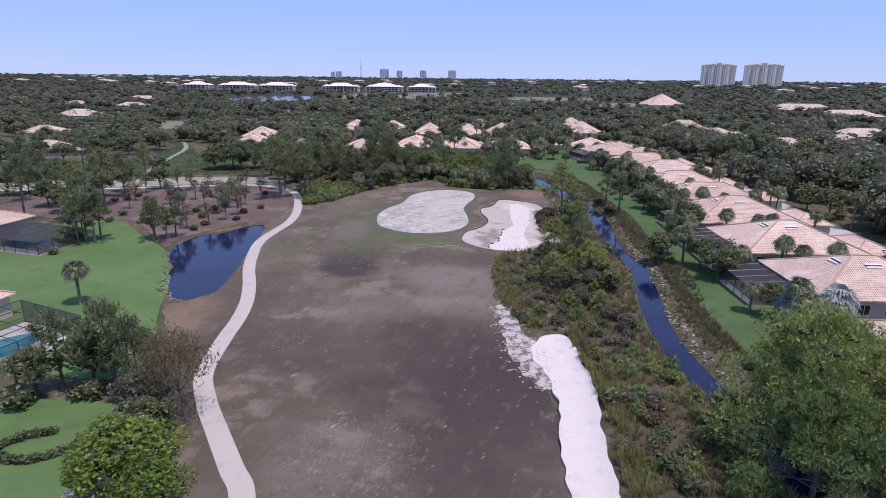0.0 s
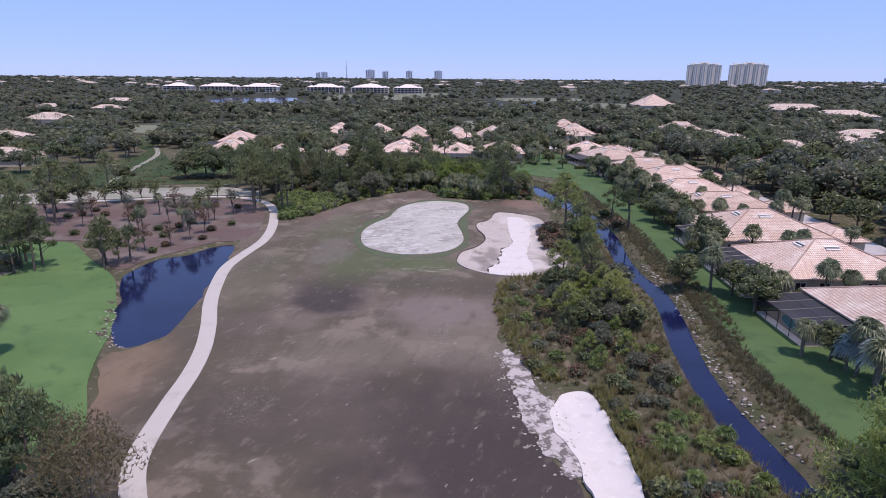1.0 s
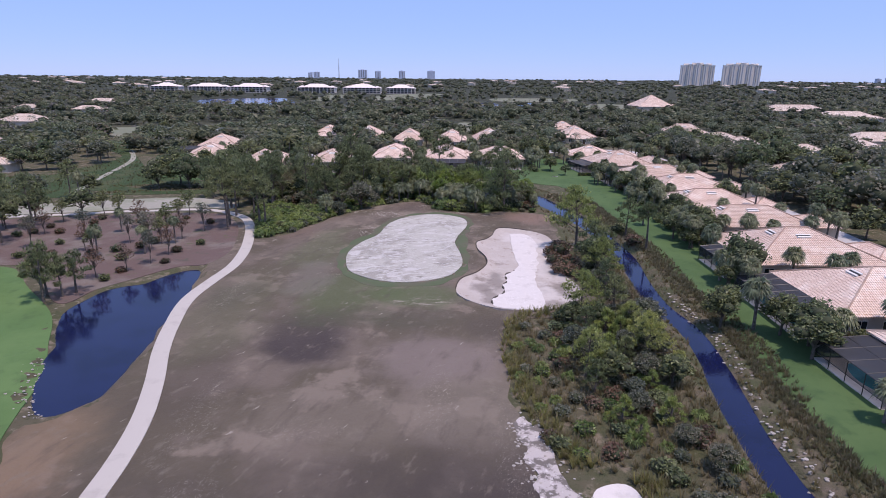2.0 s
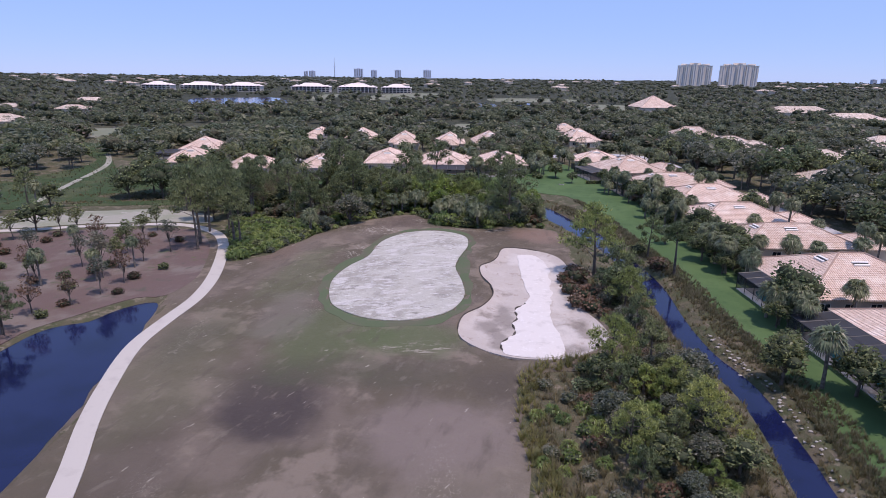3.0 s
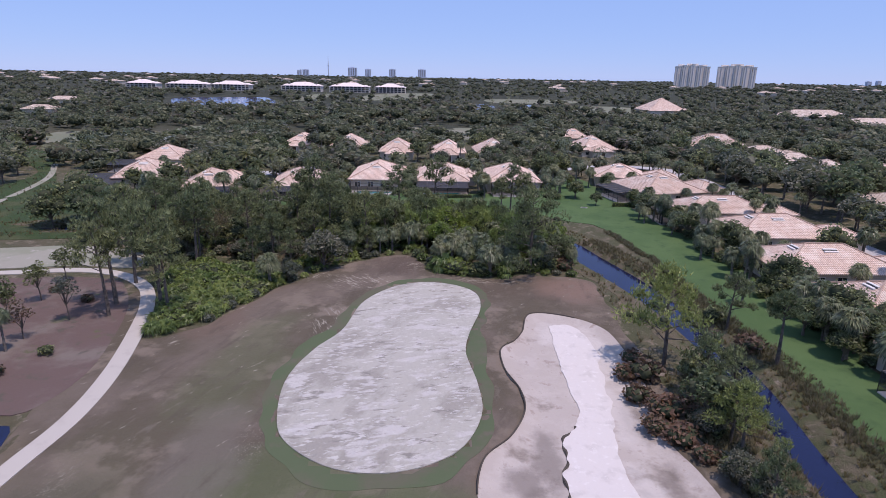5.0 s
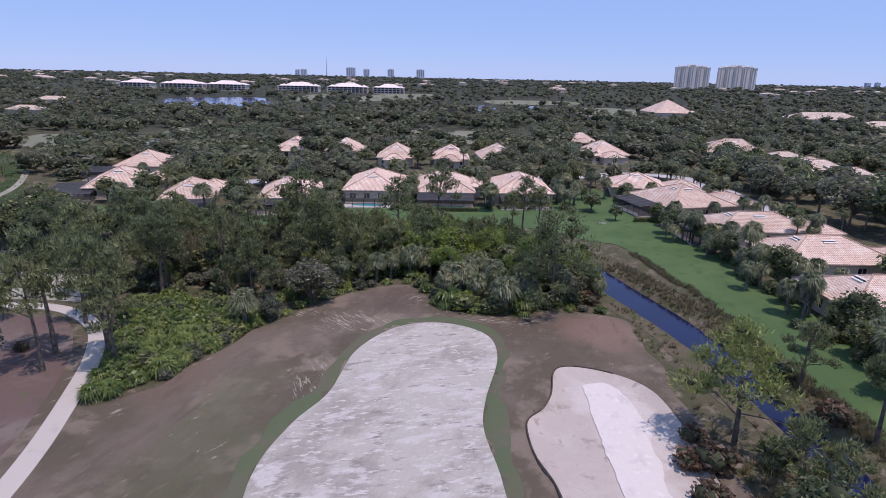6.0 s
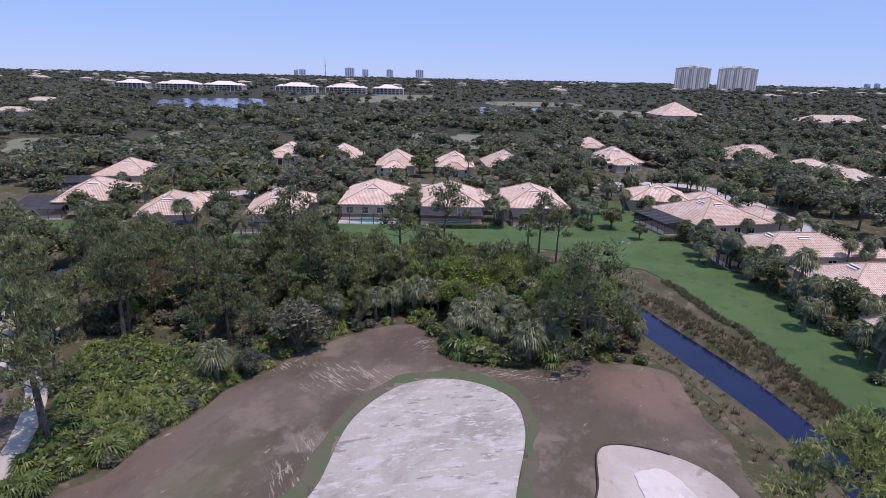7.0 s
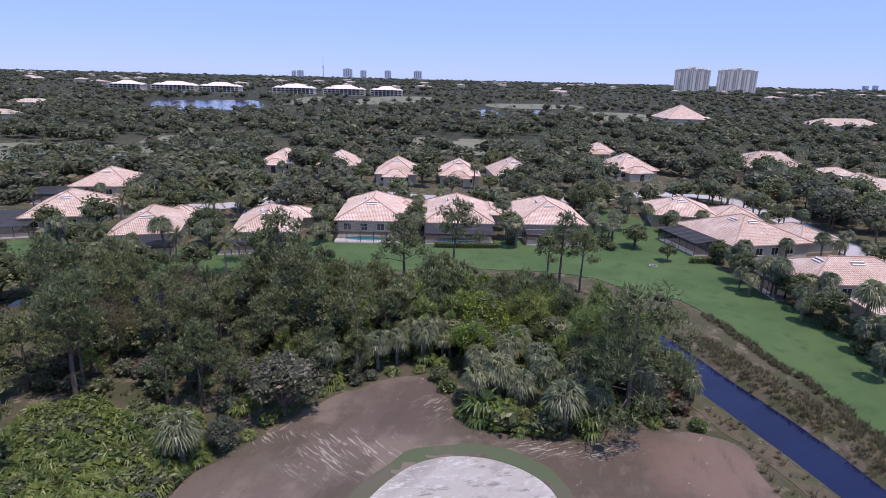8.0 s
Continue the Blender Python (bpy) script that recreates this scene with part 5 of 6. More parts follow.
def bush(r, h, mat_, leaf, n, name, label, group):
    t = new(name)
    tr, balls = [], []
    for i in range(5):
        c = np.array([math.cos(1.3 * i) * r * 0.42, math.sin(1.3 * i) * r * 0.42, h * (0.42 + 0.12 * rng.random())]) if i else np.array([0, 0, h * 0.55])
        rr = np.array([r * 0.6, r * 0.6, h * 0.45]) * (0.85 + 0.3 * rng.random())
        tr.append(leaves(shell(c, rr, n // 5), leaf))
        balls.append((c, rr))
    wood("stem", [([(0, 0, -0.2), (r * 0.1 * math.cos(a), r * 0.1 * math.sin(a), h * 0.5)], [0.06, 0.03]) for a in (0, 2.1, 4.2)], M_BARK, t)
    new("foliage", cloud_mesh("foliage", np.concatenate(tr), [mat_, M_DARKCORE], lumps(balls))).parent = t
    t.location = (0, 0, -500)
    return tagged(t, label, "shrub", group)


def palmetto(n, length, label="low palmetto clump with glossy green fan leaves"):
    t = new("palmetto")
    tri = fan_crown((0, 0, 0.25), n, length, 0.12, 8)
    wood("stem", [([(0, 0, -0.2), (0.1, 0, 0.35)], [0.14, 0.1])], M_PALMTRUNK, t)
    new("fronds", cloud_mesh("fronds", tri, [M_PALMETTO])).parent = t
    t.location = (0, 0, -500)
    return tagged(t, label, "palmetto", "palmetto thicket")


def tussock(n, h):
    a = rng.random(n) * 6.2832
    out = np.stack([np.cos(a), np.sin(a), np.zeros(n)], 1)
    l = h * (0.6 + 0.6 * rng.random(n))[:, None]
    root = out * 0.12 * rng.random((n, 1))
    side = np.stack([-np.sin(a), np.cos(a), np.zeros(n)], 1) * 0.034
    tip = root + out * l * (0.25 + 0.5 * rng.random((n, 1))) + np.array([0, 0, 1]) * l
    return np.stack([root - side, root + side, tip], 1)


PINES = [pine(12.07, 3.4, 15, 0.5, (0.5, 0.3), dense=60), pine(14.37, 3.9, 17, 0.52, (-0.6, 0.4), 0.5, dense=60), pine(9.77, 3.0, 13, 0.48, (0.3, -0.5), 0.36, dense=60), pine(12.65, 3.5, 12, 0.48, (0.9, 0.2), 0.58, None, 76, "open-crowned pine with a bare lower trunk")]
TALL = pine(16.4, 4.4, 20, 0.56, (0.9, 0.4), 0.56, None, 80, "very tall pine with an open spreading crown")
DARKPINE = pine(14.2, 5.0, 24, 0.5, (0.3, 0.4), 0.24, None, 90, "full dark green pine branched almost to the ground")
LAWNPINE = pine(9.8, 2.5, 11, 0.42, (0.3, 0.1), 0.74, None, 90, "tall bare-trunked pine with a small round crown on the lawn edge")
LUSH = pine(11.5, 4.8, 30, 0.3, (0.4, 0.5), 0.22, M_YOUNGPINE, 300, "full-crowned pine with soft bright green needles")
SAPLINGS = [pine(5.29, 1.5, 16, 0.42, (0.1, 0.1), 0.12, M_YOUNGPINE, 38, "narrow young pine with soft green needles"), pine(6.44, 1.7, 18, 0.44, (0.1, -0.1), 0.15, M_PINE, 38, "narrow dark young pine in the thicket")]
OAKS = [broadleaf(7.13, 3.91, 10, 0.27, M_LEAF, "oak_tree", "round-crowned evergreen oak with dense dark leaves", dense=150), broadleaf(8.51, 4.83, 12, 0.3, M_LEAF, "oak_tree", "broad evergreen oak with a deep dark crown", dense=150), broadleaf(5.98, 2.99, 8, 0.25, M_LEAF, "oak_tree", "small dense garden oak with dark leaves", dense=150)]
FAROAKS = [broadleaf(7.13, 3.91, 8, 0.4, M_LEAF, "garden_tree", "round-crowned evergreen oak among the villas", dense=70), broadleaf(8.05, 4.83, 9, 0.42, M_GREYLEAF, "garden_tree", "spreading grey-green oak among the villas", dense=70), broadleaf(6.44, 4.14, 8, 0.4, M_PINE, "garden_tree", "dusky evergreen tree among the villas", dense=70)]
OLIVE = pine(9.89, 3.7, 17, 0.42, (0.4, 0.5), 0.34, M_OLIVE, 90, "airy pine with yellowish olive needles")
SPARSE = broadleaf(9.89, 5.29, 16, 0.2, M_THIN, "sparse_tree", "half-bare tree with thin foliage and showing limbs", 0.34, 95, "half-bare trees", 0.06, 0.32)
BRIGHT = broadleaf(6.9, 3.45, 11, 0.17, M_BRIGHT, "bright_tree", "rounded tree with fresh bright green leaves", 0.2, 560, "bright green trees", 0.5)
GREY = broadleaf(4.83, 2.76, 9, 0.2, M_GREYLEAF, "wax_myrtle", "grey-green wax myrtle tree with fine leaves", 0.12, 240, "wax myrtles")
SABALS = [fan_palm(5.29, 56, 1.75, M_SABAL, "fan_palm", "cabbage palm with a round head of fan leaves"), fan_palm(6.67, 54, 1.7, M_SABAL, "fan_palm", "tall cabbage palm with a shaggy round head"), fan_palm(3.68, 52, 1.55, M_SABAL, "fan_palm", "short cabbage palm with drooping fan leaves", False)]
SABALS.append(fan_palm(3.0, 60, 1.5, M_SABAL, "fan_palm", "young cabbage palm thick with fan leaves to the ground", False))
SILVER = fan_palm(3.91, 34, 2.4, M_SILVER, "silver_palm", "silver-blue fan palm with a broad stiff crown", False, "silver palms")
FEATHERS = [feather_palm(7.47, 18, 3.2), feather_palm(5.75, 16, 2.8)]
YOUNG = [broadleaf(4.83, 1.49, 9, 0.15, M_LEAF, "young_tree", "newly planted young tree with a thin crown", 0.35, 90, "newly planted trees", 0.12), broadleaf(5.75, 1.38, 9, 0.14, M_GREYLEAF, "young_tree", "thin grey-green newly planted tree", 0.3, 70, "newly planted trees", 0.1), broadleaf(4.37, 1.38, 8, 0.14, M_RUST, "young_tree", "sparse rusty-leaved young tree in bare soil", 0.3, 60, "newly planted trees", 0.1)]
GARDEN = [bush(1.6, 2.1, M_LEAF, 0.24, 400, "garden_shrub", "dense dark shrub against a villa wall", "foundation planting"), bush(1.3, 1.6, M_PINE, 0.22, 360, "garden_shrub", "dusky rounded shrub against a villa wall", "foundation planting"), bush(1.2, 1.2, M_RUST, 0.2, 340, "garden_shrub", "reddish low shrub beside a villa wall", "foundation planting")]
SHRUBS = [bush(1.5, 1.7, M_LEAF, 0.24, 300, "shrub", "rounded dark green leafy shrub", "shrubs"), bush(1.2, 1.3, M_GREYLEAF, 0.2, 320, "shrub", "silvery grey-green fine-leaved shrub", "shrubs"), bush(1.3, 1.4, M_PALMETTO, 0.24, 300, "shrub", "fresh bright green leafy shrub", "shrubs"), bush(1.3, 1.5, M_RUST, 0.22, 360, "shrub", "rusty brown and dull green shrub", "shrubs")]
PALMETTOS = [palmetto(20, 1.35), palmetto(16, 1.1)]
MASTERS = [*PINES, TALL, DARKPINE, LAWNPINE, OLIVE, LUSH, *SAPLINGS, *OAKS, *FAROAKS, SPARSE, BRIGHT, GREY, *GARDEN, *SABALS, SILVER, *FEATHERS, *YOUNG, *SHRUBS, *PALMETTOS]
COUNT = {}
LIMIT = 290


def plant(master, x, y, size=1.0, sink=0.05):
    """Plant a copy at (x, y), turned and sized at random."""
    kind = master.name.split(".")[0]
    if COUNT.get(kind, 0) >= LIMIT:
        return
    COUNT[kind] = COUNT.get(kind, 0) + 1
    s = size * (0.88 + 0.24 * rng.random())
    m = pose(x, y, level(x, y) - sink, 0, 0, 360 * rng.random()) @ Matrix.Diagonal((s * (0.94 + 0.12 * rng.random()), s, s * (0.92 + 0.18 * rng.random()), 1))
    made = copy_thing(master, Matrix.Identity(4))
    made.matrix_basis = m


def any_of(group):
    return group[int(rng.integers(len(group)))]


HOUSES = [(o.matrix_world.inverted(), [c for c in o.children]) for o in scene.objects if o.name.split(".")[0] in ("villa", "pool_enclosure")]
BLOCKS = []
for _inv, _kids in HOUSES:
    cs = [Vector(b) for k in _kids if k.type == "MESH" for b in k.bound_box]
    BLOCKS.append((_inv, min(c.x for c in cs), max(c.x for c in cs), min(c.y for c in cs), max(c.y for c in cs)))
STREET = spline([(-71.3, 271.4), (-57.5, 276), (-48.3, 286.35), (-41.4, 294.4), (-27.6, 296.7), (-5.75, 288.65), (13.8, 287.5), (34.5, 292.1), (59.8, 301.3), (78.2, 296.7), (81.65, 280.6), (81.65, 258.75), (80.5, 230), (80.5, 184), (79.35, 138), (78.2, 92), (78.2, 34.5)], False, 4.0)


def clear(x, y, room=1.2, lawn=True):
    """True where a tree may stand: off houses, street, path, water, sand and, if asked, lawns."""
    p = np.array([[x, y]])
    for inv, x0, x1, y0, y1 in BLOCKS:
        q = inv @ Vector((x, y, 0))
        if x0 - room < q.x < x1 + room and y0 - room < q.y < y1 + room:
            return False
    if seg_dist(p, STREET, False)[0] < 4.2 or seg_dist(p, CARTPATH, False)[0] < 1.8:
        return False
    if np.any(np.hypot(*(CREEK_MID - p).T) < CREEK_WIDE + 1.2):
        return False
    if any(inside(p, o)[0] for o in (DIRT, POND, PALE, *([LAWN_RIGHT, LAWN_LEFT, LAWN_NEAR, MEADOW] if lawn else []))):
        return False
    return not any(inside(p, f)[0] for f in FIELDS)


def scatter(n, x0, x1, y0, y1, kinds, size=1.0, gap=2.5, region=None, lawn=True, tries=9, room=1.2):
    """Plant up to n trees of the kinds (master groups with weights) in a box or region, gap metres apart."""
    got = []
    w = np.array([k[1] for k in kinds], float)
    w /= w.sum()
    for _ in range(n * tries):
        if len(got) >= n:
            break
        x, y = x0 + (x1 - x0) * rng.random(), y0 + (y1 - y0) * rng.random()
        if region is not None and not inside(np.array([[x, y]]), region)[0]:
            continue
        if any((x - a) ** 2 + (y - b) ** 2 < gap * gap for a, b in got) or not clear(x, y, room, lawn):
            continue
        got.append((x, y))
        plant(any_of(kinds[int(rng.choice(len(kinds), p=w))][0]), x, y, size)


# woodland behind the putting green
for x, y, g, s in ((-29.8, 167.7, SABALS[3], 1.25), (-22.8, 175.8, GREY, 1.2), (-27.1, 170.2, GREY, 0.62), (-14.37, 185.72, SABALS[3], 1.0), (-11.04, 189.75, SABALS[3], 1.2), (-8.28, 190.32, SABALS[3], 1.2), (-13.11, 188.02, SABALS[3], 0.9), (-16.33, 185.15, SABALS[3], 0.8), (-5.75, 189.75, SABALS[3], 1.1), (-3.6, 177.4, SABALS[3], 1.2), (-1.3, 177.6, SABALS[3], 1.3), (1.0, 176.3, SABALS[3], 1.2), (4.8, 172.8, SABALS[3], 1.35), (8.6, 175.6, SABALS[3], 1.1), (-2.9, 175.0, PALMETTOS[0], 1.9), (-1.0, 173.7, SHRUBS[2], 1.7), (2.8, 172.6, SHRUBS[0], 1.2), (7.4, 173.6, PALMETTOS[0], 1.6), (9.66, 175.95, SHRUBS[0], 1.4), (12.19, 176.64, SHRUBS[2], 1.3), (14.95, 177.1, SHRUBS[0], 1.5), (17.82, 178.25, SHRUBS[3], 1.3),
                   (-1.15, 192.05, BRIGHT, 0.95), (6.32, 188.6, BRIGHT, 0.6), (10.92, 184, LUSH, 0.8), (11.9, 176.0, DARKPINE, 0.9), (17.0, 181.0, OAKS[2], 0.9), (14.8, 178.4, GREY, 0.9), (-24.0, 188.6, TALL, 0.84), (4.6, 193.2, LUSH, 0.7), (-27.95, 197.8, PINES[1], 1.0), (-31.05, 193.2, PINES[0], 1.0), (-12.65, 216.2, PINES[0], 1.0), (-4.6, 217.35, PINES[3], 0.95), (13.34, 216.77, PINES[1], 0.85), (16.1, 213.9, PINES[3], 0.75), (-29.9, 198.95, PINES[3], 1.05), (11.04, 215.74, PINES[3], 0.7)):
    plant(g, x, y, s)
scatter(56, -71.3, -16.1, 161, 207, [(PINES, 4), (OAKS, 1), (SAPLINGS, 1), ([SPARSE], 0.6), ([GREY], 1.5)], 0.7, 3.2, WOODS)
scatter(34, -71.3, 23, 172.5, 208.15, [(OAKS, 1), (PINES[:3], 2), ([GREY], 1)], 0.64, 3.0, WOODS)
scatter(62, -32.2, 20.7, 190.9, 207.57, [(SAPLINGS, 1)], 1.15, 1.5, WOODS)
scatter(30, -25.3, 19.55, 181, 197, [(SAPLINGS[:1], 2), ([BRIGHT], 0.5), ([GREY], 0.8), (OAKS[2:], 0.8)], 0.85, 2.2, WOODS)
scatter(30, -22, 18, 173, 192, [([SABALS[3], SABALS[3], SABALS[2]], 1)], 1.05, 2.2, WOODS)
scatter(12, -46, 20.7, 176, 202.4, [([SABALS[0], SABALS[2]], 1)], 0.85, 2.6, WOODS)
scatter(18, -64, -49, 178, 207, [(PINES, 3), (OAKS, 2), ([GREY], 1)], 0.74, 3.0)
for x, y, sc in ((-42.1, 157.6, 1.0), (-40.2, 155.4, 0.9), (-45.9, 166.0, 0.95)):
    plant(PINES[3], x, y, sc)
scatter(90, -51.75, 21.85, 154.1, 207, [(SHRUBS, 1)], 1.2, 1.5, WOODS)
scatter(70, -27.6, 20.7, 173.65, 190.9, [(PALMETTOS, 1)], 1.2, 1.1, WOODS)
THICKET = spline([(-41.4, 151.22), (-39.1, 149.5), (-35.42, 154.1), (-31.51, 161.57), (-28.29, 169.05), (-29.9, 173.65), (-35.65, 175.95), (-41.4, 176.52), (-47.15, 174.8), (-46.23, 167.9), (-43.24, 158.7)], gap=1.5)
scatter(70, -48.3, -26.45, 147.2, 177.1, [(PALMETTOS, 4), ([SHRUBS[2]], 1)], 1.3, 1.4, THICKET)
scatter(110, -48.3, -26.45, 147.2, 177.1, [(PALMETTOS, 4), ([SHRUBS[0]], 1)], 0.95, 1.0, THICKET)
# shrubs and palmettos along the edge of the graded soil
for p, q in zip(DIRT[::2], np.roll(DIRT, -2, 0)[::2]):
    if p[1] > 151.8 and -35.65 < p[0] < 20.12:
        d = np.array([(q - p)[1], -(q - p)[0]])
        d /= max(np.linalg.norm(d), 1e-6)
        e = p + d * (0.9 + 0.5 * rng.random()) if not inside(np.array([p + d * 0.6]), DIRT)[0] else p - d * (0.9 + 0.5 * rng.random())
        if not inside(np.array([e]), DIRT)[0]:
            plant(any_of([PALMETTOS[0], PALMETTOS[1], SHRUBS[0], SHRUBS[1], SHRUBS[2]]), e[0], e[1], 0.8)
for x, y, sc in ((-76, 203, 1.1), (-80.5, 208, 1.2), (-72, 206, 1.0), (-85, 203.5, 1.1), (-68, 209.5, 0.95)):
    plant(OAKS[1], x, y, sc)
# open pines and young trees on the planting bed
for x, y, g, s in ((-50.83, 168.36, PINES[3], 1.0), (-48.07, 155.02, PINES[3], 0.95), (-49.22, 159.27, PINES[3], 1.05), (-54.97, 177.1, PINES[3], 1.0), (-45.31, 178.82, PINES[3], 1.0)):
    plant(g, x, y, s)
for x, y, g in ((-56.92, 143.75, 0), (-60.6, 160.65, 0), (-52.44, 153.52, 1), (-73.48, 146.97, 1), (-79.92, 165.71, 0), (-63.25, 144.21, 1), (-56.92, 138.92, 1), (-59.91, 152.6, 0), (-52.55, 136.85, 2), (-76.47, 165.83, 0), (-61.98, 169.05, 0), (-86.48, 161.11, 0), (-80.27, 140.99, 1), (-65.66, 136.16, 0), (-55.43, 127.65, 2), (-53.36, 131.67, 1), (-67.27, 156.4, 2), (-69, 139.15, 2), (-54.74, 147.77, 2), (-92, 147.2, 0), (-96.6, 156.4, 1), (-58.65, 124.2, 2), (-83.95, 150.65, 2)):
    plant(YOUNG[g], x, y, 1.25)
for x, y in ((-60.14, 113.39), (-58.65, 115.46), (-61.41, 116.15), (-57.73, 117.3)):
    plant(PINES[2], x, y, 0.72)
scatter(26, -92, -49.45, 119.6, 167.9, [([SHRUBS[3]], 2), ([SHRUBS[0]], 1)], 0.75, 2.6, BED)
for x, y in ((-64.4, 135.12), (-57.04, 137.31), (-54.51, 144.32), (-69.46, 152.95)):
    plant(SABALS[1], x, y, 0.7)
# trees of the near left gardens
for x, y, g, s in ((-53.93, 80.5, SABALS[0], 0.95), (-36.2, 58.4, PINES[2], 0.84), (-33.4, 56.6, PINES[2], 0.8), (-38.5, 58.6, OAKS[0], 0.85), (-41.4, 57.9, PINES[2], 0.75), (-26.6, 53.2, SPARSE, 0.86), (-29.6, 56.2, SPARSE, 0.74), (-35.0, 60.4, PINES[0], 0.62), (-39.2, 61.6, PINES[2], 0.72), (-30.6, 53.4, GREY, 0.95), (-27.9, 49.6, OAKS[2], 0.7), (-28.8, 51.6, SHRUBS[0], 1.6), (-24.6, 40.6, BRIGHT, 1.0), (-27.0, 41.5, BRIGHT, 0.75), (-21.6, 38.2, BRIGHT, 0.75), (-26.4, 47.0, SHRUBS[0], 1.5), (-43.6, 57.0, OAKS[2], 0.8), (-43.7, 54.62, SHRUBS[0], 1.2), (-46, 57.5, SABALS[2], 0.8), (-37.95, 56.35, SHRUBS[0], 1.3)):
    plant(g, x, y, s)
for x, y in ((-72.91, 109.82), (-73.6, 112.7), (-71.3, 114.42), (-75.32, 116.15), (-78.2, 117.87), (-70.72, 111.55)):
    plant(any_of(PINES[:3]), x, y, 0.72)
scatter(12, -85.1, -73.6, 103.5, 115, [(SHRUBS[:1], 1)], 0.8, 1.4, None, False)
scatter(60, -132.25, -82.8, 69, 195.5, [(PINES, 2), (FAROAKS, 3), (SABALS, 2)], 0.9, 4.0)
scatter(14, -92, -69, 23, 78.2, [(OAKS, 2), (PINES, 1), (SABALS, 1), (SHRUBS, 2)], 0.8, 3.0)
# native strip between the fairway and the creek
for x, y, g, s in ((22.54, 142.6, OLIVE, 1.08), (23.69, 134.55, PINES[2], 0.8), (22.08, 129.95, OAKS[2], 0.9), (23.46, 125.92, OLIVE, 0.6), (25.07, 131.67, PINES[2], 0.75), (25.3, 139.72, SHRUBS[0], 1.5), (19.32, 139.15, SHRUBS[3], 1.4), (18.86, 132.25, SHRUBS[3], 1.5), (18.4, 127.42, SHRUBS[3], 1.3), (17.48, 139.72, SHRUBS[3], 1.1), (17.25, 135.12, SHRUBS[3], 1.2), (16.79, 129.38, SHRUBS[3], 1.0), (19.09, 143.17, SHRUBS[3], 1.1), (19.78, 124.66, SHRUBS[3], 1.0), (27.14, 154.1, SABALS[2], 0.7), (35.19, 153.64, PINES[2], 0.7), (34.73, 147.2, SHRUBS[3], 1.5), (34.27, 156.4, SHRUBS[0], 1.3),
                   (30.2, 51.0, LUSH, 1.0), (34.6, 55.0, LUSH, 0.95), (27.2, 44.5, LUSH, 0.95), (33.2, 45.5, LUSH, 1.0), (38.4, 50.5, LUSH, 0.9), (31.8, 59.8, GREY, 0.8), (24.4, 53.6, GREY, 0.75), (22.6, 49.5, OAKS[2], 0.55)):
    plant(g, x, y, s)
scatter(22, 13.0, 22.6, 88.5, 108.5, [([OLIVE], 0.6), (OAKS[2:], 2), ([GREY], 2), (SAPLINGS, 2)], 0.62, 2.2, NATIVE)
scatter(7, 14.5, 20.0, 80, 90, [([GREY], 1), (SAPLINGS[:1], 1)], 0.5, 2.6, NATIVE)
scatter(95, 5.75, 24.6, 46, 115, [(SHRUBS, 1), (PALMETTOS, 0.5)], 0.74, 1.3, NATIVE)
scatter(14, 19.55, 23.57, 108.1, 128.8, [([GREY], 2), (SHRUBS, 3), (PINES[2:3], 0.6)], 0.55, 1.8, NATIVE)
scatter(40, 14.95, 25.0, 32.2, 70, [(SHRUBS, 2), (PALMETTOS, 3)], 0.85, 1.5, NATIVE)
scatter(10, 19.5, 26, 112, 136, [(SHRUBS, 1)], 0.8, 2.0, NATIVE)
scatter(16, 21.5, 26.5, 140, 179.4, [(SHRUBS[2:], 1), (PALMETTOS[1:], 1)], 0.4, 1.6, NATIVE)
for x, y, g, s in ((36.0, 142.9, LAWNPINE, 1.0), (23.6, 105.5, GREY, 0.85), (22.2, 100.4, OAKS[2], 0.75), (21.6, 96.6, GREY, 0.85), (20.6, 103.0, OLIVE, 0.5), (34.04, 106.37, OAKS[2], 0.85), (37.38, 111.55, OAKS[2], 0.8), (21.0, 76.5, GREY, 0.45), (29.6, 63.82, SHRUBS[2], 1.5)):
    plant(g, x, y, s)
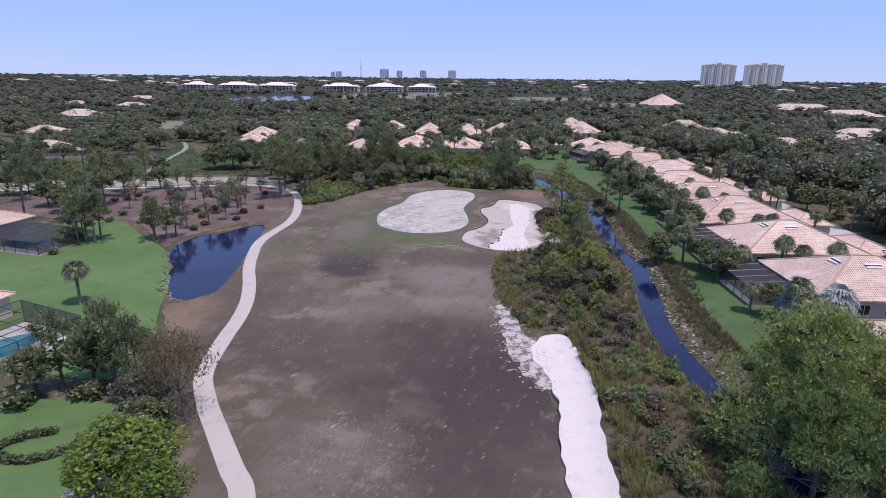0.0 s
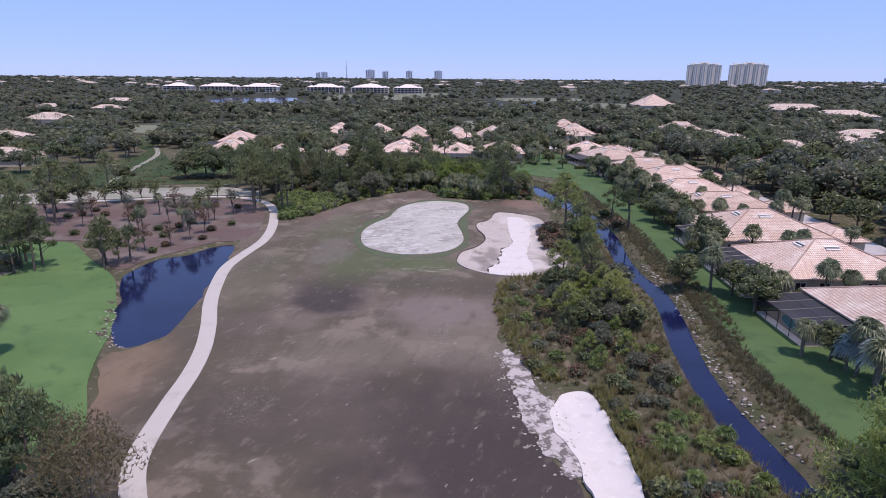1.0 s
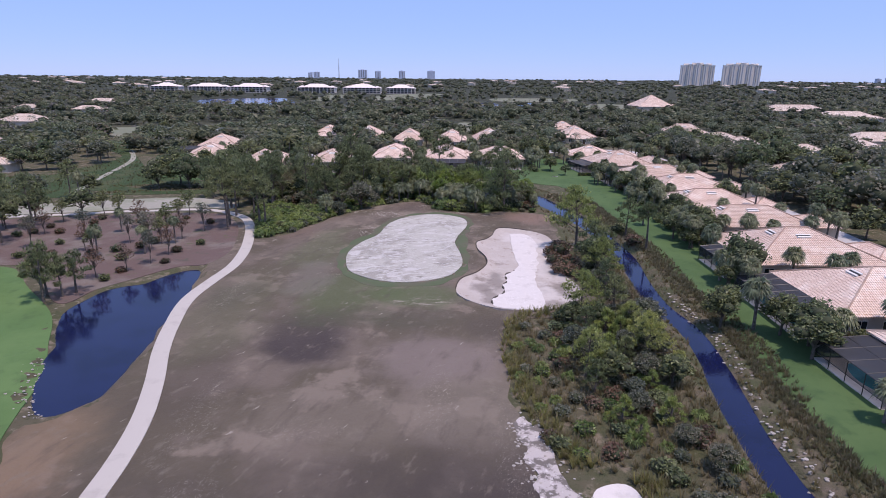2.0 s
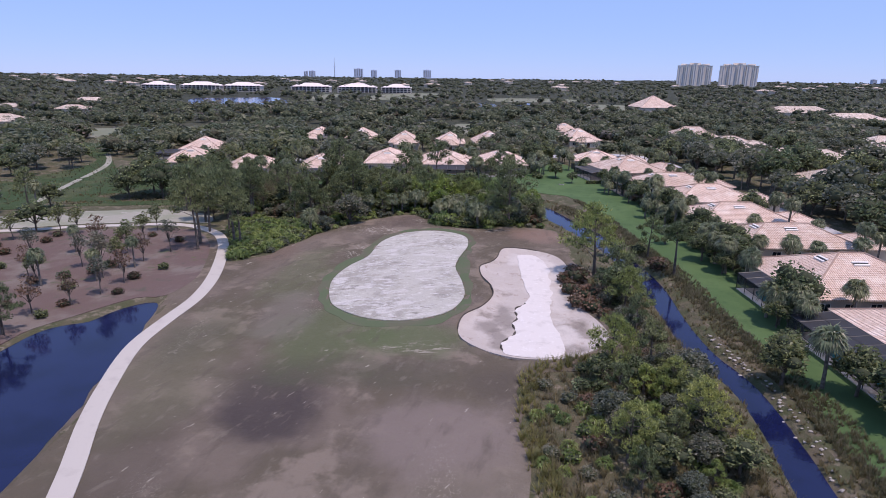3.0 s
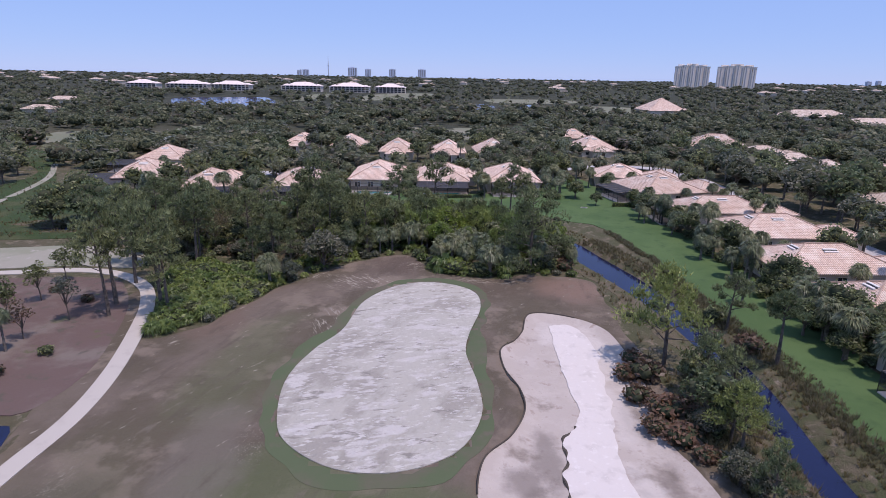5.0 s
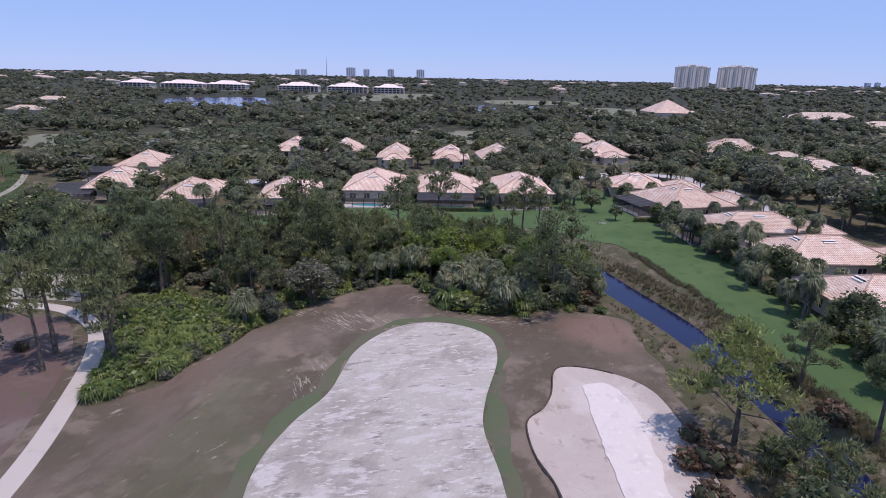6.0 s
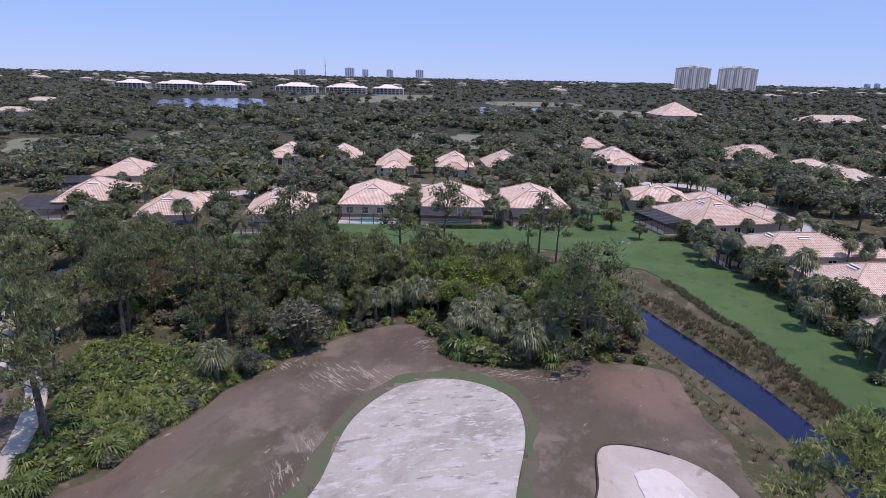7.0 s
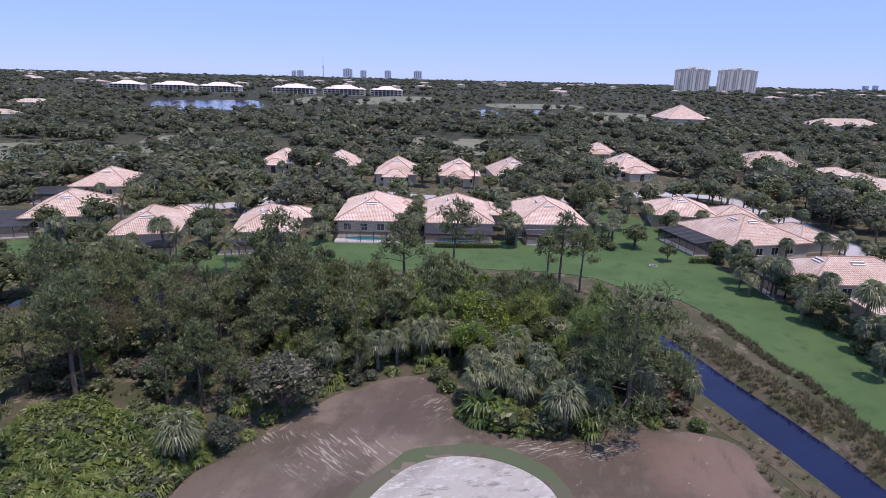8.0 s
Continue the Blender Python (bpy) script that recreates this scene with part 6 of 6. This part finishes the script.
# trees between the creek lawn and the villas
for x, y, g, s in ((46.46, 214.47, SABALS[0], 1.0), (47.61, 212.29, SABALS[0], 1.1), (48.99, 211.83, OAKS[2], 0.75), (50.94, 196.88, SABALS[0], 1.1), (52.44, 203.55, SHRUBS[0], 1.4), (37.6, 232.07, OAKS[2], 0.6), (30.02, 243.22, SABALS[0], 0.90), (34.15, 240.58, OAKS[2], 0.75), (31.39, 259.9, SABALS[0], 0.90), (28.98, 242.65, SABALS[0], 0.90), (34.38, 242.07, OAKS[2], 0.75), (31.51, 248.4, SABALS[0], 1.1), (47.38, 212.98, SABALS[0], 0.90), (49.68, 210.22, OAKS[2], 0.75), (43.7, 227.7, SHRUBS[0], 1.3), (50.6, 193.2, SABALS[0], 0.90), (48.76, 200.67, OAKS[2], 0.9), (48.99, 189.17, SABALS[0], 1.03), (50.6, 169.62, OAKS[2], 0.75), (49.45, 175.38, SABALS[0], 0.90), (46.23, 150.07, SABALS[2], 1.3), (44.39, 151.8, OAKS[2], 0.9), (45.54, 144.9, SABALS[0], 1.0), (41.86, 121.9, OAKS[2], 0.75), (43.93, 119.6, SABALS[0], 0.85), (42.32, 125.35, SABALS[2], 1.1), (38.18, 105.8, SABALS[0], 1.03), (40.71, 104.07, OAKS[2], 0.95), (42.32, 82.22, OAKS[2], 0.75), (43.24, 78.89, SABALS[0], 1.0), (43.93, 77.05, SILVER, 1.05), (46.23, 75.44, SILVER, 1.1), (42.78, 80.04, SILVER, 0.75), (42.09, 74.29, SABALS[0], 1.03), (40.02, 83.95, SABALS[2], 0.9), (46.46, 143.75, SHRUBS[0], 1.4), (46.92, 161, OAKS[2], 0.75), (44.16, 234.6, SHRUBS[2], 1.2), (41.86, 257.6, SABALS[0], 0.99), (39.1, 262.2, SABALS[0], 1.1), (35.07, 255.3, OAKS[2], 0.75)):
    plant(g, x, y, s)
def planting_row(x, y0, y1, gap, wobble, kinds):
    y = y0
    while y < y1:
        px, py = x + wobble * rng.normal(), y
        if clear(px, py, 0.1, False):
            plant(any_of(kinds), px, py, 0.95)
        y += gap * (0.7 + 0.6 * rng.random())


planting_row(48.99, 69, 271.4, 2.3, 1.0, [GARDEN[0], GARDEN[1], GARDEN[2], GARDEN[0], GARDEN[1], GARDEN[0], SABALS[2]])
planting_row(46.69, 71.3, 172.5, 5.5, 1.0, [GARDEN[0], GARDEN[1]])
planting_row(69.57, 69, 271.4, 5.4, 2.0, [GARDEN[0], GARDEN[2], SABALS[0], SABALS[1], SABALS[1]])
for hx in (-31.05, -11.85, 8.39, 28.17):
    planting_row(hx, 239.2, 271.4, 2.4, 0.6, [GARDEN[0], GARDEN[1], SABALS[0], SABALS[2]])
scatter(22, 48.3, 62.1, 96.6, 184, [(SABALS[:1], 2), ([SHRUBS[0]], 1)], 0.9, 2.6, None, True, 30, 0.05)
scatter(20, -92, -39.1, 216.2, 234.6, [(OAKS[2:], 3), (FEATHERS, 2), (GARDEN[:1], 2), (SABALS[:1], 2)], 0.9, 3.4, None, False)
# gardens between and behind the villas
for x, y, g, s in ((-11.5, 255.3, OAKS[2], 1.0), (-11.96, 246.67, SABALS[0], 0.9), (8.51, 247.25, OAKS[2], 0.95), (8.28, 254.15, SABALS[0], 1.15), (8.74, 241.73, SABALS[0], 0.9), (-31.62, 249.55, OAKS[2], 0.9), (-31.51, 239.89, SHRUBS[0], 1.4), (-52.32, 237.47, OAKS[0], 0.95), (-52.9, 243.8, FEATHERS[0], 1.0), (-51.29, 233.45, OAKS[2], 0.9), (-56.92, 228.27, SABALS[0], 1.15), (-67.16, 225.86, FEATHERS[0], 0.95), (-75.21, 227.7, SABALS[1], 1.05), (-73.6, 232.3, OAKS[0], 0.9), (-77.05, 230, SABALS[2], 1.2), (-72.45, 243.8, FEATHERS[1], 1.2), (-69.57, 248.4, OAKS[0], 0.9), (-75.9, 259.9, SABALS[1], 1.2), (27.6, 238.74, SHRUBS[0], 1.6), (23.46, 237.59, SHRUBS[3], 1.1), (-105.22, 310.5, SILVER, 1.4), (-49.45, 253, SABALS[1], 1.1), (-51.75, 257.6, SABALS[0], 1.2), (-54.05, 262.2, FEATHERS[0], 1.0), (29.9, 269.1, OAKS[1], 0.9), (35.65, 273.7, OAKS[1], 0.95)):
    plant(g, x, y, s)
scatter(46, -105.8, -29.9, 227.7, 301.3, [(FAROAKS, 2), (SABALS, 2), (FEATHERS, 1), (SHRUBS, 1)], 0.95, 3.4)
scatter(30, -34.5, 43.7, 271.4, 305.9, [(FAROAKS, 2), (SABALS, 4), (SHRUBS, 2)], 0.8, 3.2)
scatter(36, -80.5, 46, 301.3, 345, [(FAROAKS, 3), (SABALS, 2)], 0.95, 4.0)
for k, y in enumerate(np.arange(98.0, 262.0, 5.8)):
    x = np.interp(y, [98, 130, 165, 205, 262], [43.2, 44.6, 48.6, 49.4, 45.0]) + 1.3 * rng.normal()
    for dx, dy, g, sc in (((0, 0, OAKS[2], 0.8), (1.6, 1.6, SABALS[2], 1.1)), ((0.2, 0, SABALS[0], 0.95), (-1.2, 1.6, SABALS[2], 1.1)), ((0, 0, OAKS[2], 0.66), (1.4, -1.8, SHRUBS[0], 1.4)))[k % 3]:
        if clear(x + dx, y + dy, 0.2, False):
            plant(g, x + dx, y + dy, sc)
for x, y, g, sc in ((49.0, 151.0, OAKS[0], 0.9), (47.6, 146.5, OAKS[2], 1.1), (50.4, 166.5, OAKS[0], 0.9), (51.6, 169.0, SABALS[0], 1.1), (47.2, 137.5, OAKS[2], 1.15), (51.0, 186.5, OAKS[2], 1.1), (44.6, 124.0, OAKS[0], 0.9), (42.6, 101.0, OAKS[0], 0.9), (41.0, 97.5, OAKS[2], 1.0)):
    if clear(x, y, 0.1, False):
        plant(g, x, y, sc)
scatter(24, 68, 84, 96, 300, [(SABALS[:2], 3), (FAROAKS[2:], 1)], 0.85, 4.0, None, True, 14, 0.6)
scatter(46, 92, 140, 96, 250, [(FAROAKS, 1)], 1.5, 5.0)
scatter(46, 83, 112, 100, 262, [(FAROAKS, 2), (GARDEN[:2], 3)], 1.05, 3.2, None, True, 14, 0.6)
scatter(50, 42.55, 75.9, 69, 280.6, [(SABALS, 1), (SHRUBS, 4)], 0.9, 2.4, None, True, 14, 0.3)
scatter(34, 41.4, 51.75, 69, 271.4, [(SHRUBS, 3), ([SABALS[2]], 1)], 0.9, 1.8, None, False, 14, 0.2)
scatter(32, 70.15, 94.3, 80.5, 301.3, [(SABALS[:2], 5), (FAROAKS, 1)], 1.0, 3.4, None, True, 12, 0.6)
scatter(120, 83.95, 155.25, 69, 345, [(FAROAKS, 6), (SABALS, 1)], 1.2, 4.6)
scatter(16, -172, -140, 205, 222, [(SABALS[:2], 3), (FAROAKS, 1)], 0.9, 3.2, None, False)
scatter(24, -172.5, -96.6, 202.4, 271.4, [(FAROAKS, 2), (SABALS, 2), (FEATHERS, 2)], 1.0, 4.0)
scatter(50, -195.5, -105.8, 161, 345, [(FAROAKS, 3), (SABALS, 3), (FEATHERS, 1)], 1.0, 5.0)


# ---- woods to the horizon, grasses, rocks ----
def far_woods(name, n, ymin, ymax, widen, per, leaf, hgt, label, avoid=True, broad=1.0, core=0.84, mat_=None):
    """Many crowns in one mesh: a dark body, coloured as inner shade, and a skin of leaves for each."""
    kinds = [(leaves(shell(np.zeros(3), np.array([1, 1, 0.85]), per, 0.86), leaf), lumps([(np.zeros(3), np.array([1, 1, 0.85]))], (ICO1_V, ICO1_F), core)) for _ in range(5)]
    star = fan_crown((0, 0, 0), 13, 1.25, -0.3, 3)
    tri, stars, cv, cf, k = [], [], [], [], 0
    yy = ymin * (ymax / ymin) ** rng.random(n * 3)
    xx = (rng.random(n * 3) * 2 - 1) * (yy * 0.86 + widen)
    ok = np.ones(len(xx), bool)
    p = np.stack([xx, yy], 1)
    if avoid:
        for o in FIELDS + LAKES + [CLEARING, MEADOW, PALE, LAWN_RIGHT]:
            ok &= ~inside(p, o)
        for inv, x0, x1, y0, y1 in BLOCKS:
            q = p @ np.array([[inv[0][0], inv[1][0]], [inv[0][1], inv[1][1]]]) + np.array([inv[0][3], inv[1][3]])
            ok &= ~((q[:, 0] > x0 - 2) & (q[:, 0] < x1 + 2) & (q[:, 1] > y0 - 18) & (q[:, 1] < y1 + 2))
        ok &= seg_dist(p, STREET, False) > 6
    p = p[ok][:n]
    for x, y in p:
        palm = avoid and rng.random() < (0.55 if noise.noise((x / 60, y / 60, 1.7)) > 0.12 else 0.16)
        h = hgt * (0.55 + 0.75 * rng.random() ** 1.4)
        a = rng.random() * 6.28
        rot = np.array([[math.cos(a), -math.sin(a), 0], [math.sin(a), math.cos(a), 0], [0, 0, 1]])
        if palm:
            s = 2.0 * (0.85 + 0.4 * rng.random())
            stars.append((star @ rot) * s + (x, y, h * 0.9))
            v, f = kinds[0][1]
            v = v * (0.16, 0.16, h * 0.5) + (x, y, h * 0.4)
        else:
            s = np.array([broad, broad, 0.75]) * h * (0.5 + 0.25 * rng.random())
            t, (v, f) = kinds[int(rng.integers(5))]
            tri.append((t @ rot) * s + (x, y, h - s[2] * 0.85))
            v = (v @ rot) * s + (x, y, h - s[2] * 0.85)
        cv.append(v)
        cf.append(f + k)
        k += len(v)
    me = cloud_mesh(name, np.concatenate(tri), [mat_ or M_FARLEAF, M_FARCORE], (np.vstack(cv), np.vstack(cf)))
    if stars:
        tagged(new("far_palms", cloud_mesh("far_palms", np.concatenate(stars), [M_SABAL])), "grey-green heads of many distant fan palms", "palms", kind="stuff")
    return tagged(new(name, me), label, "woods", kind="stuff")


LAKES = [spline(f, gap=6.0) for f in ([(-234.6, 609.5), (-184, 609.5), (-156.4, 678.5), (-181.7, 782), (-218.5, 856.75), (-264.5, 839.5), (-310.5, 793.5), (-276, 690)], [(25.3, 626.75), (43.7, 626.75), (59.8, 701.5), (52.9, 770.5), (34.5, 759)], [(71.3, 672.75), (105.8, 676.2), (119.6, 759), (80.5, 776.25)])]
CLEARING = np.array([(-511.75, 1035), (-23, 1035), (-23, 1121.25), (-511.75, 1121.25)])
far_woods("garden_woods", 2000, 266.8, 540.5, 40, 58, 0.27, 6.8, "dense dark garden trees and palms round the villas", mat_=M_GARDENLEAF)
far_woods("far_woods", 3400, 506, 1495, 60, 20, 0.4, 7.6, "flat dark woods with scattered palms")
far_woods("horizon_woods", 3300, 1437.5, 4772.5, 100, 9, 0.5, 7.6, "unbroken dark woods reaching the horizon", False, 1.9, 0.9)


def grass_field(name, n, region, h, blades, mat_, label, lift=0.0, edge=None):
    """Tussocks spread over a region, in one mesh."""
    lo, hi = region.min(0), region.max(0)
    p = lo + (hi - lo) * rng.random((n * 4, 2))
    p = p[inside(p, region)]
    if edge is not None:
        p = p[edge(p)]
    p = p[:n]
    z = height(p)
    kinds = [tussock(blades, h) for _ in range(6)]
    tri = [kinds[i % 6] * (0.55 + 0.9 * rng.random()) + np.array([x, y, zz - 0.03]) for i, ((x, y), zz) in enumerate(zip(p, z))]
    return tagged(new(name, cloud_mesh(name, np.concatenate(tri), [mat_])), label, "grass", kind="stuff")


def dry(p):
    return height(p) > -0.62


def bank_growth(p):
    """Dry ground, and only scattered tufts on the sandy side of the creek behind the bunker."""
    mid_x = np.interp(p[:, 1], CREEK_MID[:, 1][:150], CREEK_MID[:, 0][:150])
    sandy = (p[:, 0] < mid_x) & (p[:, 1] > 140) & (p[:, 1] < 186)
    return dry(p) & (~sandy | (rng.random(len(p)) < 0.16))


grass_field("native_grass", 2600, NATIVE, 0.8, 16, M_GRASS, "tan and olive tussock grass in the native strip", edge=bank_growth)
grass_field("bank_reeds", 9500, bank_line(CREEK_MID, CREEK_WIDE + 4.6), 0.42, 13, M_REED, "reeds and dry grass along the creek banks", edge=bank_growth)
grass_field("meadow_grass", 1100, MEADOW, 0.6, 12, M_REED, "rank grass of the marshy meadow")
grass_field("lawn_edge_grass", 2600, bank_line(CREEK_MID[(CREEK_MID[:, 1] > 69) & (CREEK_MID[:, 1] < 197.8)] + np.array([5.6, 0.0]), np.full(int(((CREEK_MID[:, 1] > 69) & (CREEK_MID[:, 1] < 197.8)).sum()), 2.0)), 0.55, 12, M_GRASS, "tall tan grass between the creek and the lawn", edge=dry)
EDGE_LAWN = LAWN_RIGHT[(LAWN_RIGHT[:, 0] < 37.6) & (LAWN_RIGHT[:, 1] > 62) & (LAWN_RIGHT[:, 1] < 205) & (LAWN_RIGHT[:, 0] > 28)]
grass_field("lawn_edge_tufts", 2300, bank_line(EDGE_LAWN, np.full(len(EDGE_LAWN), 0.75)), 0.5, 14, M_GRASS, "shaggy tan and olive grass along the lawn edge")
EDGE_A = spline([(11.04, 110.86), (7.13, 106.95), (5.75, 98.9), (5.75, 89.7), (7.36, 81.65), (9.66, 76.36)], False, 0.8)
EDGE_B = spline([(14.26, 74.75), (14.83, 65.55), (15.29, 57.5), (14.49, 49.45), (13.8, 34.5)], False, 0.8)
EDGE_C = spline([(20.93, 114.42), (16.1, 112.01), (11.27, 111.09)], False, 0.8)
for _e, _n, _h in ((EDGE_A, 210, 0.85), (EDGE_B, 330, 0.9), (EDGE_C, 80, 0.8)):
    grass_field("edge_grass", _n, bank_line(_e, np.full(len(_e), 1.2)), _h, 26, M_EDGE, "tall olive grass fringe beside the fairway sand")
grass_field("woodland_floor", 900, WOODS, 0.7, 12, M_REED, "undergrowth below the pines")


def rocks(name, line, n, spread, size, label):
    k = rng.integers(len(line), size=n)
    p = line[k] + rng.normal(size=(n, 2)) * spread
    vs, fs, c = [], [], 0
    for x, y in p:
        v = ICO1_V * (0.7 + 0.5 * rng.random((len(ICO1_V), 1))) * size * (0.5 + rng.random()) * (1.2, 0.9, 0.6) + (x, y, level(x, y) + 0.02)
        vs.append(v)
        fs.append(ICO1_F + c)
        c += len(v)
    v, f = np.vstack(vs), np.vstack(fs)
    return tagged(new(name, cloud_mesh(name, v[f], [M_STONE])), label, "rocks", kind="stuff")


_t = np.gradient(CREEK_MID, axis=0)
_t /= np.linalg.norm(_t, axis=1)[:, None]
_side = np.stack([_t[:, 1], -_t[:, 0]], 1)
_bank = CREEK_MID + _side * (CREEK_WIDE + 1.5)[:, None]
rocks("shore_rocks", _bank[(_bank[:, 1] > 64.4) & (_bank[:, 1] < 119.6)], 150, 0.4, 0.16, "pale broken rocks along the creek edge")
rocks("shell_rubble", SPILL, 260, 0.5, 0.12, "pale shell and stone rubble beside the bunker")

_p = POND[(POND[:, 1] < 96.6) & (POND[:, 0] < -41.4)]
rocks("shore_pebbles", _p, 160, 0.9, 0.11, "pale pebbles and foam at the shallow pond end")

# ---- small things ----
for hx, hy, hw in ((-0.92, 239.08, 13.22), (44.39, 231.61, 5.06)):
    hedge = new("hedge")
    tr = []
    for i in range(int(hw / 0.7)):
        c = np.array([-hw / 2 + 0.35 + 0.7 * i, 0.0, 0.5])
        tr.append(leaves(c + (rng.random((110, 3)) - 0.5) * (0.95, 1.25, 1.05), 0.16))
    # added dark box stands for the shade inside the hedge
    body = boxed((-hw / 2 + 0.1, hw / 2 - 0.1, -0.48, 0.48, -0.2, 0.9))
    part("stem_core", body, M_DARKCORE, hedge)
    new("foliage", cloud_mesh("foliage", np.concatenate(tr), [M_HEDGE])).parent = hedge
    hedge.matrix_world = pose(hx, hy, level(hx, hy), 0, 0, 0)
    tagged(hedge, "clipped yellow-green hedge along the lawn", "hedge", "clipped hedges")
ring = new("hedge")
tr = []
for i in range(60):
    a = 6.2832 * i / 60
    if 0.35 < a < 1.3:
        continue
    c = np.array([math.cos(a) * 2.9 * (1 + 0.2 * math.cos(2 * a)), math.sin(a) * 2.1, 0.3])
    tr.append(leaves(c + (rng.random((70, 3)) - 0.5) * (0.8, 0.8, 0.7), 0.15))
new("foliage", cloud_mesh("foliage", np.concatenate(tr), [M_LEAF])).parent = ring
ring.matrix_world = pose(-37.2, 48.0, level(-37.2, 48.0), 0, 0, 12)
tagged(ring, "low ring of clipped hedge round a garden bed", "hedge", "clipped hedges")
rim = bmesh.new()
for p, q in zip(BUNKER, np.roll(BUNKER, -1, 0)):
    if p[0] < 5.75 and p[1] > 119.6 or p[1] > 146.05 and p[0] < 14.95:
        rod(rim, (p[0], p[1], level(*p) + 0.1), (q[0], q[1], level(*q) + 0.1), 0.09, 0.09, 5)
lip = part("bunker_lip", rim, M_LIP, None)
tagged(lip, "dark cut soil lip along the bunker edge", "bunker lip", kind="structure")
ridge = bmesh.new()
for p, q in zip(FRESH, np.roll(FRESH, -1, 0)):
    if p[0] < 9.4 and 114.5 < p[1] < 130:
        rod(ridge, (p[0], p[1], level(*p) + 0.1), (q[0], q[1], level(*q) + 0.1), 0.1 + 0.08 * math.sin(p[1] * 3), 0.1 + 0.08 * math.sin(q[1] * 3), 5)
tagged(part("soil_ridge", ridge, M_LIP, None), "dark crumbled soil ridge along the fresh sand", "soil ridge", kind="structure")
culvert = new("culvert_pipe")
tube = bmesh.new()
rings = [[tube.verts.new((r * math.cos(0.3927 * i), yy, 0.55 + r * math.sin(0.3927 * i))) for i in range(16)] for r, yy in ((0.62, 3.2), (0.62, 0.0), (0.8, 0.0), (0.8, 3.2))]
for lo, hi in zip(rings[:-1], rings[1:]):
    for i in range(16):
        tube.faces.new((lo[i], lo[(i + 1) % 16], hi[(i + 1) % 16], hi[i]))
bmesh.ops.recalc_face_normals(tube, faces=tube.faces)
part("pipe", tube, M_DECK, culvert)
culvert.matrix_world = pose(20.2, 189.3, -0.75, 0, 0, 12)
tagged(culvert, "pale concrete culvert pipe at the head of the creek", "culvert pipe")
grate = new("drain_grate")
part("frame", boxed((-0.75, 0.75, -0.5, -0.4, 0, 0.1), (-0.75, 0.75, 0.4, 0.5, 0, 0.1), (-0.75, -0.65, -0.4, 0.4, 0, 0.1), (0.65, 0.75, -0.4, 0.4, 0, 0.1)), M_DECK, grate)
for i in range(7):
    part("bar", boxed((-0.58 + 0.18 * i, -0.5 + 0.18 * i, -0.4, 0.4, 0.02, 0.08)), M_FRAME, grate)
grate.matrix_world = pose(33.81, 229.08, level(33.81, 229.08) + 0.03, 0, 0, -25)
tagged(grate, "dark iron drain grate set in the lawn", "drain grate")
for m_ in MASTERS:
    for o_ in (*m_.children_recursive, m_):
        bpy.data.objects.remove(o_)
